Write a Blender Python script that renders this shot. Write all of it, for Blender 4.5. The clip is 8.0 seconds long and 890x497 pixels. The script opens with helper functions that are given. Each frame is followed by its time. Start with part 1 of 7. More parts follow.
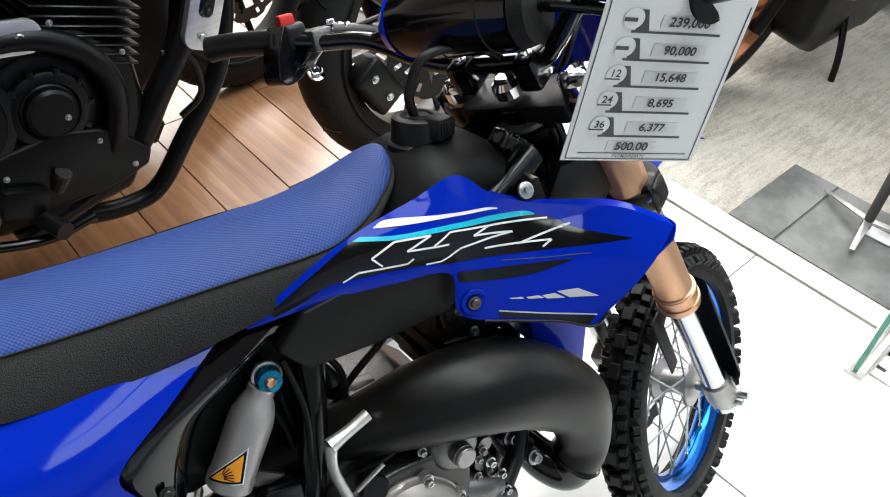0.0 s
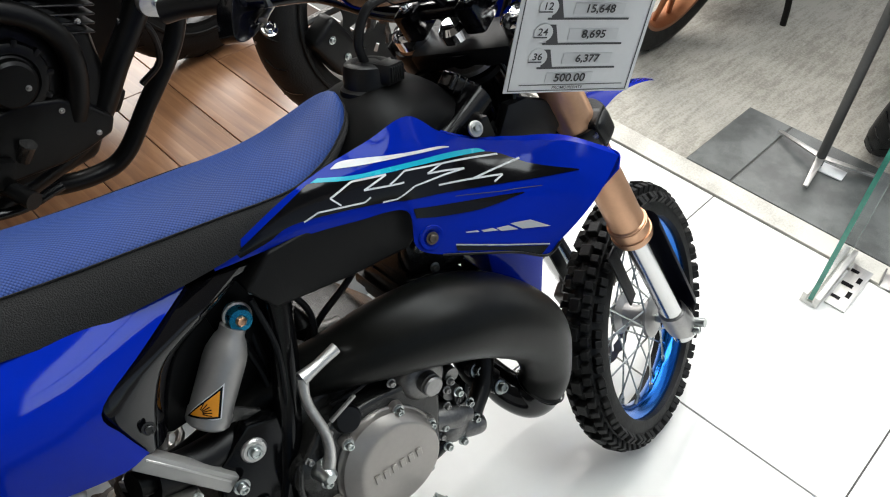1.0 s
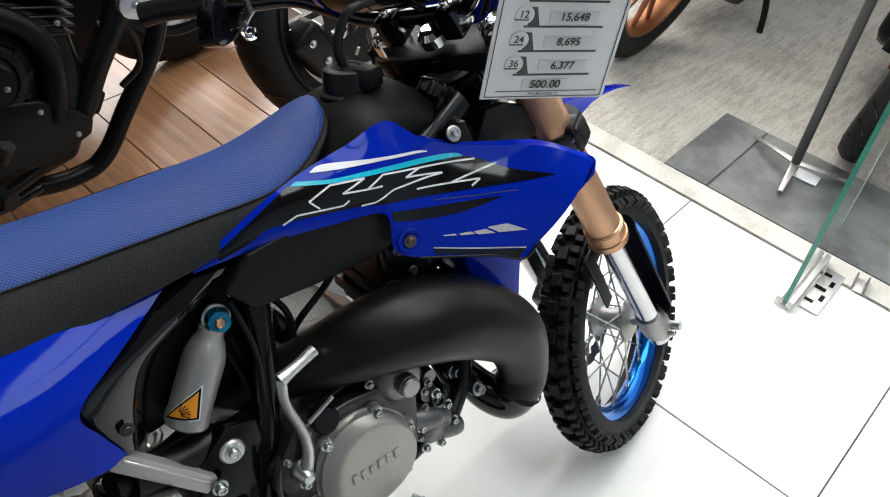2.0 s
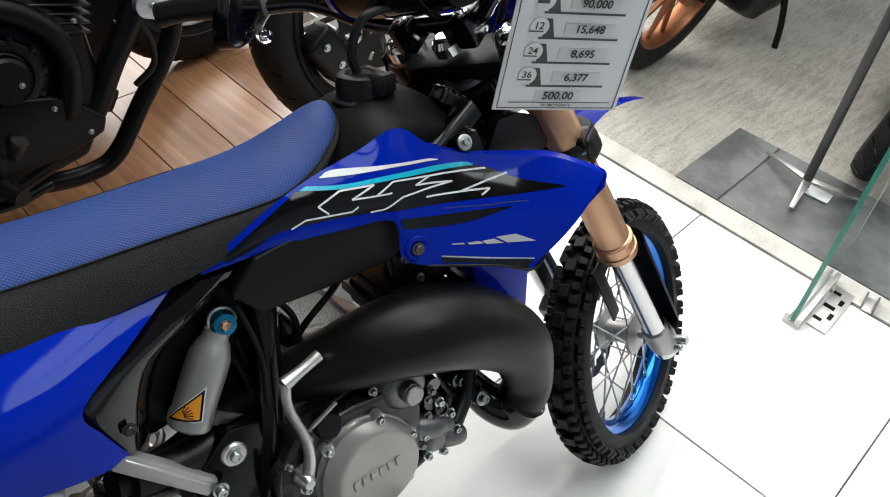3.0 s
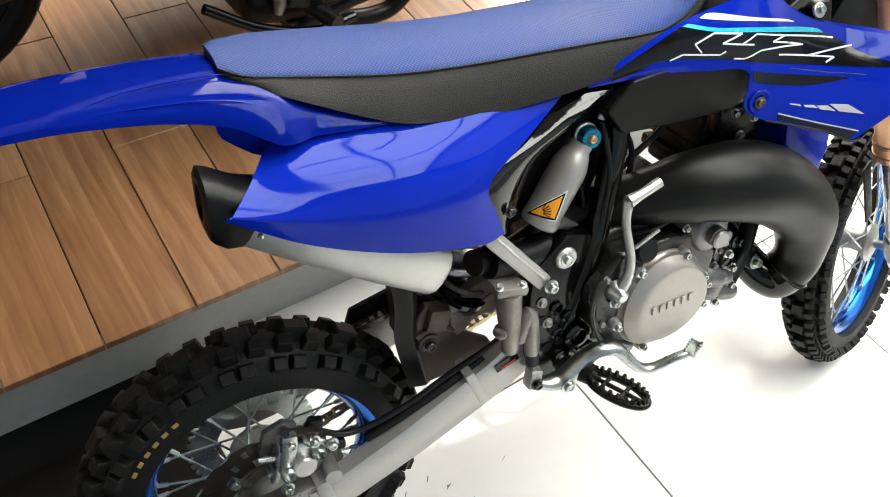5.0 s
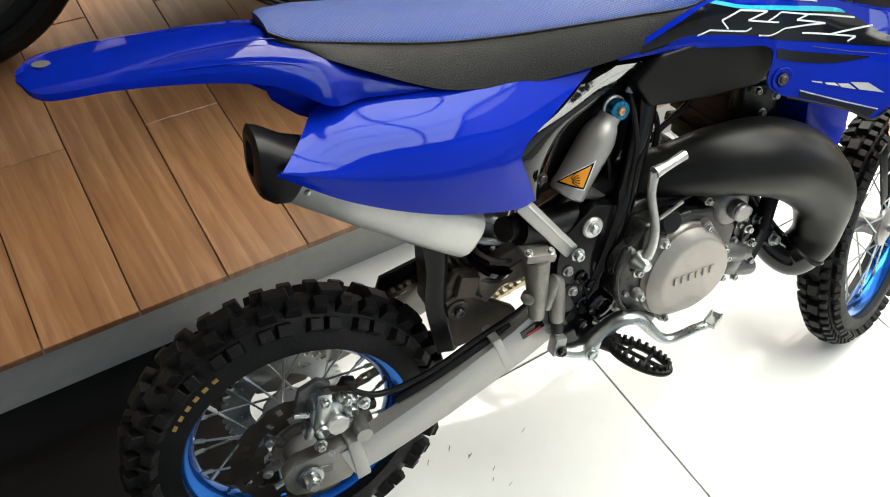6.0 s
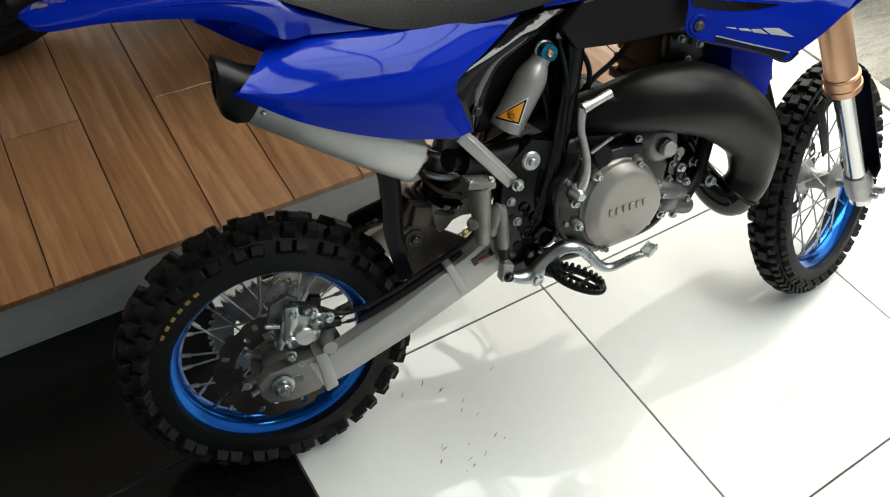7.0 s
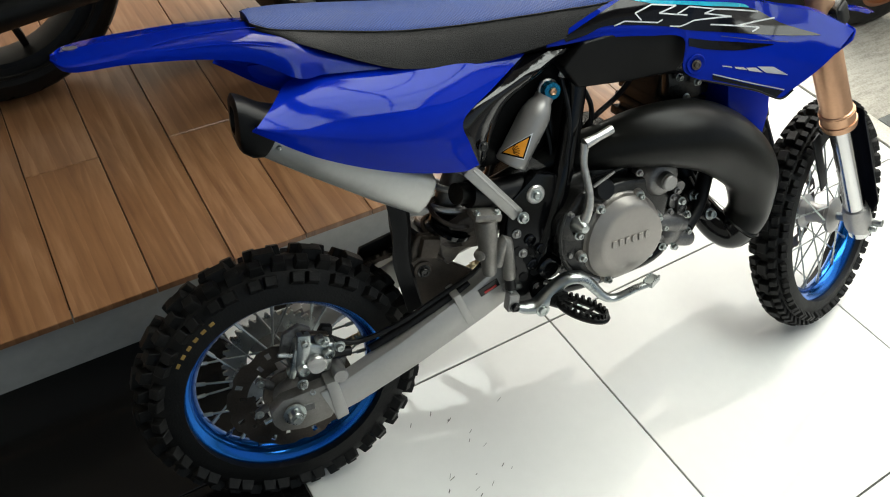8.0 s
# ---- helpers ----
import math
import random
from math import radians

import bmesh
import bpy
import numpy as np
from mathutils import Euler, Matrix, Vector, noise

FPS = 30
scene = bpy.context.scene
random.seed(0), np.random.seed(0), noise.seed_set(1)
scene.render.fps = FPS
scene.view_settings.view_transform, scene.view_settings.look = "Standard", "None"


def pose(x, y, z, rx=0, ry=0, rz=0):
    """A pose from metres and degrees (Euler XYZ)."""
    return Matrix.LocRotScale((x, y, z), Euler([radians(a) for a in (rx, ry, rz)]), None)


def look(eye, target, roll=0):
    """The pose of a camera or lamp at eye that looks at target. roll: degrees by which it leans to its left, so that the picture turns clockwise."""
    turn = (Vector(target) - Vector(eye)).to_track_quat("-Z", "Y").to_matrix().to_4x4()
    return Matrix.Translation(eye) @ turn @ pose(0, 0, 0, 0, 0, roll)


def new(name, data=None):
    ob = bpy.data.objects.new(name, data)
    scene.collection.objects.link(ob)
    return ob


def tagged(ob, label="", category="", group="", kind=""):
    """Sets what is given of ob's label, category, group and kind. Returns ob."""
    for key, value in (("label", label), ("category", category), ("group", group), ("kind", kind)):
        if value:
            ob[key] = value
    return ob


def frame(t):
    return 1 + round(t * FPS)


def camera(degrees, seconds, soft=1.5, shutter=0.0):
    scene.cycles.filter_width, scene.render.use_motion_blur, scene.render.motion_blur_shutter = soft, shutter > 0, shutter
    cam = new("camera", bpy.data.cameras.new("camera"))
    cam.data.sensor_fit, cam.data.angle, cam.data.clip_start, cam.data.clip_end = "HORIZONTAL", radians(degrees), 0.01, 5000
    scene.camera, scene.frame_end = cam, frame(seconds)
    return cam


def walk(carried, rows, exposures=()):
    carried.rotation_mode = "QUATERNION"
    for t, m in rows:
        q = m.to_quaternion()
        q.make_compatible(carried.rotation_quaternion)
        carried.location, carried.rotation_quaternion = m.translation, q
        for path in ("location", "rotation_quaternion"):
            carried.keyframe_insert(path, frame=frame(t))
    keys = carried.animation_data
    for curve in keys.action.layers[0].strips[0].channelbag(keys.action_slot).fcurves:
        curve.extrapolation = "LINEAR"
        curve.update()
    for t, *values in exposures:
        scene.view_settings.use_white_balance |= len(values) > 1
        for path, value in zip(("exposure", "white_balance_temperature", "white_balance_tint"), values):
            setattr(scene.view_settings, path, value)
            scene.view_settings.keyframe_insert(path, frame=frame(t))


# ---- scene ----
cam = camera(57.8, 8.0, soft=1.1)
PATH = [
    (0, (-0.395, -0.476, 1.291), (0.67, 0.539, -0.064), 5.4),
    (0.5, (-0.392, -0.528, 1.302), (0.698, 0.488, -0.033), 2.8),
    (1, (-0.42, -0.533, 1.294), (0.654, 0.406, -0.107), 3.9),
    (1.5, (-0.424, -0.543, 1.3), (0.672, 0.371, -0.102), 4.6),
    (3, (-0.42, -0.539, 1.304), (0.681, 0.393, -0.082), 6.4),
    (3.5, (-0.441, -0.554, 1.295), (0.592, 0.404, -0.124), 5.6),
    (4, (-0.523, -0.528, 1.289), (0.455, 0.448, -0.158), 6.3),
    (4.5, (-0.653, -0.494, 1.28), (0.252, 0.47, -0.221), 7.3),
    (5, (-0.752, -0.468, 1.262), (0.12, 0.49, -0.262), 10.2),
    (5.2, (-0.776, -0.464, 1.254), (0.086, 0.491, -0.277), 11.6),
    (6.3, (-0.809, -0.546, 1.268), (0.037, 0.436, -0.255), 9.5),
    (6.5, (-0.807, -0.599, 1.279), (0.012, 0.403, -0.246), 8.1),
    (7, (-0.816, -0.704, 1.289), (-0.007, 0.338, -0.214), 7.2),
    (7.5, (-0.834, -0.728, 1.306), (-0.019, 0.383, -0.143), 6.6),
    (8, (-0.836, -0.731, 1.308), (-0.008, 0.384, -0.131), 6.2),
]
EXPO = [(0.0, 0.73, 6500, 10), (0.5, 0.48, 6500, 10), (1.5, 0.28, 6500, 10), (3.5, 0.22, 6500, 10), (4.0, 0.60, 6600, 10), (4.5, 0.98, 6850, 10), (5.0, 1.14, 7000, 9), (6.5, 0.86, 7000, 7), (7.0, 0.49, 6900, 6), (8.0, 0.45, 6850, 6)]
walk(cam, [(t, look(eye, target, roll)) for t, eye, target, roll in PATH], EXPO)

# ---- light: soft daylight from the open shop front, plus two added fill lamps ----
world = bpy.data.worlds.new("sky")
scene.world = world
world.use_nodes = True
wn = world.node_tree
sky = wn.nodes.new("ShaderNodeTexSky")
sky.sky_type, sky.sun_disc = "NISHITA", False
sky.sun_elevation, sky.sun_rotation = radians(52), radians(60)
wn.links.new(sky.outputs[0], wn.nodes["Background"].inputs[0])
wn.nodes["Background"].inputs[1].default_value = 0.06


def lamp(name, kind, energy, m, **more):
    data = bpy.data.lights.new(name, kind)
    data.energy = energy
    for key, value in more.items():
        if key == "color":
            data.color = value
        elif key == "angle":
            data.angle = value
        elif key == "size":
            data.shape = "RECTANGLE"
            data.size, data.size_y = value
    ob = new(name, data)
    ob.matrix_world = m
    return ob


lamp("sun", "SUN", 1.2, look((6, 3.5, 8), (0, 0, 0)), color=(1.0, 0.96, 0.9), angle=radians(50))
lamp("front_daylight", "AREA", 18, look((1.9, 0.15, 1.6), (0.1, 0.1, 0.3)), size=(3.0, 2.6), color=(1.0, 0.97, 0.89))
# lamp added to brighten the planks and give them a pale sheen
lamp("corner_fill", "AREA", 84, look((1.55, 2.55, 1.75), (0.2, 0.9, 0.2)), size=(2.0, 1.9), color=(1.0, 0.97, 0.92))
# fill lamp added on the unseen camera side
lamp("side_fill", "AREA", 4.5, look((0.7, -3.1, 1.9), (0.15, 0.1, 0.3)), size=(4.0, 2.2), color=(1.0, 0.97, 0.89))


# ---- materials ----
def material(name, colour, rough=0.5, metal=0.0, vary=0.12, scale=12.0, bump=0.0, bump_scale=200.0, coat=0.0, colour2=None, spec=0.5, wear=0.1, stretch=(1, 1, 1)):
    """Principled surface with colour variation at two scales, uneven gloss and fine relief."""
    m = bpy.data.materials.new(name)
    m.use_nodes = True
    nt = m.node_tree
    n, l = nt.nodes, nt.links
    b = n["Principled BSDF"]
    b.inputs["Metallic"].default_value = metal
    b.inputs["Specular IOR Level"].default_value = spec
    b.inputs["Coat Weight"].default_value = coat
    b.inputs["Coat Roughness"].default_value = 0.05
    tc = n.new("ShaderNodeTexCoord")
    mp = n.new("ShaderNodeMapping")
    mp.inputs["Scale"].default_value = stretch
    l.new(tc.outputs["Object"], mp.inputs["Vector"])
    big = n.new("ShaderNodeTexNoise")
    big.inputs["Scale"].default_value, big.inputs["Detail"].default_value = scale, 4
    fine = n.new("ShaderNodeTexNoise")
    fine.inputs["Scale"].default_value, fine.inputs["Detail"].default_value = scale * 14, 3
    l.new(mp.outputs[0], big.inputs["Vector"])
    l.new(mp.outputs[0], fine.inputs["Vector"])
    add = n.new("ShaderNodeMath")
    add.operation = "MULTIPLY_ADD"
    l.new(fine.outputs["Fac"], add.inputs[0])
    add.inputs[1].default_value = 0.4
    l.new(big.outputs["Fac"], add.inputs[2])
    ramp = n.new("ShaderNodeMapRange")
    ramp.inputs["From Min"].default_value, ramp.inputs["From Max"].default_value = 0.45, 0.95
    l.new(add.outputs[0], ramp.inputs["Value"])
    mix = n.new("ShaderNodeMix")
    mix.data_type = "RGBA"
    c = Vector(colour)
    d = Vector(colour2) if colour2 else c * (1 - 2 * vary)
    mix.inputs["A"].default_value = (*d, 1)
    mix.inputs["B"].default_value = (*(c * (1 + vary)), 1)
    l.new(ramp.outputs[0], mix.inputs["Factor"])
    l.new(mix.outputs["Result"], b.inputs["Base Color"])
    rr = n.new("ShaderNodeMapRange")
    rr.inputs["To Min"].default_value, rr.inputs["To Max"].default_value = max(0.02, rough - wear * rough), min(1, rough + wear * rough * 2)
    l.new(ramp.outputs[0], rr.inputs["Value"])
    l.new(rr.outputs[0], b.inputs["Roughness"])
    if bump:
        bn = n.new("ShaderNodeTexNoise")
        bn.inputs["Scale"].default_value, bn.inputs["Detail"].default_value = bump_scale, 3
        l.new(mp.outputs[0], bn.inputs["Vector"])
        bp = n.new("ShaderNodeBump")
        bp.inputs["Strength"].default_value, bp.inputs["Distance"].default_value = bump, 0.002
        l.new(bn.outputs["Fac"], bp.inputs["Height"])
        l.new(bp.outputs[0], b.inputs["Normal"])
    return m


BLUE = material("blue_plastic", (0.0008, 0.017, 0.36), 0.05, vary=0.04, scale=5, coat=0.04, spec=0.14, bump=0.05, bump_scale=13)
BLACK = material("black_plastic", (0.0035, 0.0035, 0.004), 0.38, spec=0.30, vary=0.2, scale=20, bump=0.15, bump_scale=600)
BLUE.node_tree.nodes["Principled BSDF"].inputs["Specular Tint"].default_value = (0.78, 0.93, 1.0, 1)
GLOSSBLACK = material("black_gloss_paint", (0.003, 0.003, 0.004), 0.13, vary=0.1, coat=0.15, spec=0.4)
FRAMEBLACK = material("frame_black_enamel", (0.003, 0.003, 0.0035), 0.15, spec=0.3, vary=0.15, scale=25)
FILTER = material("black_matt_plastic", (0.0036, 0.0036, 0.0036), 0.42, spec=0.22, vary=0.15, scale=9, bump=0.1, bump_scale=500)
TANKBLACK = material("satin_tank_plastic", (0.003, 0.003, 0.003), 0.46, spec=0.16, vary=0.12, scale=9, bump=0.05, bump_scale=500)
RUBBER = material("tyre_rubber", (0.0055, 0.0055, 0.0053), 0.55, spec=0.27, vary=0.3, scale=40, bump=0.35, bump_scale=260)
PIPE = material("black_steel_pipe", (0.0065, 0.0068, 0.006), 0.36, metal=0.15, spec=0.26, vary=0.3, scale=10, bump=0.06, bump_scale=900)
ALU = material("cast_aluminium", (0.42, 0.41, 0.40), 0.42, metal=0.85, vary=0.12, scale=15, bump=0.2, bump_scale=900)
ALUDARK = material("dark_cast_aluminium", (0.21, 0.205, 0.20), 0.33, metal=0.8, vary=0.25, scale=18, bump=0.3, bump_scale=700)
CASTDARK = material("dark_bridge_casting", (0.20, 0.175, 0.15), 0.40, metal=0.6, vary=0.25, scale=22, bump=0.3, bump_scale=700)
BRIDGE = material("brown_bridge_casting", (0.075, 0.060, 0.048), 0.38, metal=0.5, vary=0.25, scale=22, bump=0.3, bump_scale=700)
MCGREY = material("grey_cylinder_casting", (0.30, 0.285, 0.265), 0.38, metal=0.75, vary=0.15, scale=25, bump=0.25, bump_scale=700)
CASE = material("dark_engine_case", (0.055, 0.054, 0.052), 0.22, metal=0.65, vary=0.2, scale=18, bump=0.25, bump_scale=500)
COVER = material("cover_paint_titanium", (0.42, 0.39, 0.36), 0.40, metal=0.6, vary=0.06, scale=10, bump=0.05, bump_scale=900)
BRUSHED = material("brushed_aluminium", (0.62, 0.61, 0.59), 0.36, metal=0.9, vary=0.08, scale=12, stretch=(1, 12, 12))
SWING = material("satin_swingarm", (0.46, 0.45, 0.43), 0.42, metal=0.55, vary=0.05, scale=10, bump=0.05, bump_scale=900)
SILVER = material("silver_muffler", (0.55, 0.55, 0.53), 0.38, metal=0.6, vary=0.06, scale=10)
DISC = material("brake_disc_steel", (0.15, 0.128, 0.11), 0.34, metal=0.9, vary=0.2, scale=20)
CHROME = material("chrome", (0.85, 0.85, 0.86), 0.06, metal=1.0, vary=0.03)
SLIDER = material("bright_fork_steel", (0.66, 0.66, 0.66), 0.17, metal=1.0, vary=0.03, scale=6)
STEEL = material("zinc_steel", (0.50, 0.53, 0.52), 0.28, metal=1.0, vary=0.16, scale=34)
CHAINGOLD = material("pale_gold_chain", (0.55, 0.46, 0.30), 0.30, metal=0.9, vary=0.1)
GOLD = material("copper_anodised", (0.62, 0.36, 0.22), 0.30, metal=0.75, vary=0.06, scale=14)
RIM = material("blue_anodised", (0.005, 0.13, 0.52), 0.16, metal=0.9, vary=0.08, scale=14, coat=0.2)
TEALCAP = material("teal_anodised", (0.008, 0.17, 0.30), 0.25, metal=0.8, vary=0.05)
RESGREY = material("grey_reservoir", (0.34, 0.33, 0.32), 0.34, metal=0.65, vary=0.05)
GUARD = material("dark_navy_plastic", (0.006, 0.008, 0.018), 0.45, spec=0.25, vary=0.15, scale=12)
WHITE = material("white_decal", (0.72, 0.73, 0.75), 0.3, vary=0.03)
PALEPRINT = material("pale_grey_decal", (0.50, 0.52, 0.55), 0.3, vary=0.05)
TEAL = material("teal_decal", (0.0, 0.45, 0.62), 0.25, vary=0.03)
ORANGE = material("orange_decal", (0.80, 0.30, 0.012), 0.35, vary=0.05)
YELLOW = material("yellow_print", (0.38, 0.24, 0.06), 0.5, vary=0.1)
INNERBLACK = material("wrapped_gloss_black", (0.003, 0.003, 0.004), 0.06, vary=0.1, bump=0.35, bump_scale=26, coat=0.2, spec=0.45)
DECALBLACK = material("black_decal", (0.003, 0.003, 0.004), 0.08, vary=0.1, coat=0.05, spec=0.3)
DARKGREY = material("seat_side_vinyl", (0.0062, 0.0064, 0.0066), 0.55, spec=0.21, vary=0.25, scale=60, bump=0.5, bump_scale=700)
RED = material("red_plastic", (0.55, 0.02, 0.02), 0.35, vary=0.05)
AMBER = material("amber_lens", (0.8, 0.22, 0.02), 0.15, vary=0.05, coat=0.3)
PAPER = material("card_paper", (0.78, 0.79, 0.80), 0.18, vary=0.02, coat=0.4)
INK = material("grey_ink", (0.05, 0.05, 0.055), 0.4, vary=0.1)
TEXTINK = material("text_ink", (0.02, 0.02, 0.022), 0.4, vary=0.1)


def weathered(name, pale, mid, dark, streak, grain, rough, bump):
    """Mineral surface: cloudy stains, brushed streaks, speckle and pitted spots."""
    m = bpy.data.materials.new(name)
    m.use_nodes = True
    n, l = m.node_tree.nodes, m.node_tree.links
    b = n["Principled BSDF"]
    b.inputs["Roughness"].default_value = rough
    tc = n.new("ShaderNodeTexCoord")
    mp = n.new("ShaderNodeMapping")
    mp.inputs["Scale"].default_value = streak
    l.new(tc.outputs["Object"], mp.inputs["Vector"])

    def noise(src, scale, detail):
        t = n.new("ShaderNodeTexNoise")
        t.inputs["Scale"].default_value, t.inputs["Detail"].default_value, t.inputs["Roughness"].default_value = scale, detail, 0.65
        l.new(src, t.inputs["Vector"])
        return t.outputs["Fac"]

    def blend(a, b_, k):
        q = n.new("ShaderNodeMath")
        q.operation = "MULTIPLY_ADD"
        l.new(b_, q.inputs[0])
        q.inputs[1].default_value = k
        l.new(a, q.inputs[2])
        return q.outputs[0]

    stains, streaks, speck = noise(tc.outputs["Object"], 2.2, 6), noise(mp.outputs[0], 9, 5), noise(tc.outputs["Object"], grain, 2)
    total = blend(blend(stains, streaks, 0.7), speck, 0.55)
    cr = n.new("ShaderNodeValToRGB")
    cr.color_ramp.elements[0].position, cr.color_ramp.elements[0].color = 0.78, (*dark, 1)
    cr.color_ramp.elements[1].position, cr.color_ramp.elements[1].color = 1.0, (*pale, 1)
    e = cr.color_ramp.elements.new(0.90)
    e.color = (*mid, 1)
    half = n.new("ShaderNodeMath")
    half.operation = "MULTIPLY"
    l.new(total, half.inputs[0])
    half.inputs[1].default_value = 0.80
    l.new(half.outputs[0], cr.inputs[0])
    l.new(cr.outputs[0], b.inputs["Base Color"])
    bp = n.new("ShaderNodeBump")
    bp.inputs["Strength"].default_value, bp.inputs["Distance"].default_value = bump, 0.003
    l.new(total, bp.inputs["Height"])
    l.new(bp.outputs[0], b.inputs["Normal"])
    return m


CONCRETE = weathered("outdoor_concrete", (0.45, 0.425, 0.375), (0.37, 0.35, 0.305), (0.27, 0.25, 0.215), (1.2, 7.0, 1), 160, 0.85, 0.6)
GRANITE = weathered("granite_ramp", (0.16, 0.17, 0.165), (0.115, 0.122, 0.118), (0.075, 0.08, 0.078), (1, 1, 1), 420, 0.35, 0.15)
SILL = weathered("stone_sill", (0.62, 0.60, 0.55), (0.55, 0.53, 0.48), (0.42, 0.40, 0.36), (1, 1, 1), 220, 0.5, 0.2)
STANDGREY = material("grey_stand_paint", (0.055, 0.055, 0.055), 0.4, vary=0.15, scale=12)
RISER = material("painted_riser", (0.40, 0.40, 0.385), 0.5, vary=0.1, scale=4, bump=0.1, bump_scale=150)
GROUT = material("grout", (0.10, 0.10, 0.095), 0.8, vary=0.15)
CEILING = material("ceiling_paint", (0.20, 0.20, 0.195), 0.8, vary=0.04, scale=2, bump=0.1)
WALL = material("wall_paint", (0.72, 0.71, 0.68), 0.8, vary=0.04, scale=2, bump=0.1)
NEIGHBOUR = material("black_engine_paint", (0.003, 0.003, 0.003), 0.34, spec=0.20, vary=0.2, scale=20)
FINS = material("black_fins", (0.012, 0.012, 0.012), 0.30, metal=0.4, vary=0.2)
SCUFF = material("scuff_grey", (0.14, 0.14, 0.13), 0.7, vary=0.3)
COPPER = material("copper_wheel", (0.32, 0.13, 0.06), 0.35, metal=0.7, vary=0.1)


def seat_blue():
    """Blue grip vinyl with a fine woven relief, its valleys darkened in the colour."""
    m = material("seat_grip_vinyl", (0.014, 0.053, 0.235), 0.55, vary=0.08, scale=8, spec=0.3)
    n, l = m.node_tree.nodes, m.node_tree.links
    b = n["Principled BSDF"]
    tc = n.new("ShaderNodeTexCoord")
    mp = n.new("ShaderNodeMapping")
    mp.inputs["Rotation"].default_value = (0, 0, radians(45))
    l.new(tc.outputs["Object"], mp.inputs["Vector"])
    vo = n.new("ShaderNodeTexVoronoi")
    vo.voronoi_dimensions = "2D"
    vo.inputs["Scale"].default_value, vo.inputs["Randomness"].default_value = 330, 0.0
    l.new(mp.outputs[0], vo.inputs["Vector"])
    mr = n.new("ShaderNodeMapRange")
    mr.inputs["From Min"].default_value, mr.inputs["From Max"].default_value = 0.2, 0.6
    l.new(vo.outputs["Distance"], mr.inputs["Value"])
    bp = n.new("ShaderNodeBump")
    bp.inputs["Strength"].default_value, bp.inputs["Distance"].default_value = 0.4, 0.001
    bp.invert = True
    l.new(mr.outputs[0], bp.inputs["Height"])
    l.new(bp.outputs[0], b.inputs["Normal"])
    # shade in the weave's valleys is multiplied into the base colour
    mix = n.new("ShaderNodeMix")
    mix.data_type, mix.blend_type = "RGBA", "MULTIPLY"
    src = b.inputs["Base Color"].links[0].from_socket
    l.new(src, mix.inputs["A"])
    mix.inputs["B"].default_value = (0.46, 0.48, 0.56, 1)
    l.new(mr.outputs[0], mix.inputs["Factor"])
    l.new(mix.outputs["Result"], b.inputs["Base Color"])
    return m


SEATBLUE = seat_blue()


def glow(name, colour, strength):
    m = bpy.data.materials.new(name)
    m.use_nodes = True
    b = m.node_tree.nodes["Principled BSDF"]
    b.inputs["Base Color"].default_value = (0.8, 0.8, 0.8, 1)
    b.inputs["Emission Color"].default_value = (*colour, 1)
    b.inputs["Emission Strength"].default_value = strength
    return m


# emission of the added overhead panels
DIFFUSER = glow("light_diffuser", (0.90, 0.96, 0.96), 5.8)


def tile_material(name, colour, rough):
    """Polished tile: near-plain colour, faint cloud, a little smear in the gloss and scuffs."""
    m = material(name, colour, rough, vary=0.02, scale=3, spec=0.35, wear=0.4)
    n, l = m.node_tree.nodes, m.node_tree.links
    b = n["Principled BSDF"]
    info = n.new("ShaderNodeObjectInfo")
    mr = n.new("ShaderNodeMapRange")
    mr.inputs["To Min"].default_value, mr.inputs["To Max"].default_value = 0.94, 1.03
    l.new(info.outputs["Random"], mr.inputs["Value"])
    mix = n.new("ShaderNodeMix")
    mix.data_type, mix.blend_type = "RGBA", "MULTIPLY"
    mix.inputs["Factor"].default_value = 1
    l.new(b.inputs["Base Color"].links[0].from_socket, mix.inputs["A"])
    l.new(mr.outputs[0], mix.inputs["B"])
    l.new(mix.outputs["Result"], b.inputs["Base Color"])
    return m


TILE = tile_material("white_polished_tile", (0.84, 0.84, 0.815), 0.022)
TILEBLACK = tile_material("black_polished_tile", (0.005, 0.005, 0.005), 0.10)


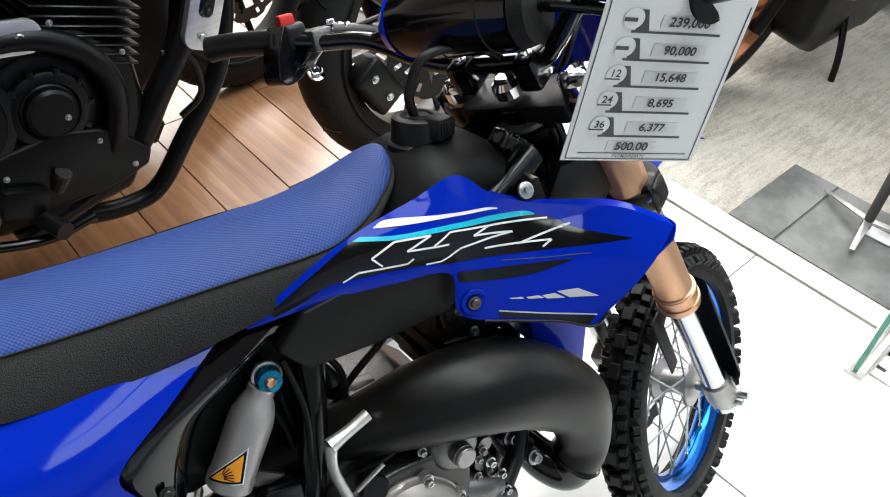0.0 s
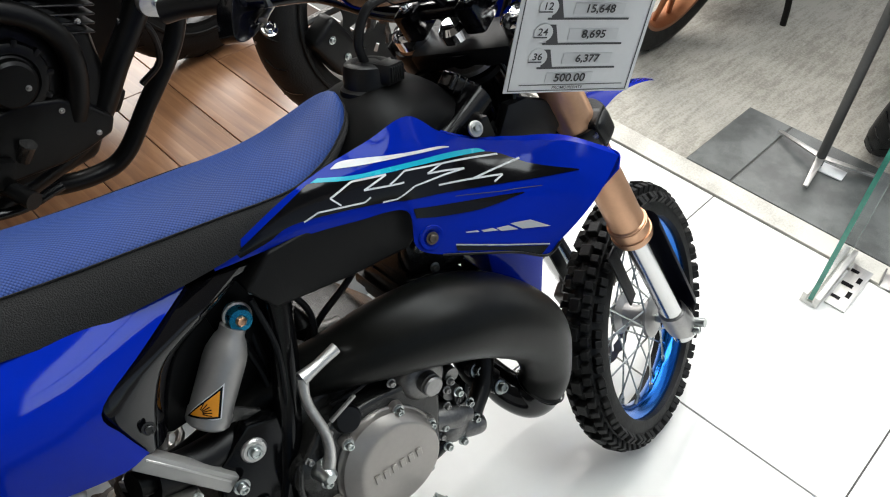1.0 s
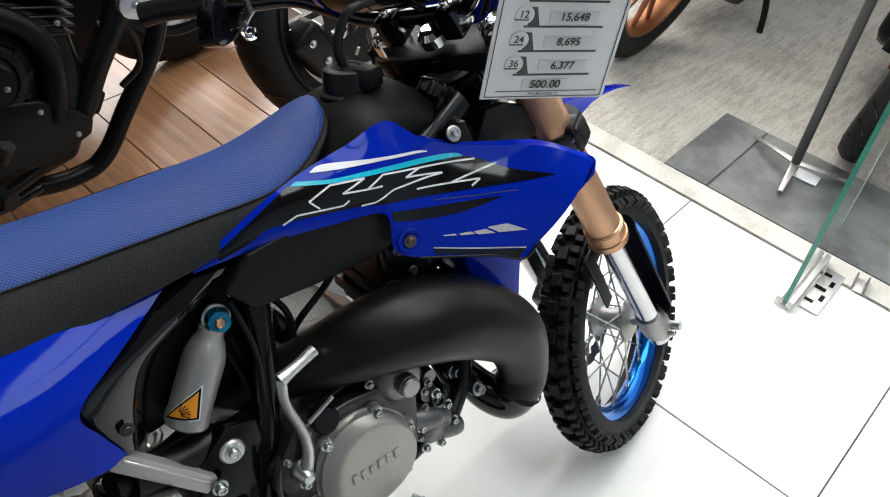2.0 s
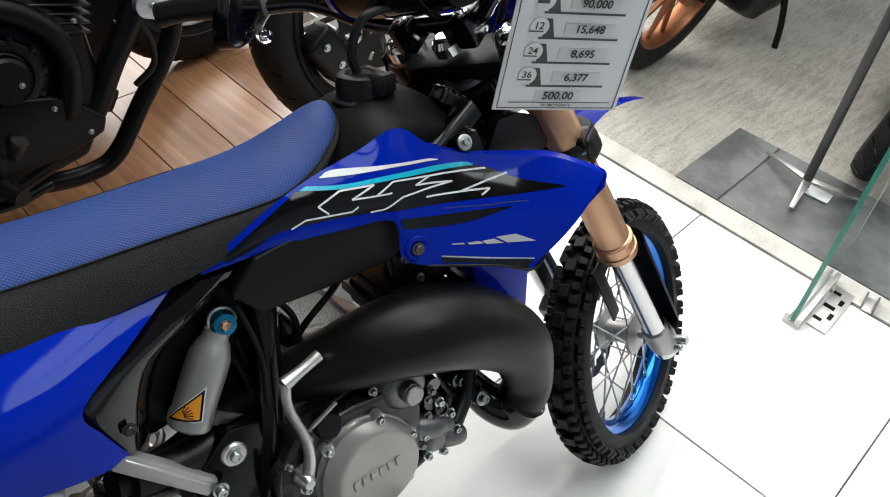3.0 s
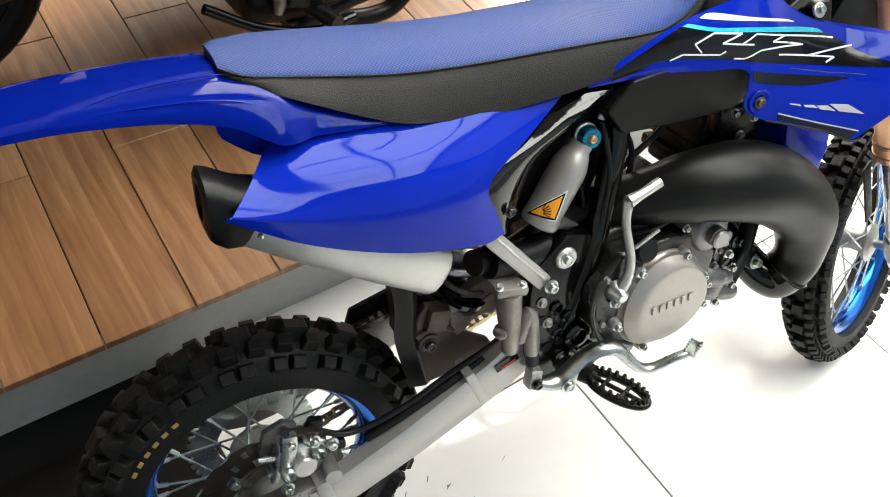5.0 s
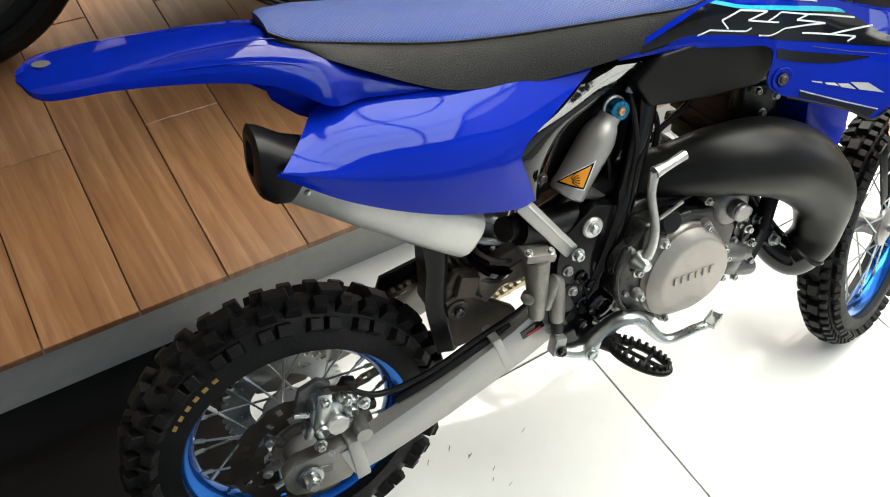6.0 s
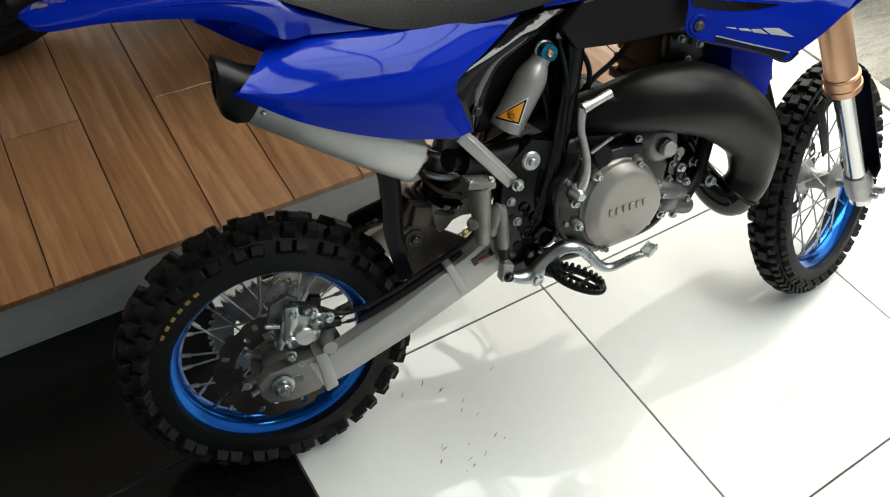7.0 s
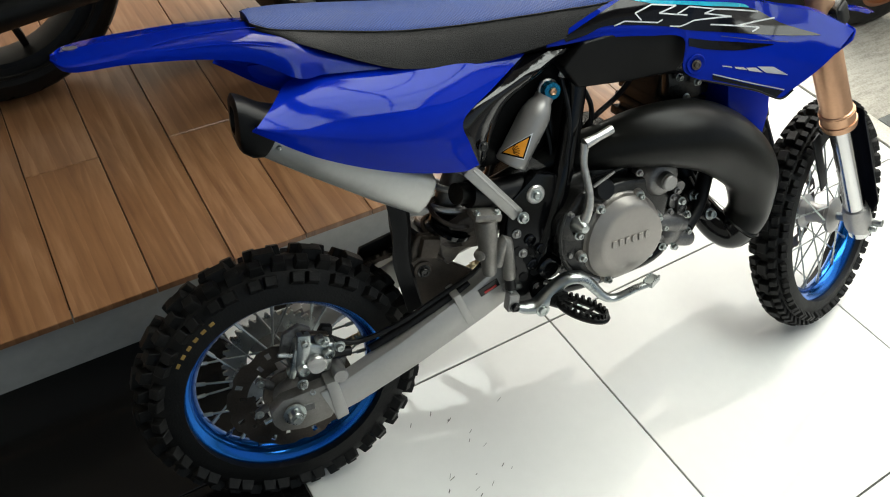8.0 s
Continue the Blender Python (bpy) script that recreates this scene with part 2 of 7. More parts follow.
def wood():
    """Wood-look plank: long grain, knots, a tone of its own for each plank."""
    m = bpy.data.materials.new("wood_plank")
    m.use_nodes = True
    n, l = m.node_tree.nodes, m.node_tree.links
    b = n["Principled BSDF"]
    b.inputs["Roughness"].default_value = 0.30
    b.inputs["Specular IOR Level"].default_value = 0.65
    tc, info = n.new("ShaderNodeTexCoord"), n.new("ShaderNodeObjectInfo")
    off = n.new("ShaderNodeVectorMath")
    off.operation = "MULTIPLY_ADD"
    comb = n.new("ShaderNodeCombineXYZ")
    l.new(info.outputs["Random"], comb.inputs[0])
    l.new(info.outputs["Random"], comb.inputs[1])
    l.new(comb.outputs[0], off.inputs[0])
    off.inputs[1].default_value = (37, 61, 0)
    l.new(tc.outputs["Object"], off.inputs[2])
    mp = n.new("ShaderNodeMapping")
    mp.inputs["Scale"].default_value = (9, 0.9, 1)
    l.new(off.outputs[0], mp.inputs["Vector"])
    no = n.new("ShaderNodeTexNoise")
    no.inputs["Scale"].default_value, no.inputs["Detail"].default_value, no.inputs["Distortion"].default_value = 1.5, 5, 2.2
    l.new(mp.outputs[0], no.inputs["Vector"])
    fine = n.new("ShaderNodeTexNoise")
    fine.inputs["Scale"].default_value, fine.inputs["Detail"].default_value = 12, 8
    l.new(mp.outputs[0], fine.inputs["Vector"])
    add = n.new("ShaderNodeMath")
    add.operation = "MULTIPLY_ADD"
    l.new(fine.outputs["Fac"], add.inputs[0])
    add.inputs[1].default_value = 0.34
    l.new(no.outputs["Fac"], add.inputs[2])
    wave = n.new("ShaderNodeTexWave")
    wave.wave_type, wave.bands_direction, wave.wave_profile = "BANDS", "X", "SAW"
    for key, value in (("Scale", 1.1), ("Distortion", 7.0), ("Detail", 3.0), ("Detail Scale", 0.7), ("Detail Roughness", 0.6)):
        wave.inputs[key].default_value = value
    l.new(mp.outputs[0], wave.inputs["Vector"])
    figure = n.new("ShaderNodeMath")
    figure.operation = "MULTIPLY_ADD"
    l.new(wave.outputs["Fac"], figure.inputs[0])
    figure.inputs[1].default_value = 0.16
    l.new(add.outputs[0], figure.inputs[2])
    add = figure
    cr = n.new("ShaderNodeValToRGB")
    cr.color_ramp.elements[0].position, cr.color_ramp.elements[0].color = 0.46, (0.165, 0.072, 0.031, 1)
    cr.color_ramp.elements[1].position, cr.color_ramp.elements[1].color = 1.0, (0.37, 0.198, 0.103, 1)
    mid = cr.color_ramp.elements.new(0.76)
    mid.color = (0.262, 0.124, 0.056, 1)
    l.new(add.outputs[0], cr.inputs[0])
    tone = n.new("ShaderNodeMapRange")
    tone.inputs["To Min"].default_value, tone.inputs["To Max"].default_value = 0.86, 1.12
    l.new(info.outputs["Random"], tone.inputs["Value"])
    mix = n.new("ShaderNodeMix")
    mix.data_type, mix.blend_type = "RGBA", "MULTIPLY"
    mix.inputs["Factor"].default_value = 1
    l.new(cr.outputs[0], mix.inputs["A"])
    l.new(tone.outputs[0], mix.inputs["B"])
    l.new(mix.outputs["Result"], b.inputs["Base Color"])
    bp = n.new("ShaderNodeBump")
    bp.inputs["Strength"].default_value, bp.inputs["Distance"].default_value = 0.15, 0.002
    l.new(add.outputs[0], bp.inputs["Height"])
    l.new(bp.outputs[0], b.inputs["Normal"])
    return m


WOOD = wood()


def glass():
    m = bpy.data.materials.new("green_edge_glass")
    m.use_nodes = True
    b = m.node_tree.nodes["Principled BSDF"]
    b.inputs["Base Color"].default_value = (0.88, 0.97, 0.93, 1)
    b.inputs["Roughness"].default_value = 0.02
    b.inputs["Transmission Weight"].default_value = 1.0
    b.inputs["IOR"].default_value = 1.5
    return m


GLASS = glass()
GLASSEDGE = material("green_glass_edge", (0.05, 0.30, 0.22), 0.2, vary=0.2, scale=20, coat=0.3)


# ---- mesh helpers ----
def finish(name, bm, mat, parent=None, label="", sharp=38, smooth=True):
    me = bpy.data.meshes.new(name)
    bmesh.ops.recalc_face_normals(bm, faces=bm.faces)
    bm.to_mesh(me)
    bm.free()
    for m in mat if isinstance(mat, (list, tuple)) else [mat]:
        me.materials.append(m)
    if smooth:
        me.shade_smooth()
        me.set_sharp_from_angle(angle=radians(sharp))
    ob = new(name, me)
    if parent:
        ob.parent = parent
    if label:
        tagged(ob, label)
    return ob


def part(name, bm, mat, parent, label="", sharp=38):
    return finish(name, bm, mat, parent, label, sharp)


def V(*a):
    return Vector(a)


def catmull(points, n):
    """n points along a smooth curve through the given ones, at even parameter steps."""
    p = [Vector(q) for q in points]
    if len(p) == 2:
        return [p[0].lerp(p[1], i / (n - 1)) for i in range(n)]
    out = []
    for i in range(n):
        u = i / (n - 1) * (len(p) - 1)
        k = min(int(u), len(p) - 2)
        f = u - k
        a = p[k - 1] if k else p[0] * 2 - p[1]
        b, c = p[k], p[k + 1]
        d = p[k + 2] if k + 2 < len(p) else p[-1] * 2 - p[-2]
        out.append(0.5 * (2 * b + (c - a) * f + (2 * a - 5 * b + 4 * c - d) * f * f + (3 * b - a - 3 * c + d) * f ** 3))
    return out


def skin(bm, rings, closed_u=True, cap=True):
    """Faces between rings of equal length."""
    vs = [[bm.verts.new(p) for p in r] for r in rings]
    n = len(vs[0])
    for a, b in zip(vs, vs[1:]):
        for i in range(n if closed_u else n - 1):
            j = (i + 1) % n
            bm.faces.new((a[i], a[j], b[j], b[i]))
    if cap and closed_u:
        bm.faces.new(vs[0][::-1])
        bm.faces.new(vs[-1])
    return vs


def tube(path, r, seg=10, n=0, bm=None, flat=1.0, up=(0, 0, 1)):
    """Round (or flattened) bar along a smooth path; r is one radius or one for each path point."""
    bm = bm or bmesh.new()
    n = n or max(2, (len(path) - 1) * 6 + 1)
    if len(path) == 2:
        n = 2 if not isinstance(r, (list, tuple)) else len(r)
    c = catmull(path, n)
    rad = r if isinstance(r, (list, tuple)) else [r] * len(path)
    rr = [v.x for v in catmull([(q, 0, 0) for q in rad], n)]
    rings, side = [], None
    for i in range(n):
        d = (c[min(i + 1, n - 1)] - c[max(i - 1, 0)]).normalized()
        if side is None:
            u = Vector(up)
            if abs(d.dot(u)) > 0.95:
                u = Vector((0, 1, 0))
            side = d.cross(u).normalized()
        side = (side - d * side.dot(d)).normalized()
        oth = d.cross(side)
        rings.append([c[i] + (side * math.cos(2 * math.pi * k / seg) + oth * math.sin(2 * math.pi * k / seg) * flat) * rr[i] for k in range(seg)])
    skin(bm, rings)
    return bm


def lathe(profile, origin, axis, seg=32, bm=None, ring=False):
    """Turned body: profile of (radius, height) along the axis from origin. ring: the profile closes on itself."""
    bm = bm or bmesh.new()
    q = Vector(axis).normalized().to_track_quat("Z", "Y").to_matrix()
    o = Vector(origin)
    rings = [[o + q @ Vector((r * math.cos(2 * math.pi * k / seg), r * math.sin(2 * math.pi * k / seg), h)) for k in range(seg)] for r, h in profile]
    if ring:
        vs = skin(bm, rings, True, False)
        a, b = vs[-1], vs[0]
        for i in range(seg):
            j = (i + 1) % seg
            bm.faces.new((a[i], a[j], b[j], b[i]))
    else:
        skin(bm, rings)
    return bm


def bevelled(bm, w, seg=2):
    if w:
        bmesh.ops.bevel(bm, geom=[e for e in bm.edges], offset=w, segments=seg, profile=0.6, affect="EDGES", clamp_overlap=True)
    return bm


def block(size, m=None, bevel=0.003, seg=2):
    bm = bmesh.new()
    bmesh.ops.create_cube(bm, size=1.0)
    for v in bm.verts:
        v.co = Vector((v.co.x * size[0], v.co.y * size[1], v.co.z * size[2]))
    bevelled(bm, bevel, seg)
    if m is not None:
        bm.transform(m if isinstance(m, Matrix) else Matrix.Translation(m))
    return bm


def prism(outline, y0, y1, bevel=0.003, seg=2):
    """Outline of (x, z) pushed from y0 to y1."""
    bm = bmesh.new()
    skin(bm, [[Vector((x, y, z)) for x, z in outline] for y in (y0, y1)])
    bmesh.ops.recalc_face_normals(bm, faces=bm.faces)
    return bevelled(bm, bevel, seg)


def sheet(rows, thick=0.003, nu=40, nv=12, bulge=0.0):
    """Moulded panel through rows of points (equal counts), smooth both ways, with thickness inward (+y of its normal)."""
    bm = bmesh.new()
    cols = [catmull(r, nu) for r in rows]
    grid = [catmull([c[i] for c in cols], nv) for i in range(nu)]
    for col in grid:
        for k, p in enumerate(col):
            s = k / (nv - 1)
            p.y -= bulge * 4 * s * (1 - s)
    vs = skin(bm, grid, False)
    bmesh.ops.recalc_face_normals(bm, faces=bm.faces)
    mid = bm.faces[:][len(bm.faces) // 2]
    if mid.normal.y > 0:
        bmesh.ops.reverse_faces(bm, faces=bm.faces)
    bmesh.ops.solidify(bm, geom=bm.faces[:], thickness=thick)
    return bm


def mirrored(bm):
    other = bm.copy()
    other.transform(Matrix.Diagonal((1, -1, 1, 1)))
    bmesh.ops.reverse_faces(other, faces=other.faces)
    return other


def bolt(at, axis, r=0.006, h=0.005, washer=True, bm=None):
    """Hexagon-headed bolt on a washer with a dished head."""
    bm = bm or bmesh.new()
    if washer:
        lathe([(r * 1.45, 0), (r * 1.45, h * 0.25), (r * 1.2, h * 0.3)], at, axis, 16, bm)
    o = Vector(at) + Vector(axis).normalized() * h * 0.28
    lathe([(r, 0), (r, h * 0.8), (r * 0.85, h), (r * 0.55, h), (r * 0.5, h * 0.75)], o, axis, 6 if not washer else 12, bm)
    return bm


# ---- setting ----
TILE_SIZE, PLATFORM_Z, EDGE_Y, RISER_Y = 0.6, 0.16, 0.322, 0.352


def setting(name, bm, mat, label, smooth=False):
    ob = finish(name, bm, mat, smooth=smooth)
    return tagged(ob, label, kind="structure")


def slab(x0, x1, y0, y1, z0, z1, bevel=0.0):
    return block((x1 - x0, y1 - y0, z1 - z0), V((x0 + x1) / 2, (y0 + y1) / 2, (z0 + z1) / 2), bevel)


ground = setting("ground", slab(-250, 250, -250, 250, -0.36, -0.06), CONCRETE, "pale weathered concrete ground outside the shop")
forecourt = setting("pavement", slab(1.275, 9.0, -7.0, 7.0, -0.05, -0.002), CONCRETE, "pale brushed concrete forecourt outside the shop front")
floor = setting("floor", slab(-3.6, 1.2, -3.2, 3.4, -0.05, -0.004), GROUT, "polished white and black floor tiles with dark joints")
setting("trim_sill", slab(1.2055, 1.278, -3.2, 3.4, -0.05, 0.004, 0.002), SILL, "pale stone threshold strip along the shop front")
ramp = setting("pavement_ramp", slab(1.282, 1.633, -2.4, 0.133, -0.03, -0.001), GROUT, "dark grey granite slab set in the concrete outside")
ceiling = setting("ceiling", slab(-3.6, 1.3, -3.3, 3.5, 2.9, 3.05), CEILING, "plain pale grey ceiling")
setting("wall_north", slab(-3.6, 1.3, 3.4, 3.55, -0.05, 3.05), WALL, "plain grey painted wall")
setting("wall_west", slab(-3.75, -3.6, -3.3, 3.55, -0.05, 3.05), WALL, "plain grey painted wall")
def added_light_panel(x0, x1, y0, y1):
    """Added panel on the ceiling, out of view: metal frame round a glowing diffuser."""
    root = new("added_light_panel")
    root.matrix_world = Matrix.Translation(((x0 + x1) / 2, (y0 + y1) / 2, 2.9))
    tagged(root, "added glowing overhead panel in a metal frame, stand-in for bright daylight", "ceiling light", group="ceiling light panels")
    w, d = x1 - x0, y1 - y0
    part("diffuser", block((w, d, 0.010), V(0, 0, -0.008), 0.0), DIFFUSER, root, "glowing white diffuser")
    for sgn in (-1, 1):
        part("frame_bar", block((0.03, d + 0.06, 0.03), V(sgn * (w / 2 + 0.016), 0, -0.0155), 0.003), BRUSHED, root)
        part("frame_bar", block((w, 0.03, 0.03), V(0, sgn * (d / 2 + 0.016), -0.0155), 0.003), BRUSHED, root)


# unseen panels added for the bright reflection on the blue plastic and overhead fill
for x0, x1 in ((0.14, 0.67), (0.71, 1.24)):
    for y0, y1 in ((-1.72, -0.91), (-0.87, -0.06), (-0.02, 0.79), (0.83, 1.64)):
        added_light_panel(x0, x1, y0, y1)
UNDERLAY = material("dark_joint_filler", (0.035, 0.018, 0.010), 0.8, vary=0.2)
riser = setting("platform_riser", slab(-3.6, 0.9, RISER_Y, 3.4, 0.0, PLATFORM_Z - 0.012), RISER, "grey painted concrete display platform")
setting("underlay", slab(-3.59, 0.89, EDGE_Y + 0.032, 3.39, PLATFORM_Z - 0.0121, PLATFORM_Z - 0.0080), UNDERLAY, "dark filler in the plank joints")


# ---- the dirt bike ----
bike = new("dirt_bike")
bike.empty_display_size = 0.1
bike.matrix_world = Matrix.Translation((-0.601, -0.052, 0.002)) @ pose(0, 0, 0, 0, 0, -9.3) @ pose(0, 0, 0, -16.5, 0, 0)
tagged(bike, "blue and black dirt bike leaning on the polished tile floor", "motorcycle")

# steering: front end turned to the bike's left about the raked head axis
RAKE, STEER = radians(26), radians(22.6)
HEAD = V(1.105, 0, 0.24)
HEAD_AXIS = V(-math.sin(RAKE), 0, math.cos(RAKE))
TURNED = Matrix.Translation(HEAD) @ Matrix.Rotation(STEER, 4, HEAD_AXIS) @ Matrix.Translation(-HEAD)


LOWERED = TURNED @ Matrix.Translation((-0.002, 0, -0.011))


def front(bm):
    bm.transform(TURNED)
    return bm


def leg_end(bm):
    bm.transform(LOWERED)
    return bm


def knob(bm, m, sx, sy, sz):
    """Tapered rubber block, base at the origin, pointing along +z."""
    t = 0.82
    vs = [bm.verts.new(m @ Vector((x * sx / 2 * k, y * sy / 2 * k, z))) for z, k in ((-0.004, 1.05), (sz, t)) for x, y in ((-1, -1), (1, -1), (1, 1), (-1, 1))]
    for f in ((4, 5, 6, 7), (0, 4, 7, 3), (0, 1, 5, 4), (1, 2, 6, 5), (2, 3, 7, 6)):
        bm.faces.new([vs[i] for i in f])


def tyre_mesh(centre, rad, half, bead, knob_h):
    """Tyre carcass of revolution about y."""
    bm = bmesh.new()
    prof = []
    rc = rad - knob_h
    for a in range(-100, 101, 20):
        th = radians(a)
        w = half * 0.92 * math.sin(th) / math.sin(radians(100)) * (1.0 if abs(a) < 70 else 1.02)
        h = bead + (rc - bead) * (math.cos(th) - math.cos(radians(100))) / (1 - math.cos(radians(100)))
        prof.append((h, w))
    prof = [(bead, -half * 0.62)] + prof + [(bead, half * 0.62)]
    return lathe(prof, centre, (0, 1, 0), 72, bm, ring=True)


def tread(tyre, centre, rad, half, bead, pitch_count, knob_h, turn, size):
    """Rubber blocks of the tread: centre, inner and shoulder rows, each block a part on shared meshes."""
    c, rc = Vector(centre), rad - knob_h
    rows = ((0, 0, 0.036, 0.024, 1.0), (-0.45, 20, 0.021, 0.018, 1.0), (0.45, 20, 0.021, 0.018, 1.0), (-0.86, 52, 0.0205, 0.018, 0.9), (0.86, 52, 0.0205, 0.018, 0.9))
    for row, (lat, tilt, sx, sy, k) in enumerate(rows):
        bm = bmesh.new()
        knob(bm, Matrix.Identity(4), sx * size, sy * (0.5 + 0.5 * size), knob_h * k)
        bevelled(bm, 0.0009, 1)
        me = bpy.data.meshes.new("tread_block")
        bm.to_mesh(me)
        bm.free()
        me.materials.append(RUBBER)
        for i in range(pitch_count):
            if row == 0 and i % 2:
                continue
            shift = 0.5 if row in (1, 2) else (0.0 if row == 0 else (0.25 if i % 2 else 0.0))
            ang = 2 * math.pi * (i + shift) / pitch_count
            t = radians(tilt)
            base = bead + (rc - bead) * (math.cos(math.asin(max(-1, min(1, lat * 0.95)))) + 0.17) / 1.17
            ob = new("tread_block", me)
            ob.parent = tyre
            ob.matrix_basis = turn @ Matrix.Translation(c) @ Matrix.Rotation(ang, 4, "Y") @ Matrix.Translation((0, lat * half * 0.92, base)) @ Matrix.Rotation(-t if lat > 0 else t, 4, "X") @ Matrix.Rotation(radians((i * 37 % 9) - 4), 4, "Z")


def ring_plate(centre, r0, r1, y, thick, seg, gaps):
    """Flat brake disc about the y axis with rows of cut slots."""
    bm = bmesh.new()
    rs = [r0, r0 + (r1 - r0) * 0.3, r0 + (r1 - r0) * 0.55, r0 + (r1 - r0) * 0.8, r1]
    c = Vector(centre)
    vs = []
    for k, r in enumerate(rs):
        wave = 0.004 if k == 4 else 0
        vs.append([bm.verts.new(c + Vector(((r - wave * (i % 6 < 2)) * math.cos(2 * math.pi * i / seg), y, (r - wave * (i % 6 < 2)) * math.sin(2 * math.pi * i / seg)))) for i in range(seg)])
    for k in range(4):
        for i in range(seg):
            if (k == 0 and i % 12 in (2, 3, 4, 5, 6, 7, 8)) or (k in (1, 2) and (i + 3 * k) % gaps == 0):
                continue
            j = (i + 1) % seg
            bm.faces.new((vs[k][i], vs[k][j], vs[k + 1][j], vs[k + 1][i]))
    bmesh.ops.solidify(bm, geom=bm.faces[:], thickness=thick)
    return bm


def wheel(name, centre, rad, half, rim_r, pitch, tf, knob_h, hub_half, turn, size=1.0):
    """Spoked wheel: tyre, anodised rim, hub, laced spokes with nipples."""
    c = Vector(centre)
    ty = part("tyre", tf(tyre_mesh(c, rad, half, rim_r - 0.006, knob_h)), RUBBER, bike, "black knobbly off-road tyre", 50)
    tread(ty, c, rad, half, rim_r - 0.006, pitch, knob_h, turn, size)
    w = half * 0.62
    prof = [(rim_r, -w), (rim_r, -w + 0.004), (rim_r - 0.012, -w + 0.007), (rim_r - 0.022, -w * 0.35), (rim_r - 0.024, 0), (rim_r - 0.022, w * 0.35), (rim_r - 0.012, w - 0.007), (rim_r, w - 0.004), (rim_r, w),
            (rim_r - 0.004, w + 0.001), (rim_r - 0.016, w - 0.003), (rim_r - 0.027, w * 0.4), (rim_r - 0.029, 0), (rim_r - 0.027, -w * 0.4), (rim_r - 0.016, -w + 0.003), (rim_r - 0.004, -w - 0.001)]
    rim = part("rim", tf(lathe(prof, c, (0, 1, 0), 72, ring=True)), RIM, bike, "blue anodised aluminium rim", 60)
    hub = part("hub", tf(lathe([(0.012, -hub_half - 0.006), (0.024, -hub_half - 0.005), (0.036, -hub_half), (0.036, -hub_half + 0.006), (0.022, -hub_half + 0.014), (0.019, 0), (0.022, hub_half - 0.014), (0.036, hub_half - 0.006), (0.036, hub_half), (0.024, hub_half + 0.005), (0.012, hub_half + 0.006)], c, (0, 1, 0), 36)), ALU, bike, "cast grey hub")
    count = 28
    for i in range(count):
        side = -1 if i % 2 else 1
        a0 = 2 * math.pi * i / count
        a1 = a0 + (0.75 if (i // 2) % 2 else -0.75)
        p0 = c + Vector((0.031 * math.cos(a1), side * (hub_half - 0.003), 0.031 * math.sin(a1)))
        p1 = c + Vector(((rim_r - 0.026) * math.cos(a0), side * 0.004, (rim_r - 0.026) * math.sin(a0)))
        sp = tube([p0, p1], 0.0017, 6)
        d = (p0 - p1).normalized()
        tube([p1 - d * 0.003, p1 + d * 0.016], 0.0032, 6, bm=sp)
        part("spoke", tf(sp), STEEL, hub)
    return ty, rim, hub


same = lambda bm: bm
R_C, F_C = V(0.006, -0.012, 0.2225), V(1.14, 0, 0.238)
rear_tyre, rear_rim, rear_hub = wheel("rear", R_C, 0.231, 0.042, 0.1655, 40, same, 0.013, 0.035, Matrix.Identity(4))
front_tyre, front_rim, front_hub = wheel("front", F_C, 0.240, 0.035, 0.187, 66, leg_end, 0.011, 0.032, LOWERED, 0.70)
part("brake_disc", ring_plate(R_C, 0.056, 0.100, -0.052, 0.004, 72, 9), DISC, bike, "dull slotted steel brake disc")
part("brake_disc", leg_end(ring_plate(F_C, 0.05, 0.095, 0.05, 0.004, 72, 9)), DISC, bike, "dull slotted steel brake disc")
sprocket = bmesh.new()
teeth = [0.090 if k % 4 in (1, 2) else 0.082 for k in range(160)]
gear = [[R_C + V(r * math.cos(2 * math.pi * k / 160), y, r * math.sin(2 * math.pi * k / 160)) for k, r in enumerate(rs)] for rs, y in ((teeth, 0.048), (teeth, 0.053), ([0.05] * 160, 0.053), ([0.05] * 160, 0.048))]
gv = skin(sprocket, gear, True, False)
for k in range(160):
    sprocket.faces.new((gv[3][k], gv[3][(k + 1) % 160], gv[0][(k + 1) % 160], gv[0][k]))
part("sprocket", sprocket, STEEL, bike)

# yellow maker's print on the rear tyre wall, as plain bars
for i in range(6):
    m = Matrix.Translation(R_C) @ Matrix.Rotation(radians(-57 + i * 5.2), 4, "Y") @ Matrix.Translation((0, -0.0385, 0.1800)) @ Matrix.Rotation(radians(-14), 4, "X")
    part("tyre_print", block((0.0080, 0.0014, 0.0048), m, 0.0), YELLOW, rear_tyre, "yellow printed bar on the tyre wall")

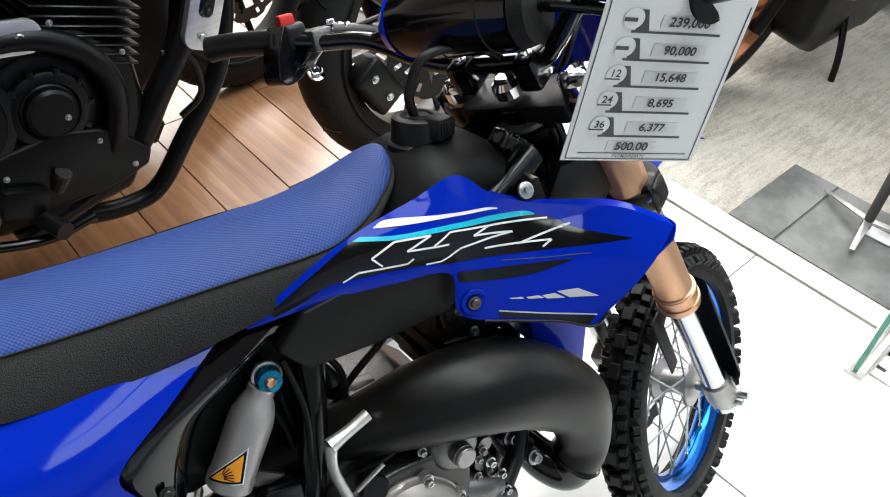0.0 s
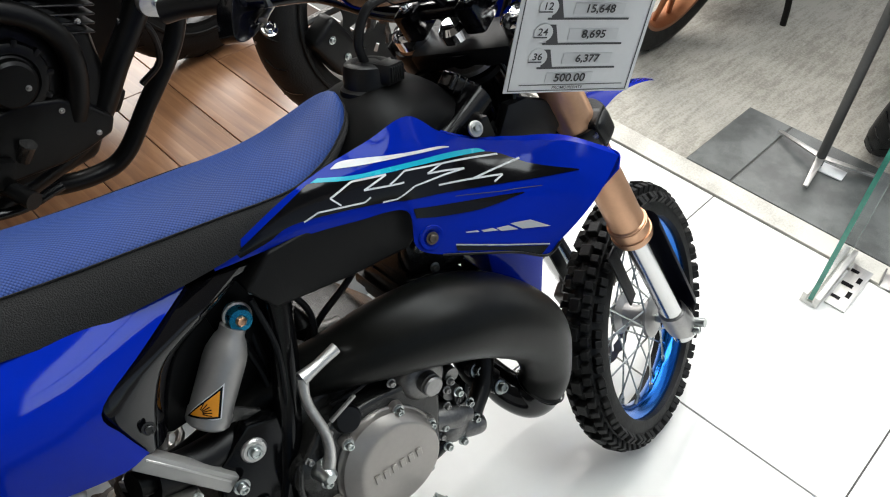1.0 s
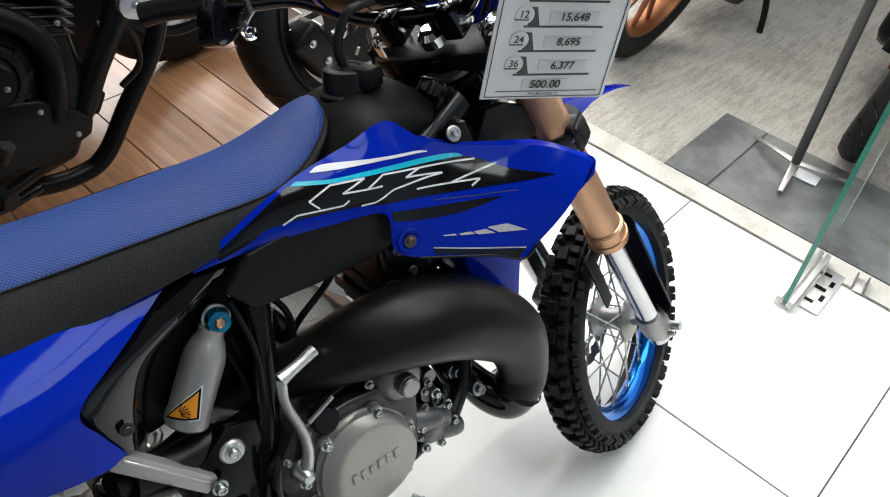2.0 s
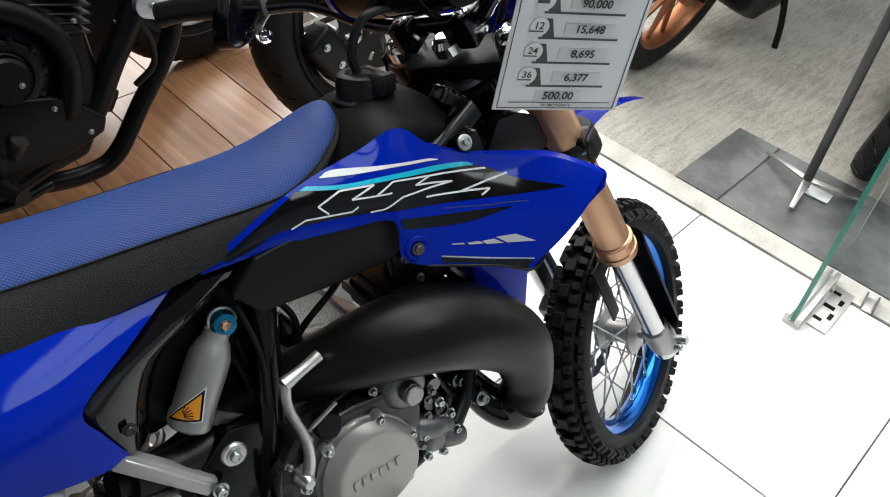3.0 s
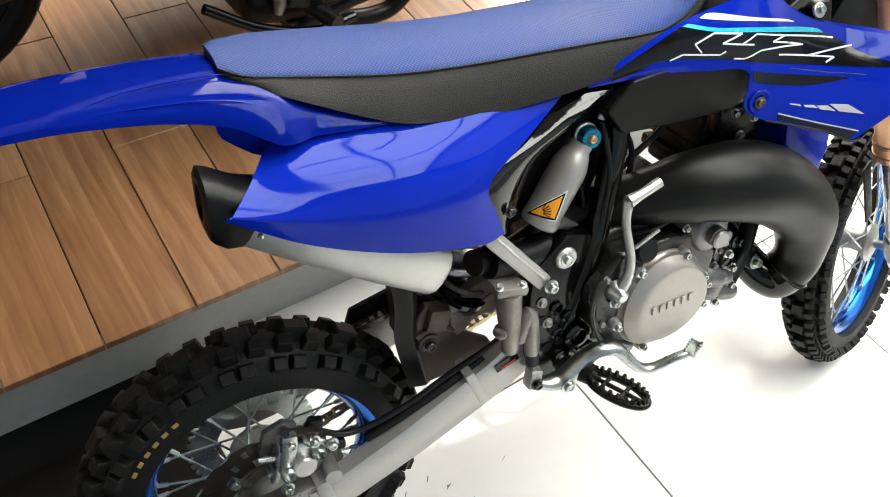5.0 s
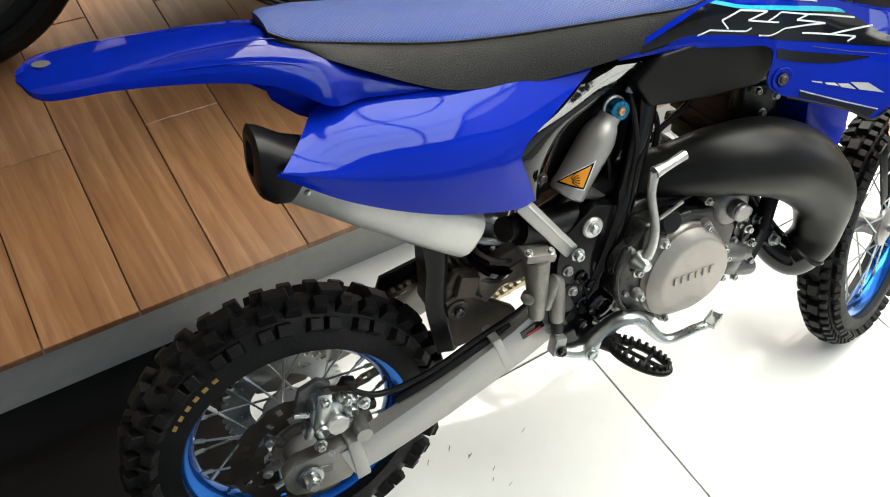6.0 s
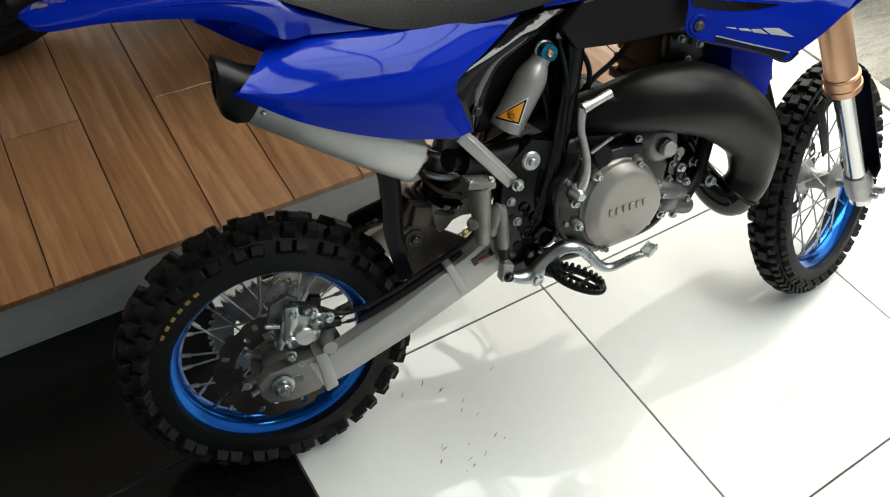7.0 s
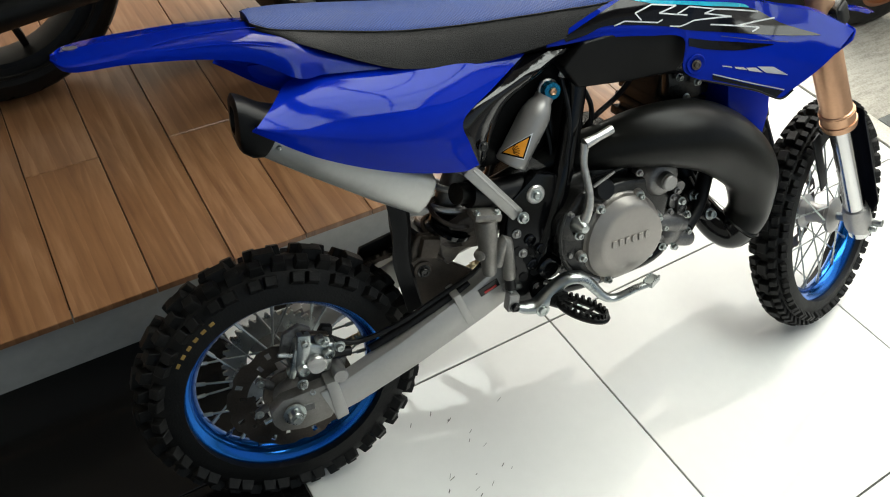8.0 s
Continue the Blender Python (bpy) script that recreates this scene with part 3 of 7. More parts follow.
# ---- seat ----
SEAT = [  # x, near seam y, far seam y, crown z, seam z, lower edge z, near lower edge y
    (0.040, -0.020, 0.045, 0.787, 0.782, 0.774, -0.022), (0.050, -0.030, 0.064, 0.787, 0.779, 0.771, -0.034), (0.066, -0.037, 0.077, 0.786, 0.775, 0.767, -0.045), (0.100, -0.042, 0.090, 0.784, 0.770, 0.757, -0.070),
    (0.190, -0.052, 0.096, 0.776, 0.758, 0.722, -0.090), (0.250, -0.053, 0.096, 0.770, 0.752, 0.710, -0.090), (0.320, -0.054, 0.095, 0.766, 0.749, 0.704, -0.088), (0.400, -0.060, 0.092, 0.765, 0.750, 0.711, -0.091),
    (0.470, -0.070, 0.085, 0.769, 0.753, 0.723, -0.092), (0.530, -0.077, 0.072, 0.780, 0.756, 0.741, -0.086), (0.580, -0.062, 0.060, 0.795, 0.766, 0.756, -0.070), (0.615, -0.044, 0.046, 0.807, 0.783, 0.775, -0.051),
    (0.632, -0.027, 0.031, 0.811, 0.794, 0.788, -0.033), (0.638, -0.012, 0.016, 0.809, 0.800, 0.795, -0.016)]
seat_rows = [catmull([(q[0], q[k], q[j]) for q in SEAT], 70) for k, j in ((1, 3), (2, 4), (6, 5))]


def seat_mesh(lower):
    bm = bmesh.new()
    rings = []
    for near, far_, low in zip(*seat_rows):
        x, yn, zc, yf, zs, yl, zl = near.x, near.y, near.z, far_.y, far_.z, low.y, low.z
        yr = yf + (yn - yl)
        if lower:
            r = [V(x, yn - 0.0005, zs), V(x, yn * 0.62 + yl * 0.38 - 0.002, zs * 0.68 + zl * 0.32), V(x, yn * 0.25 + yl * 0.75 - 0.002, zs * 0.3 + zl * 0.7), V(x, yl, zl), V(x, yl + 0.008, zl - 0.003), V(x, yr - 0.008, zl - 0.003), V(x, yr, zl), V(x, (yf + yr) / 2 + 0.002, (zs + zl) / 2), V(x, yf + 0.0005, zs)]
        else:
            c, w = (yn + yf) / 2, (yf - yn) / 2
            r = [V(x, yn, zs - 0.002)] + [V(x, c + w * t, zs + (zc - zs) * (1 - abs(t) ** 2.6)) for t in (-0.97, -0.88, -0.72, -0.5, -0.25, 0, 0.25, 0.5, 0.72, 0.88, 0.97)] + [V(x, yf, zs - 0.002)]
        rings.append(r)
    skin(bm, rings, True, True)
    return bm


seat = part("seat", seat_mesh(False), SEATBLUE, bike, "blue textured grip vinyl seat cover", 50)
part("seat_side", seat_mesh(True), DARKGREY, seat, "dark grey vinyl seat side", 50)
part("seam", tube([V(p.x, p.y - 0.001, q.z) for p, q in zip(seat_rows[0][::3], seat_rows[1][::3])], 0.0012, 6), DARKGREY, seat)
part("seam", tube([V(q.x, q.y + 0.001, q.z) for q in seat_rows[1][::3]], 0.0012, 6), DARKGREY, seat)

# ---- tail, side panels, shrouds ----
tail = [  # x, half width, crown z, edge z, skirt z
    (-0.196, 0.012, 0.772, 0.771, 0.769), (-0.175, 0.052, 0.776, 0.770, 0.762), (-0.110, 0.060, 0.780, 0.773, 0.763), (-0.030, 0.068, 0.782, 0.771, 0.757), (0.030, 0.078, 0.780, 0.764, 0.744),
    (0.075, 0.088, 0.774, 0.752, 0.717), (0.110, 0.079, 0.764, 0.742, 0.716), (0.148, 0.081, 0.750, 0.732, 0.716), (0.187, 0.085, 0.728, 0.722, 0.7175)]
tc_ = [catmull([(s[0], s[1], s[k]) for s in tail], 44) for k in (2, 3, 4)]
fender, fender_rings = bmesh.new(), []
for c, e, k in zip(*tc_):
    drop = e.z - k.z
    half = [(-e.y - 0.42 * drop, k.z + 0.36 * drop), (-e.y - 0.24 * drop, e.z - 0.30 * drop), (-e.y, e.z), (-e.y * 0.72, e.z + (c.z - e.z) * 0.55), (-e.y * 0.35, c.z - 0.004)]
    fender_rings.append([V(c.x, y, z) for y, z in half] + [V(c.x, 0, c.z)] + [V(c.x, -y, z) for y, z in reversed(half)])
skin(fender, fender_rings, False)
bmesh.ops.solidify(fender, geom=fender.faces[:], thickness=0.003)
fender_ob = part("rear_fender", fender, BLUE, bike, "glossy blue plastic rear fender")
part("fender_badge", lathe([(0.001, 0.001), (0.0085, 0.001), (0.0085, 0.0), (0.001, 0.0)], (-0.172, 0.006, 0.7760), (0.05, 0, 1), 24), ALUDARK, fender_ob, "small round grey badge")
rad_ = [0.0003, 0.0007, 0.0008, 0.0007, 0.0003]
part("fender_rib", tube([(-0.113, -0.050, 0.7735), (-0.06, -0.058, 0.7745), (0.00, -0.064, 0.7735), (0.040, -0.069, 0.7680), (0.062, -0.074, 0.7610)], rad_, 10, 40), BLUE, fender_ob)
part("fender_rib", tube([(-0.113, -0.050, 0.7735), (-0.06, -0.034, 0.7795), (-0.01, -0.028, 0.7805), (0.030, -0.028, 0.7795), (0.046, -0.028, 0.7780)], rad_, 10, 40), BLUE, fender_ob)
under = sheet([[(0.022, -0.06, 0.742), (0.05, -0.066, 0.742), (0.12, -0.07, 0.735)], [(0.026, -0.06, 0.728), (0.055, -0.066, 0.716), (0.12, -0.07, 0.71)], [(0.052, -0.06, 0.706), (0.075, -0.066, 0.700), (0.13, -0.07, 0.70)]], 0.004, 12, 5)
part("inner_fender", under, BLUE, bike, "blue inner fender under the tail")

PANEL_ROWS = [
    [(0.058, -0.082, 0.718), (0.084, -0.078, 0.724), (0.180, -0.078, 0.720), (0.300, -0.076, 0.717), (0.397, -0.081, 0.704)],
    [(0.034, -0.118, 0.706), (0.085, -0.124, 0.702), (0.180, -0.126, 0.693), (0.270, -0.118, 0.682), (0.336, -0.107, 0.674)],
    [(0.010, -0.147, 0.696), (0.089, -0.145, 0.674), (0.176, -0.146, 0.659), (0.241, -0.139, 0.651), (0.2815, -0.129, 0.646)],
    [(0.006, -0.148, 0.693), (0.085, -0.146, 0.654), (0.176, -0.147, 0.627), (0.250, -0.138, 0.607), (0.2905, -0.127, 0.609)],
    [(0.003, -0.146, 0.690), (0.080, -0.144, 0.639), (0.176, -0.142, 0.598), (0.270, -0.133, 0.573), (0.305, -0.124, 0.573)]]
panel = sheet(PANEL_ROWS, 0.003, 48, 22)
part("side_panel", mirrored(panel), BLUE, bike, "glossy blue plastic side panel")
side_panel = part("side_panel", panel, BLUE, bike, "glossy blue plastic side panel")

INNER_ROWS = [[(0.378, -0.072, 0.700), (0.330, -0.088, 0.678), (0.282, -0.104, 0.657), (0.266, -0.112, 0.637), (0.275, -0.114, 0.603), (0.288, -0.112, 0.569)],
              [(0.400, -0.080, 0.700), (0.350, -0.097, 0.675), (0.300, -0.113, 0.655), (0.284, -0.121, 0.633), (0.292, -0.121, 0.600), (0.304, -0.120, 0.568)],
              [(0.427, -0.088, 0.704), (0.372, -0.103, 0.677), (0.324, -0.114, 0.653), (0.305, -0.119, 0.626), (0.307, -0.119, 0.594), (0.311, -0.118, 0.568)],
              [(0.459, -0.093, 0.704), (0.399, -0.100, 0.674), (0.356, -0.104, 0.649), (0.337, -0.106, 0.618), (0.327, -0.107, 0.588), (0.321, -0.108, 0.563)],
              [(0.470, -0.070, 0.690), (0.412, -0.076, 0.660), (0.372, -0.078, 0.636), (0.352, -0.078, 0.606), (0.340, -0.082, 0.578), (0.332, -0.090, 0.560)]]
inner = sheet(INNER_ROWS, 0.004, 36, 10)
inner_ob = part("black_side_panel", inner, INNERBLACK, bike, "gloss black inner side panel")
# black sheet added to keep the gap beside the reservoir dark
part("gap_backing", prism([(0.290, 0.600), (0.300, 0.690), (0.400, 0.700), (0.420, 0.600), (0.400, 0.545), (0.340, 0.535), (0.305, 0.550)], -0.064, -0.058, 0.002), FILTER, bike, "black sheet added behind the gap beside the reservoir")
part("panel_bolt", bolt((0.313, -0.121, 0.598), (0, -1, 0.1), 0.005, 0.004), CASE, inner_ob)

SHROUD_TOP = [(0.428, -0.086, 0.714), (0.507, -0.090, 0.753), (0.565, -0.086, 0.769), (0.625, -0.082, 0.778), (0.678, -0.080, 0.787), (0.714, -0.086, 0.758), (0.752, -0.098, 0.738), (0.802, -0.118, 0.724), (0.852, -0.148, 0.714), (0.897, -0.183, 0.689)]
SHROUD_LOW = [(0.428, -0.087, 0.709), (0.515, -0.100, 0.713), (0.580, -0.108, 0.708), (0.640, -0.113, 0.697), (0.642, -0.118, 0.652), (0.668, -0.128, 0.634), (0.710, -0.145, 0.624), (0.750, -0.160, 0.613), (0.783, -0.173, 0.599), (0.802, -0.177, 0.611)]
SHROUD_ROWS = [[V(*a).lerp(V(*b), f) - V(0, 0.010 * math.sin(math.pi * f) * min(1.0, (a[2] - b[2]) / 0.09), 0) for k, (a, b) in enumerate(zip(SHROUD_TOP, SHROUD_LOW))] for f in (0, 0.25, 0.5, 0.75, 1)]
shroud = sheet(SHROUD_ROWS, 0.003, 64, 24)
far = mirrored(shroud)
far.transform(Matrix.Translation((0, -0.012, -0.016)))
part("tank_shroud", far, BLUE, bike, "glossy blue plastic tank shroud")
from mathutils.bvhtree import BVHTree
shroud_tree = BVHTree.FromBMesh(shroud)
shroud_ob = part("tank_shroud", shroud, BLUE, bike, "glossy blue plastic tank shroud with printed graphics")


def laid(tree, x, z, off):
    hit = tree.ray_cast(V(x, -0.6, z), V(0, 1, 0))[0]
    return None if hit is None else hit - V(0, off, 0)


def stroke(tree, line, w, off, bm=None, n=10):
    """Printed line of a given width along (x, z) points, lying on the panel."""
    bm = bm or bmesh.new()
    for (x0, z0), (x1, z1) in zip(line, line[1:]):
        d = Vector((x1 - x0, z1 - z0)).normalized()
        o = Vector((-d.y, d.x)) * w / 2
        last = None
        for i in range(n + 1):
            t = i / n
            x, z = x0 + (x1 - x0) * t, z0 + (z1 - z0) * t
            a, b = laid(tree, x + o.x, z + o.y, off), laid(tree, x - o.x, z - o.y, off)
            now = None if a is None or b is None else (bm.verts.new(a), bm.verts.new(b))
            if last and now:
                bm.faces.new((last[0], last[1], now[1], now[0]))
            last = now
    return bm


def band(tree, top, low, off, n=40, m=8):
    """Printed field between two (x, z) lines, lying on the panel."""
    bm = bmesh.new()
    up = catmull([(x, 0, z) for x, z in top], n)
    dn = catmull([(x, 0, z) for x, z in low], n)
    grid = []
    for a, b in zip(up, dn):
        col = []
        for k in range(m):
            p = a.lerp(b, k / (m - 1))
            q = laid(tree, p.x, p.z, off)
            col.append(bm.verts.new(q) if q else None)
        grid.append(col)
    for a, b in zip(grid, grid[1:]):
        for k in range(m - 1):
            q = (a[k], a[k + 1], b[k + 1], b[k])
            if all(q):
                bm.faces.new(q)
    return bm


D = shroud_tree
part("black_graphic", band(D, [(0.452, 0.7205), (0.500, 0.7440), (0.535, 0.7585), (0.549, 0.7606), (0.590, 0.7510), (0.666, 0.7387), (0.756, 0.7247), (0.800, 0.7016), (0.847, 0.6855)], [(0.455, 0.7140), (0.485, 0.7210), (0.510, 0.7297), (0.550, 0.7274), (0.612, 0.7177), (0.653, 0.7066), (0.724, 0.6951), (0.792, 0.6865), (0.847, 0.6844)], 0.0008, 60, 10), DECALBLACK, shroud_ob, "black printed field")
part("black_graphic", band(D, [(0.648, 0.6965), (0.685, 0.6886), (0.732, 0.6821), (0.779, 0.6759)], [(0.649, 0.6849), (0.681, 0.6766), (0.728, 0.6718), (0.779, 0.6748)], 0.0008, 30, 5), DECALBLACK, shroud_ob, "black printed wedge")
part("black_graphic", band(D, [(0.685, 0.6402), (0.733, 0.6252), (0.788, 0.6101)], [(0.685, 0.6338), (0.740, 0.6180), (0.778, 0.6011)], 0.0008, 30, 4), DECALBLACK, shroud_ob, "black printed edge")
part("white_stripe", band(D, [(0.572, 0.7670), (0.590, 0.7695), (0.644, 0.7586), (0.700, 0.7469), (0.717, 0.7416)], [(0.573, 0.7662), (0.602, 0.7610), (0.656, 0.7526), (0.699, 0.7443), (0.717, 0.7406)], 0.0012, 40, 3), WHITE, shroud_ob, "white printed stripe")
part("teal_stripe", band(D, [(0.555, 0.7633), (0.592, 0.7548), (0.638, 0.7487), (0.700, 0.7384), (0.745, 0.7309), (0.757, 0.7257)], [(0.546, 0.7615), (0.590, 0.7510), (0.636, 0.7442), (0.697, 0.7333), (0.742, 0.7269), (0.756, 0.7247)], 0.0014, 40, 3), TEAL, shroud_ob, "light blue printed stripe")
for line in ([(0.525, 0.7291), (0.542, 0.7336), (0.594, 0.7257), (0.602, 0.7286)], [(0.568, 0.7317), (0.559, 0.7422), (0.587, 0.7501), (0.627, 0.7444), (0.597, 0.7379), (0.645, 0.7292)], [(0.627, 0.7334), (0.650, 0.7397), (0.699, 0.7294), (0.769, 0.7188)],
             [(0.614, 0.7182), (0.631, 0.7156), (0.658, 0.7200), (0.724, 0.7165), (0.677, 0.7264), (0.699, 0.7294)], [(0.686, 0.7103), (0.764, 0.6990), (0.751, 0.6946)], [(0.728, 0.7042), (0.791, 0.7091)]):
    part("outline_graphic", stroke(D, line, 0.0019, 0.0016, n=16), WHITE, shroud_ob, "thin white angular outline graphic")
for top, low in (([(0.6985, 0.6529), (0.7120, 0.6511)], [(0.7001, 0.6515), (0.7139, 0.6485)]), ([(0.7163, 0.6498), (0.7297, 0.6486)], [(0.7189, 0.6470), (0.7353, 0.6442)]), ([(0.7335, 0.6474), (0.7479, 0.6466)], [(0.7383, 0.6426), (0.7581, 0.6389)])):
    part("arrow_bar", band(D, top, low, 0.0014, 6, 3), PALEPRINT, shroud_ob)
part("arrow_head", band(D, [(0.7505, 0.6479), (0.7742, 0.6459)], [(0.7627, 0.6382), (0.7948, 0.6329)], 0.0014, 12, 5), PALEPRINT, shroud_ob, "pale grey printed arrow")
part("shroud_edge", tube([V(*p) - V(0, 0.002, 0) for p in SHROUD_LOW[5:]], 0.0016, 8), BLACK, shroud_ob, "black lower edge trim")
part("white_line", stroke(D, [(0.685, 0.6415), (0.740, 0.6252), (0.789, 0.6120)], 0.0016, 0.0014, n=20), PALEPRINT, shroud_ob)
part("pinstripe", stroke(D, [(0.701, 0.6931), (0.754, 0.6833), (0.801, 0.6776)], 0.0008, 0.0012, n=20), INK, shroud_ob)
ridge = [V(*p) for p in SHROUD_TOP[5:]]
inner = [p + V(0.004, 0.004 + 0.018 * k / 4, 0.004 * k / 4 - 0.001) for k, p in enumerate(ridge)]
part("shroud_ridge", sheet([inner, ridge], 0.002, 30, 4), BLUE, shroud_ob)
part("nose_cap", sheet([[inner[-1], ridge[-1] + V(0.004, 0.002, 0), V(0.890, -0.190, 0.676)], [V(0.893, -0.168, 0.690), V(0.897, -0.176, 0.674), V(0.872, -0.180, 0.655)]], 0.002, 16, 6), BLUE, shroud_ob)
BOLT_AT = laid(D, 0.661, 0.657, 0.0)
part("bolt_recess", lathe([(0.0155, 0.0006), (0.0145, 0.0016), (0.0120, 0.0018), (0.0100, 0.0006), (0.001, 0.0006)], BOLT_AT, (-0.15, -1, 0.12), 32), BLUE, shroud_ob)
part("shroud_bolt", bolt(BOLT_AT - V(0, 0.0015, 0), (-0.15, -1, 0.12), 0.0052, 0.0035), DISC, shroud_ob)

filt = prism([(0.448, 0.681), (0.480, 0.712), (0.560, 0.722), (0.630, 0.712), (0.664, 0.694), (0.668, 0.680), (0.655, 0.655), (0.642, 0.644), (0.567, 0.642), (0.474, 0.647)], -0.102, -0.066, 0.004, 3)
part("airbox_cover", filt, FILTER, bike, "matt black plastic airbox cover")
part("airbox", prism([(0.375, 0.69), (0.50, 0.715), (0.52, 0.69), (0.492, 0.60), (0.462, 0.52), (0.40, 0.52), (0.385, 0.60)], -0.055, 0.06, 0.008, 2), FILTER, bike, "black plastic airbox behind the frame")

# ---- tank ----
TANK = [(0.60, 0.030, 0.765, 0.72, 0.06), (0.625, 0.046, 0.782, 0.73, 0.076), (0.66, 0.052, 0.804, 0.735, 0.082), (0.70, 0.050, 0.808, 0.735, 0.080), (0.745, 0.044, 0.797, 0.73, 0.070), (0.785, 0.030, 0.765, 0.72, 0.05)]
tank = bmesh.new()
skin(tank, [[V(x, wl * math.copysign(abs(math.cos(a)) ** 0.6, math.cos(a)) if math.sin(a) < 0 else (w + (wl - w) * (1 - math.sin(a))) * math.copysign(abs(math.cos(a)) ** 0.6, math.cos(a)), (zt + zb) / 2 + (zt - zb) / 2 * math.copysign(abs(math.sin(a)) ** 0.6, math.sin(a))) for a in [2 * math.pi * k / 28 for k in range(28)]] for x, w, zt, zb, wl in [(p.x, p.y, p.z, q.y, q.z) for p, q in zip(catmull([(t[0], t[1], t[2]) for t in TANK], 24), catmull([(0, t[3], t[4]) for t in TANK], 24))]])
tank_ob = part("fuel_tank", tank, TANKBLACK, bike, "black plastic fuel tank", 60)
CAPDIR = V(0.12, 0, 1)
CAP_AT = V(0.684, 0.002, 0.800)
CAP_M = Matrix.Translation(CAP_AT) @ Matrix.Rotation(radians(7), 4, "Y")
cap = lathe([(0.001, 0.031), (0.012, 0.031), (0.015, 0.029), (0.018, 0.031), (0.024, 0.031), (0.0285, 0.028), (0.030, 0.022), (0.030, 0.003), (0.034, 0.0), (0.036, -0.012)], CAP_AT, CAPDIR, 40)
cap_ob = part("filler_cap", cap, BLACK, tank_ob, "ribbed black filler cap")
part("cap_tab", block((0.024, 0.030, 0.024), CAP_M @ pose(0, 0, 0, 0, 0, -66) @ Matrix.Translation((0.027, 0, 0.021)), 0.004), BLACK, cap_ob)
for i in range(6):
    part("rib", block((0.003, 0.0026, 0.018), CAP_M @ pose(0, 0, 0, 0, 0, -66) @ Matrix.Translation((0.0395, -0.011 + 0.0044 * i, 0.021)), 0.0006, 1), DARKGREY, cap_ob)
part("vent_hose", tube([(0.684, 0.002, 0.826), (0.680, 0.002, 0.856), (0.700, 0.0, 0.890), (0.745, -0.004, 0.894), (0.790, -0.006, 0.876), (0.815, -0.004, 0.840)], 0.0056, 10), BLACK, tank_ob, "black breather hose")

# ---- radiator and its blue guard ----
part("radiator_guard", prism([(0.738, 0.660), (0.830, 0.650), (0.842, 0.540), (0.834, 0.474), (0.795, 0.500), (0.756, 0.545), (0.750, 0.590)], -0.100, -0.03, 0.006), BLUE, bike, "blue plastic radiator guard")
rad = block((0.03, 0.19, 0.24), pose(0.80, 0, 0.64, 0, -18, 0), 0.004)
part("radiator", rad, FRAMEBLACK, bike, "black finned radiator")

# ---- frame ----
for sgn in (-1, 1):
    part("frame_spar", tube([(0.80, sgn * 0.045, 0.76), (0.70, sgn * 0.072, 0.728), (0.56, sgn * 0.078, 0.70), (0.494, sgn * 0.074, 0.678), (0.480, sgn * 0.081, 0.622), (0.470, sgn * 0.088, 0.570), (0.453, sgn * 0.098, 0.505), (0.436, sgn * 0.100, 0.440), (0.408, sgn * 0.096, 0.36), (0.40, sgn * 0.08, 0.31)], [0.022, 0.019, 0.016, 0.016, 0.016, 0.016, 0.0155, 0.015, 0.014, 0.014], 16, 60), FRAMEBLACK, bike, "black enamelled frame tube")
    part("cradle", tube([(0.80, sgn * 0.02, 0.68), (0.775, sgn * 0.03, 0.55), (0.735, sgn * 0.05, 0.42), (0.68, sgn * 0.065, 0.315), (0.60, sgn * 0.07, 0.292), (0.48, sgn * 0.075, 0.292), (0.40, sgn * 0.08, 0.31)], 0.014, 12), FRAMEBLACK, bike)
    part("subframe", tube([(0.49, sgn * 0.06, 0.69), (0.35, sgn * 0.055, 0.685), (0.15, sgn * 0.05, 0.70), (0.07, sgn * 0.045, 0.72)], 0.009, 10), FRAMEBLACK, bike)
    q = pose(0.331, sgn * 0.109, 0.519, 0, 49.5, 0)
    strut = part("subframe_strut", block((0.122, 0.018, 0.0215), q, 0.003), SWING, bike, "silver rectangular subframe strut")
    part("strut_groove", block((0.108, 0.002, 0.003), q @ Matrix.Translation((0, sgn * 0.009, 0.004)), 0.0005, 1), BRUSHED, strut)
    part("strut_bolt", bolt((0.376, sgn * 0.121, 0.470), (0, sgn, 0), 0.0066, 0.007), STEEL, strut)
head = part("steering_head", tube([HEAD + HEAD_AXIS * 0.50, HEAD + HEAD_AXIS * 0.64], 0.028, 20), FRAMEBLACK, bike)
part("gusset", prism([(0.72, 0.745), (0.80, 0.78), (0.845, 0.72), (0.83, 0.64), (0.79, 0.66), (0.77, 0.715)], -0.045, 0.045, 0.006), FRAMEBLACK, bike)
# black piece added to close the bright gap between shroud and fork
part("dark_filler", prism([(0.795, 0.700), (0.822, 0.752), (0.850, 0.752), (0.890, 0.735), (0.905, 0.700), (0.880, 0.668), (0.820, 0.675)], -0.078, -0.060, 0.006, 2), BLACK, bike, "black filler piece added above the shroud")
fwash = part("frame_washer", lathe([(0.001, 0), (0.0095, 0), (0.0095, 0.003), (0.0075, 0.004), (0.001, 0.004)], (0.757, -0.094, 0.748), (0, -1, 0.45), 28), BRUSHED, bike, "zinc plated washer and bolt")
part("frame_bolt", bolt((0.757, -0.0975, 0.7498), (0, -1, 0.45), 0.005, 0.004), STEEL, fwash)
part("pivot_plate", prism([(0.405, 0.53), (0.44, 0.52), (0.445, 0.44), (0.425, 0.36), (0.435, 0.31), (0.41, 0.285), (0.37, 0.30), (0.355, 0.35), (0.352, 0.42), (0.36, 0.49)], -0.108, -0.085, 0.004), FRAMEBLACK, bike, "black enamelled pivot plate")
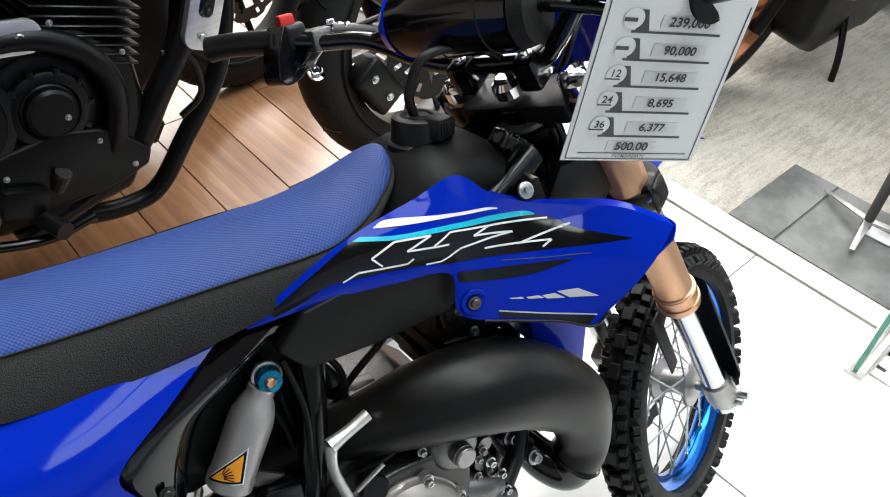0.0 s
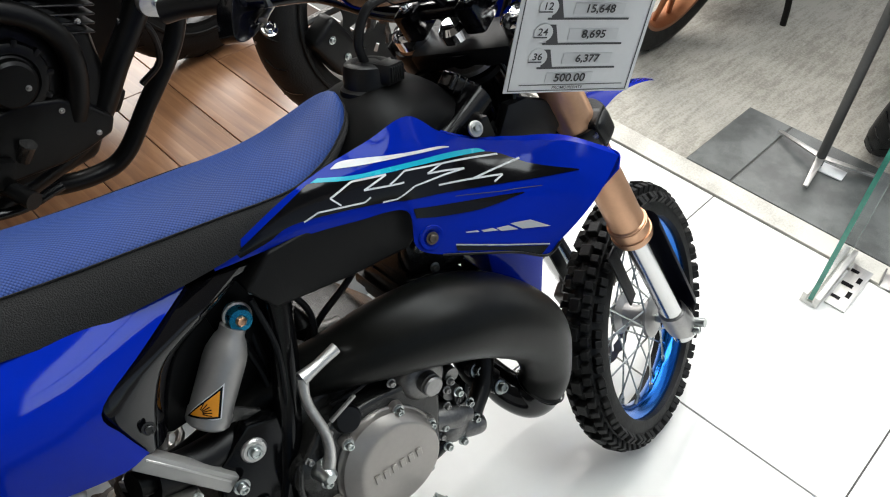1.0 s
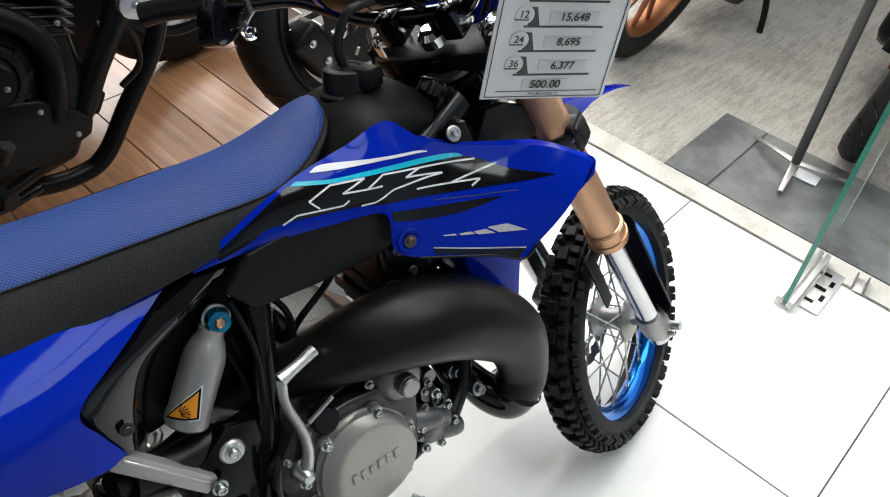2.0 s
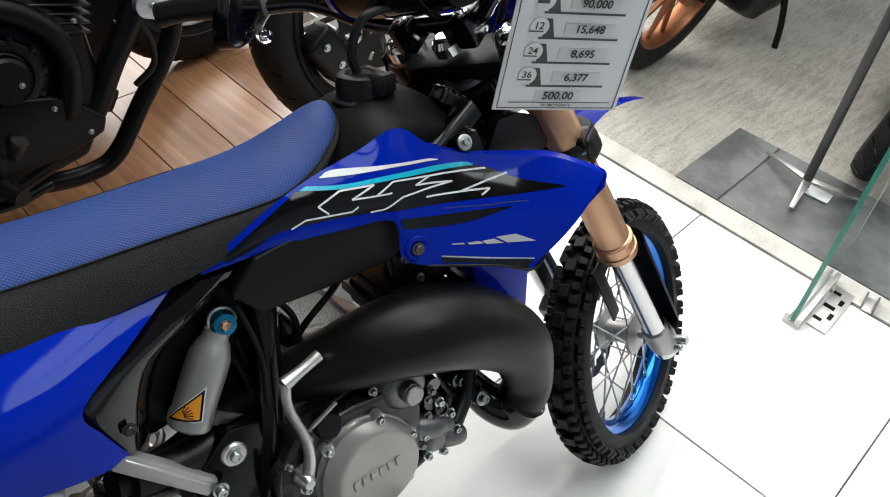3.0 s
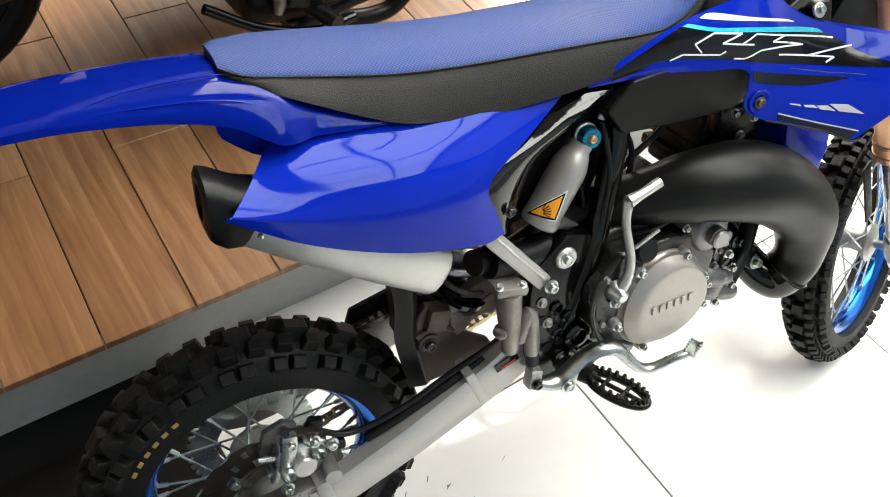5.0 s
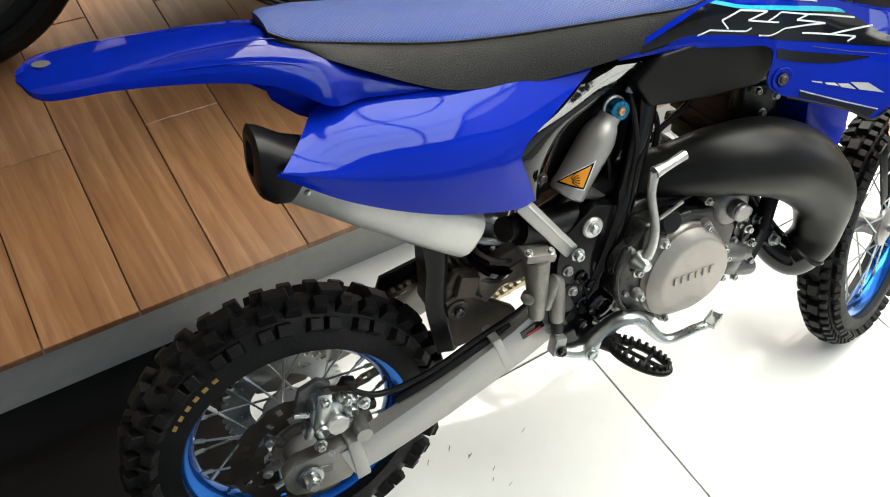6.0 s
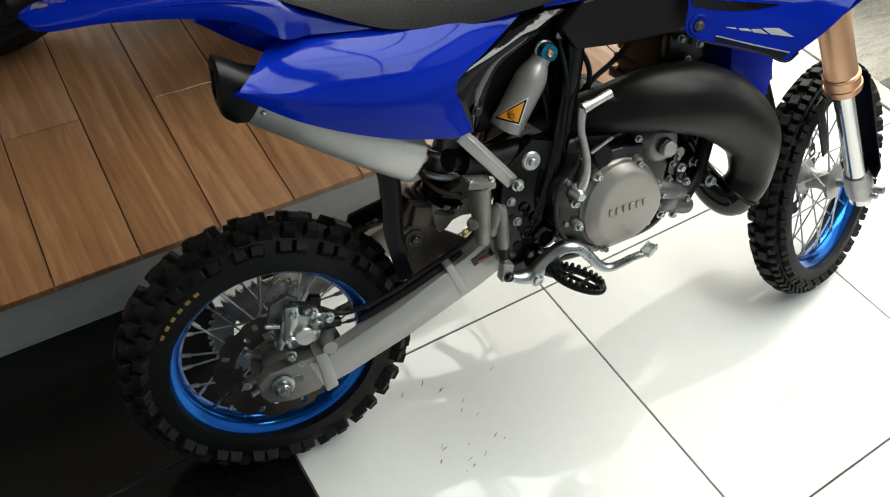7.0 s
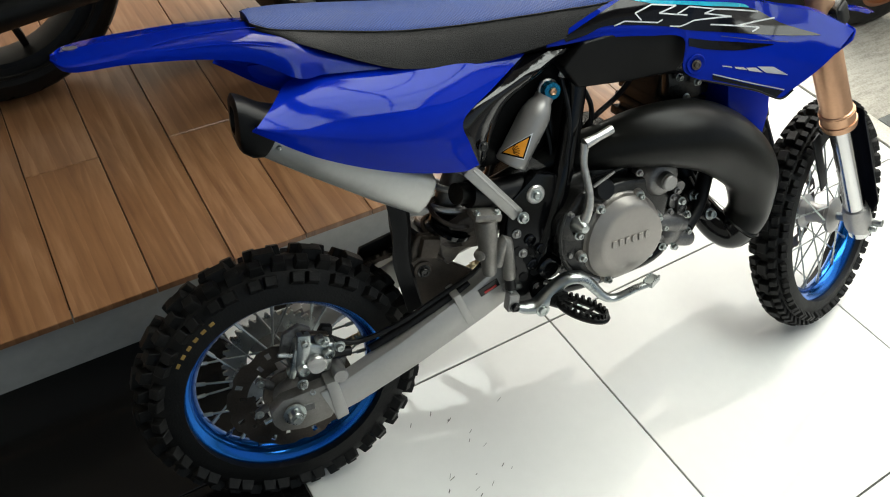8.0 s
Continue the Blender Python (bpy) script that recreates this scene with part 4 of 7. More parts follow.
for x, z in ((0.375, 0.405), (0.392, 0.385), (0.365, 0.375), (0.385, 0.355), (0.405, 0.36)):
    part("plate_recess", lathe([(0.001, 0), (0.0075, 0), (0.0075, 0.002), (0.001, 0.002)], (x, -0.108, z), (0, -1, 0), 18), BLACK, bike)
wb = part("washer", lathe([(0.001, 0.0), (0.0150, 0.0), (0.0150, 0.003), (0.0130, 0.005), (0.001, 0.005)], (0.403, -0.108, 0.497), (0, -1, 0.05), 28), BRUSHED, bike, "large silver washer and bolt")
part("bolt", bolt((0.403, -0.113, 0.497), (0, -1, 0.05), 0.0065, 0.005), STEEL, wb)
for x, z in ((0.372, 0.437), (0.383, 0.40), (0.352, 0.345), (0.41, 0.33)):
    part("bolt", bolt((x, -0.109, z), (0, -1, 0), 0.0052, 0.005), ALU, bike)

# ---- engine ----
ENG = [(0.43, 0.36), (0.425, 0.44), (0.455, 0.505), (0.54, 0.525), (0.62, 0.52), (0.67, 0.47), (0.675, 0.40), (0.645, 0.34), (0.58, 0.310), (0.48, 0.310)]
part("crankcase", prism(ENG, -0.10, 0.095, 0.010, 3), CASE, bike, "dark cast engine crankcase")
right_case = prism([(0.435, 0.39), (0.438, 0.455), (0.47, 0.495), (0.545, 0.498), (0.605, 0.49), (0.632, 0.45), (0.622, 0.375), (0.590, 0.330), (0.525, 0.318), (0.475, 0.335)], -0.134, -0.098, 0.007, 3)
case_ob = part("engine_side_case", right_case, CASE, bike, "dark cast engine side case")


def disc_cover(centre, rx, rz, y0, steps, drift=(0, 0)):
    """Round cover stepped outward; steps of (radius factor, outward)."""
    bm = bmesh.new()
    rings = []
    for f, d in steps:
        g = max(0.0, 1.0 - f) / 0.3 if f > 0.69 else 1.0
        rings.append([V(centre[0] + drift[0] * g + rx * f * math.cos(a) * (1 + 0.03 * math.cos(3 * a + 0.6)), y0 - d, centre[1] + drift[1] * g + rz * f * math.sin(a) * (1 + 0.03 * math.cos(3 * a + 0.6))) for a in [2 * math.pi * k / 64 for k in range(64)]])
    skin(bm, rings)
    return bm


CC = (0.543, 0.404)
clutch = part("clutch_cover", disc_cover(CC, 0.067, 0.073, -0.132, [(1.04, 0), (1.04, 0.004), (1.01, 0.0055), (0.99, 0.0085), (0.985, 0.0125), (0.96, 0.0142), (0.84, 0.0225), (0.80, 0.0240), (0.76, 0.0245), (0.70, 0.0247), (0.2, 0.025)], (0.012, 0.001)), COVER, bike, "warm grey round clutch cover", 30)
for k in range(6):
    x, z = ((0.497, 0.465), (0.567, 0.472), (0.606, 0.424), (0.593, 0.362), (0.520, 0.332), (0.470, 0.386))[k]
    boss = part("bolt_boss", lathe([(0.009, 0), (0.008, 0.010), (0.006, 0.011)], (x, -0.133, z), (0, -1, 0), 18), COVER, clutch)
    part("cover_bolt", bolt((x, -0.1435, z), (0, -1, 0), 0.0048, 0.006), STEEL, clutch)
# raised maker's word, as six plain bars
for k in range(6):
    m = pose(CC[0] - 0.026 + 0.0118 * k, -0.1582, CC[1] + 0.001 + 0.0008 * k, 0, -4, 0)
    part("raised_mark", block((0.0078, 0.0026, 0.0120), m, 0.0008, 1), COVER, clutch, "raised bar on the cover")
# water pump and smaller covers
pump = part("water_pump", lathe([(0.038, 0), (0.037, 0.012), (0.033, 0.020), (0.029, 0.030), (0.023, 0.035), (0.014, 0.0355), (0.014, 0.046), (0.012, 0.048), (0.001, 0.048)], (0.612, -0.105, 0.487), (0, -1, 0.02), 36), ALUDARK, bike, "dark cast water pump housing")
part("pump_cap", lathe([(0.013, 0), (0.013, 0.004), (0.011, 0.006), (0.001, 0.006)], (0.612, -0.152, 0.488), (0, -1, 0.02), 28), ALU, pump)
part("pump_outlet", tube([(0.625, -0.112, 0.402), (0.643, -0.118, 0.396), (0.660, -0.120, 0.390), (0.662, -0.120, 0.389), (0.676, -0.120, 0.384)], [0.019, 0.019, 0.018, 0.0145, 0.0135], 20), ALUDARK, pump, "cast pump outlet")
part("pump_cover", lathe([(0.0270, 0), (0.0270, 0.008), (0.0250, 0.010), (0.0245, 0.018), (0.0210, 0.027), (0.0130, 0.032), (0.001, 0.033)], (0.650, -0.100, 0.374), (0.25, -1, -0.05), 36), ALUDARK, pump, "cast domed pump cover")
part("pump_elbow", tube([(0.655, -0.108, 0.366), (0.672, -0.116, 0.358), (0.690, -0.118, 0.352), (0.696, -0.118, 0.350)], [0.016, 0.0155, 0.0145, 0.0120], 20), ALUDARK, pump, "cast pump elbow")
part("pump_bracket", prism([(0.654, 0.441), (0.667, 0.437), (0.672, 0.415), (0.676, 0.390), (0.664, 0.382), (0.657, 0.398), (0.655, 0.420)], -0.128, -0.112, 0.004, 2), ALUDARK, pump, "cast bracket lug")
part("bracket_hole", lathe([(0.0075, 0.0), (0.0082, 0.0015), (0.0066, 0.002), (0.0060, -0.001), (0.001, -0.001)], (0.664, -0.128, 0.418), (0, -1, 0), 20), GLOSSBLACK, pump)
for x, z, y in ((0.660, 0.434, -0.129), (0.676, 0.404, -0.126), (0.684, 0.370, -0.124), (0.636, 0.352, -0.124), (0.660, 0.346, -0.124), (0.632, 0.392, -0.128)):
    part("pump_bolt", bolt((x, y, z), (0, -1, 0), 0.0048, 0.006), STEEL, pump)
for x, z in ((0.648, 0.44), (0.645, 0.415), (0.662, 0.405), (0.63, 0.372), (0.675, 0.392), (0.57, 0.505), (0.482, 0.487), (0.452, 0.462), (0.452, 0.39), (0.655, 0.45)):
    part("engine_bolt", bolt((x, -0.132 if x < 0.6 else -0.122, z), (0, -1, 0), 0.0040, 0.005), ALU, case_ob)
for x, z, r in ((0.655, 0.43, 0.012), (0.668, 0.41, 0.010), (0.66, 0.455, 0.010)):
    part("engine_boss", tube([(x, -0.09, z), (x, -0.121, z)], r, 14), ALUDARK, case_ob)
part("oil_cap", lathe([(0.017, 0), (0.017, 0.012), (0.0145, 0.016), (0.001, 0.017)], (0.506, -0.126, 0.490), (0, -1, 0.35), 26), BLACK, case_ob, "black oil filler cap")
part("kick_boss", lathe([(0.032, 0), (0.030, 0.012), (0.022, 0.018), (0.001, 0.018)], (0.459, -0.118, 0.438), (0, -1, 0), 30), CASE, case_ob)
# cylinder and head, with fins
for k, z in enumerate((0.525, 0.548, 0.571, 0.592)):
    part("cylinder_fin", block((0.10 - 0.005 * k, 0.12, 0.016), pose(0.690 + 0.004 * k, 0, z, 0, 8, 0), 0.004), CASE, bike)
part("cylinder", block((0.085, 0.105, 0.12), pose(0.694, 0, 0.56, 0, 8, 0), 0.012, 3), CASE, bike, "dark cast cylinder")
headc = part("cylinder_head", block((0.10, 0.11, 0.035), pose(0.695, 0, 0.632, 0, 8, 0), 0.010, 3), ALU, bike, "cast cylinder head")
for dx, dy in ((-0.035, -0.04), (0.035, -0.04), (0.0, -0.05), (-0.035, 0.04), (0.035, 0.04)):
    part("head_nut", bolt((0.695 + dx, dy, 0.650 - dx * 0.14), (0, 0, 1), 0.007, 0.012), STEEL, headc)
part("spark_plug_cap", tube([(0.695, 0, 0.65), (0.683, 0, 0.685), (0.65, 0, 0.70)], 0.010, 12), BLACK, headc)
part("exhaust_valve_cover", prism([(0.652, 0.63), (0.71, 0.622), (0.722, 0.585), (0.69, 0.575), (0.655, 0.59)], -0.074, -0.055, 0.004), CASE, headc, "dark cast side cover")
carb = part("carburettor", lathe([(0.022, 0), (0.026, 0.01), (0.026, 0.03), (0.02, 0.04), (0.024, 0.05), (0.024, 0.08)], (0.50, 0.0, 0.512), (1, 0, -0.15), 26), ALUDARK, bike, "cast carburettor")
part("float_bowl", block((0.05, 0.05, 0.04), V(0.535, 0.0, 0.485), 0.008, 3), ALU, carb)
part("carb_top", lathe([(0.018, 0), (0.018, 0.022), (0.012, 0.028), (0.003, 0.045)], (0.530, 0.0, 0.525), (-0.1, 0, 1), 20), BLACK, carb)
part("fuel_hose", tube([(0.52, -0.03, 0.535), (0.545, -0.035, 0.565), (0.60, -0.03, 0.600), (0.64, -0.03, 0.66)], 0.0045, 8), BLACK, carb, "black fuel hose")
part("coolant_hose", tube([(0.645, -0.08, 0.66), (0.69, -0.07, 0.66), (0.74, -0.07, 0.67), (0.79, -0.06, 0.68)], 0.013, 12), BLACK, bike, "black coolant hose")
part("coolant_hose", tube([(0.685, -0.118, 0.374), (0.72, -0.10, 0.40), (0.75, -0.08, 0.46), (0.78, -0.07, 0.53)], 0.013, 12), BLACK, bike, "black coolant hose")
for pts in ([(0.44, -0.06, 0.60), (0.45, -0.07, 0.54), (0.44, -0.075, 0.48), (0.42, -0.08, 0.45)], [(0.455, -0.05, 0.60), (0.455, -0.06, 0.55), (0.445, -0.07, 0.50), (0.43, -0.09, 0.47)]):
    part("breather_hose", tube(pts, 0.005, 8), BLACK, bike, "thin black breather hose")

# kick starter
ks = part("kick_starter", tube([(0.463, -0.142, 0.440), (0.472, -0.147, 0.468), (0.474, -0.145, 0.500), (0.466, -0.138, 0.545), (0.470, -0.132, 0.574)], [0.0095, 0.0070, 0.0060, 0.0056, 0.0068], 14), BRUSHED, bike, "bright steel kick start lever")
part("kick_knuckle", lathe([(0.0145, 0), (0.0150, 0.006), (0.0125, 0.014), (0.0105, 0.017), (0.0095, 0.024), (0.0060, 0.0275), (0.001, 0.028)], (0.463, -0.130, 0.445), (0, -1, 0), 24), STEEL, ks)
part("kick_pedal", tube([(0.468, -0.134, 0.574), (0.490, -0.132, 0.579), (0.516, -0.129, 0.586)], [0.0085, 0.0064, 0.0068], 14), BRUSHED, ks)
part("kick_bolt", bolt((0.463, -0.140, 0.427), (0, -1, 0), 0.0055, 0.006), STEEL, ks)

# exhaust chamber, flange and silencer
PIPEPATH = [(0.725, -0.02, 0.500), (0.730, -0.040, 0.440), (0.745, -0.070, 0.385), (0.764, -0.094, 0.352), (0.785, -0.114, 0.340), (0.800, -0.126, 0.364), (0.805, -0.130, 0.402), (0.784, -0.134, 0.466), (0.722, -0.134, 0.522), (0.655, -0.132, 0.552), (0.585, -0.118, 0.556), (0.525, -0.094, 0.543), (0.470, -0.062, 0.525), (0.41, -0.055, 0.508), (0.34, -0.075, 0.505), (0.28, -0.095, 0.520)]
pipe = part("exhaust_chamber", tube(PIPEPATH, [0.018, 0.018, 0.019, 0.025, 0.031, 0.0345, 0.0365, 0.046, 0.0525, 0.0535, 0.047, 0.036, 0.027, 0.019, 0.016, 0.016], 32, 120), PIPE, bike, "matt black steel exhaust expansion chamber", 70)
part("weld_seam", lathe([(0.0350, -0.0025), (0.0372, 0), (0.0350, 0.0025)], (0.798, -0.1245, 0.357), (0.42, -0.28, 0.86), 40, ring=True), PIPE, pipe)
part("exhaust_flange", tube([(0.718, -0.055, 0.425), (0.722, -0.075, 0.400), (0.735, -0.092, 0.378)], [0.017, 0.020, 0.022], 16), BLACK, pipe, "black exhaust flange")
for p in ((0.716, -0.092, 0.412), (0.738, -0.112, 0.382)):
    part("flange_bolt", bolt(p, (0.1, -1, 0.3), 0.007, 0.008), STEEL, pipe)
    part("flange_ear", tube([V(*p) + V(0, 0.03, -0.008), V(*p)], 0.012, 12), BLACK, pipe)
part("exhaust_sleeve", tube([(0.744, -0.069, 0.386), (0.763, -0.093, 0.352), (0.785, -0.114, 0.340), (0.797, -0.124, 0.357)], [0.0215, 0.0270, 0.0328, 0.0358], 32, 24), GLOSSBLACK, pipe, "gloss black pipe joint sleeve")
part("chamber_mount", prism([(0.485, 0.505), (0.520, 0.522), (0.522, 0.519), (0.487, 0.501)], -0.139, -0.135, 0.0008), ALU, pipe, "thin pale chamber strap")
SIL0, SIL1 = V(0.226, -0.106, 0.540), V(0.035, -0.104, 0.668)
axis = (SIL1 - SIL0).normalized()
sil = bmesh.new()
side_v = V(0, -1, 0)
up_v = axis.cross(side_v).normalized() * -1


def oval(c, a, b, n=32, p=0.8, slant=0.0):
    return [c + side_v * a * math.copysign(abs(math.cos(t)) ** p, math.cos(t)) + (up_v * b - axis * slant) * math.copysign(abs(math.sin(t)) ** p, math.sin(t)) for t in [2 * math.pi * k / n for k in range(n)]]


ln = (SIL1 - SIL0).length
skin(sil, [oval(SIL0 + axis * s * ln, a, b) for s, a, b in ((-0.02, 0.018, 0.018), (0.0, 0.026, 0.029), (0.02, 0.028, 0.032), (0.3, 0.029, 0.035), (0.7, 0.030, 0.035), (1.04, 0.030, 0.033), (1.05, 0.029, 0.032))])
silencer = part("silencer", sil, SILVER, bike, "satin silver exhaust silencer")
capb = bmesh.new()
skin(capb, [oval(SIL0 + axis * s * ln + up_v * (0.006 if s > 1.05 else 0.0), a, b, 32, 0.6, k) for s, a, b, k in ((1.02, 0.0305, 0.030, 0.0), (1.025, 0.032, 0.032, 0.0), (1.10, 0.033, 0.031, 0.007), (1.185, 0.0325, 0.030, 0.014), (1.215, 0.031, 0.028, 0.016), (1.23, 0.025, 0.022, 0.013), (1.23, 0.015, 0.015, 0.008), (1.20, 0.013, 0.013, 0.007))])
part("end_cap", capb, FILTER, silencer, "matt black silencer end cap")
for t in (0.2, 2.4, 4.5):
    q = oval(SIL0 + axis * 0.985 * ln, 0.0295, 0.0315, 32)[int(t * 5)]
    part("rivet", lathe([(0.0035, 0), (0.003, 0.0025), (0.001, 0.003)], q, q - (SIL0 + axis * 0.985 * ln), 12), STEEL, silencer)
part("joint_pipe", tube([(0.30, -0.095, 0.515), (0.34, -0.09, 0.505), (0.40, -0.08, 0.50)], 0.021, 16), BLACK, bike, "black rubber exhaust joint")

# shock reservoir with its triangular sticker
RES0, RES1 = V(0.373, -0.089, 0.549), V(0.434, -0.082, 0.645)
rd = (RES1 - RES0).normalized()
res = part("shock_reservoir", lathe([(0.001, -0.005), (0.0215, -0.005), (0.0240, -0.002), (0.0243, 0.009), (0.0230, 0.011), (0.0232, 0.068), (0.0222, 0.078), (0.0175, 0.092), (0.014, 0.098), (0.014, 0.106)], RES0, rd, 40), RESGREY, bike, "grey shock absorber reservoir")
capc = V(0.438, -0.078, 0.644)
adj = part("adjuster", lathe([(0.010, -0.012), (0.0134, -0.010), (0.0134, 0.002), (0.0121, 0.004), (0.0121, 0.012), (0.012, 0.015), (0.0063, 0.016), (0.0063, 0.013)], capc, (-0.1, -1, 0.15), 32), TEALCAP, res, "teal anodised damping adjuster")
part("adjuster_screw", lathe([(0.0062, 0), (0.0062, 0.004), (0.0045, 0.006), (0.001, 0.004)], capc + V(-0.0015, -0.0135, 0.002), (-0.1, -1, 0.15), 6), GOLD, adj)
part("adjuster_ring", lathe([(0.0132, -0.004), (0.0157, -0.003), (0.0157, 0.001), (0.0132, 0.002)], capc, (-0.1, -1, 0.15), 32, ring=True), BRUSHED, adj)
part("adjuster_tag", block((0.010, 0.004, 0.014), pose(0.4655, -0.070, 0.662, 0, 25, 0), 0.001), PAPER, adj, "small pale tag")


def on_res(u, h, off):
    """Point on the reservoir: u across in metres from the outward line, h along."""
    f = (V(-0.75, -1, 0.30) - rd * V(-0.75, -1, 0.30).dot(rd)).normalized()
    s = rd.cross(f)
    a = u / 0.0234
    return RES0 + rd * h + (f * math.cos(a) + s * math.sin(a)) * (0.0234 + off)


def res_triangle(k, off, mat, name, label):
    bm = bmesh.new()
    a, b, c = [(0.0018 + (u - 0.0018) * k, 0.0218 + (h - 0.0218) * k) for u, h in ((0.010, 0.049), (-0.021, 0.004), (0.0163, 0.0125))]
    n = 8
    grid = []
    for i in range(n + 1):
        t = i / n
        p = (b[0] + (a[0] - b[0]) * t, b[1] + (a[1] - b[1]) * t)
        q = (b[0] + (c[0] - b[0]) * t, b[1] + (c[1] - b[1]) * t)
        grid.append([on_res(p[0] + (q[0] - p[0]) * s / n, p[1] + (q[1] - p[1]) * s / n, off) for s in range(n + 1)])
    skin(bm, grid, False)
    bmesh.ops.remove_doubles(bm, verts=bm.verts, dist=1e-6)
    return part(name, bm, mat, res, label)


res_triangle(1.10, 0.0006, WHITE, "sticker", "white edged warning triangle sticker")
res_triangle(0.98, 0.0010, DECALBLACK, "sticker_border", "")
res_triangle(0.78, 0.0014, ORANGE, "sticker_field", "orange warning triangle field")
for k in range(6):
    a0 = radians(0 + 16 * k)
    bm = bmesh.new()
    p0 = (-0.006, 0.014)
    pts = [(p0[0] + r * math.cos(a0), p0[1] + r * math.sin(a0)) for r in (0.004, 0.013)]
    tube([on_res(*pts[0], 0.0016), on_res(*pts[1], 0.0016)], 0.0006, 5, bm=bm)
    part("sticker_ray", bm, DECALBLACK, res)
# shock, spring, linkage
shock = part("shock_absorber", tube([(0.375, 0, 0.64), (0.33, 0, 0.52), (0.29, 0, 0.42)], 0.022, 18), ALUDARK, bike, "shock absorber body")
coil = []
for i in range(7 * 14 + 1):
    t = i / (7 * 14)
    c = V(0.372, 0, 0.63).lerp(V(0.285, 0, 0.41), t)
    a = 2 * math.pi * 7 * t
    ax = V(-0.37, 0, -0.93)
    e1, e2 = V(0, 1, 0), V(0.93, 0, -0.37)
    coil.append(c + (e1 * math.cos(a) + e2 * math.sin(a)) * 0.036)
part("shock_spring", tube(coil, 0.0055, 8, len(coil)), BRUSHED, shock, "pale coil spring")
link = prism([(0.217, 0.400), (0.219, 0.424), (0.234, 0.443), (0.258, 0.438), (0.268, 0.420), (0.272, 0.395), (0.290, 0.377), (0.327, 0.351), (0.336, 0.332), (0.300, 0.318), (0.263, 0.314), (0.235, 0.311), (0.219, 0.330)], -0.058, -0.044, 0.005, 3)
link_ob = part("swingarm_bridge", link, BRIDGE, bike, "dark brown cast swingarm cross bridge")
part("bridge_core", prism([(0.222, 0.335), (0.222, 0.400), (0.240, 0.420), (0.262, 0.410), (0.268, 0.350), (0.262, 0.330)], -0.046, 0.050, 0.005, 2), BRIDGE, link_ob)
boss = part("bridge_boss", lathe([(0.016, 0), (0.015, 0.004), (0.012, 0.005), (0.001, 0.005)], (0.236, -0.057, 0.382), (0, -1, 0), 28), BRIDGE, link_ob)
part("bridge_bolt", bolt((0.236, -0.062, 0.382), (0, -1, 0), 0.0075, 0.006), CASE, link_ob)
part("bridge_rib", tube([(0.219, -0.059, 0.398), (0.238, -0.061, 0.408), (0.258, -0.060, 0.402), (0.270, -0.058, 0.392)], 0.004, 8), BRIDGE, link_ob)
part("bridge_lug", block((0.030, 0.020, 0.034), pose(0.247, -0.060, 0.422, 0, 15, 0), 0.005), BRIDGE, link_ob)
part("bridge_arm", prism([(0.262, 0.430), (0.268, 0.436), (0.286, 0.445), (0.306, 0.454), (0.330, 0.462), (0.372, 0.464), (0.386, 0.440), (0.378, 0.424), (0.352, 0.408), (0.328, 0.399), (0.312, 0.401), (0.300, 0.397), (0.290, 0.386), (0.278, 0.379), (0.268, 0.392), (0.266, 0.412)], -0.060, -0.040, 0.005, 3), CASTDARK, link_ob, "curved cast arm of the swingarm bridge")
part("bridge_web", block((0.036, 0.004, 0.010), pose(0.322, -0.061, 0.428, 0, -25, 0), 0.001, 1), CASTDARK, link_ob)
part("rubber_bumper", lathe([(0.030, 0), (0.036, 0.004), (0.036, 0.012), (0.026, 0.015)], (0.292, -0.035, 0.430), (0.35, -0.3, 0.9), 28), GLOSSBLACK, link_ob)
for c in ((0.289, -0.025, 0.423), (0.302, -0.025, 0.452)):
    part("bumper_ring", lathe([(0.034, -0.003), (0.038, -0.004), (0.041, 0.0), (0.038, 0.004), (0.034, 0.003)], c, (0.30, -0.25, 0.92), 32, ring=True), DISC, link_ob, "dark steel spring coil")
part("spring_seat", lathe([(0.026, 0), (0.046, 0.004), (0.046, 0.010), (0.030, 0.014)], (0.278, 0, 0.405), (0.37, 0, 0.93), 30), ALUDARK, shock)
flap = sheet([[(0.175, -0.062, 0.56), (0.190, -0.062, 0.47), (0.190, -0.058, 0.40), (0.208, -0.055, 0.31)], [(0.218, -0.058, 0.56), (0.222, -0.058, 0.47), (0.222, -0.054, 0.40), (0.240, -0.05, 0.31)], [(0.222, 0.05, 0.56), (0.226, 0.05, 0.47), (0.226, 0.05, 0.40), (0.240, 0.05, 0.31)]], 0.004, 20, 10)
part("mud_flap", flap, BLACK, bike, "black plastic mud flap")

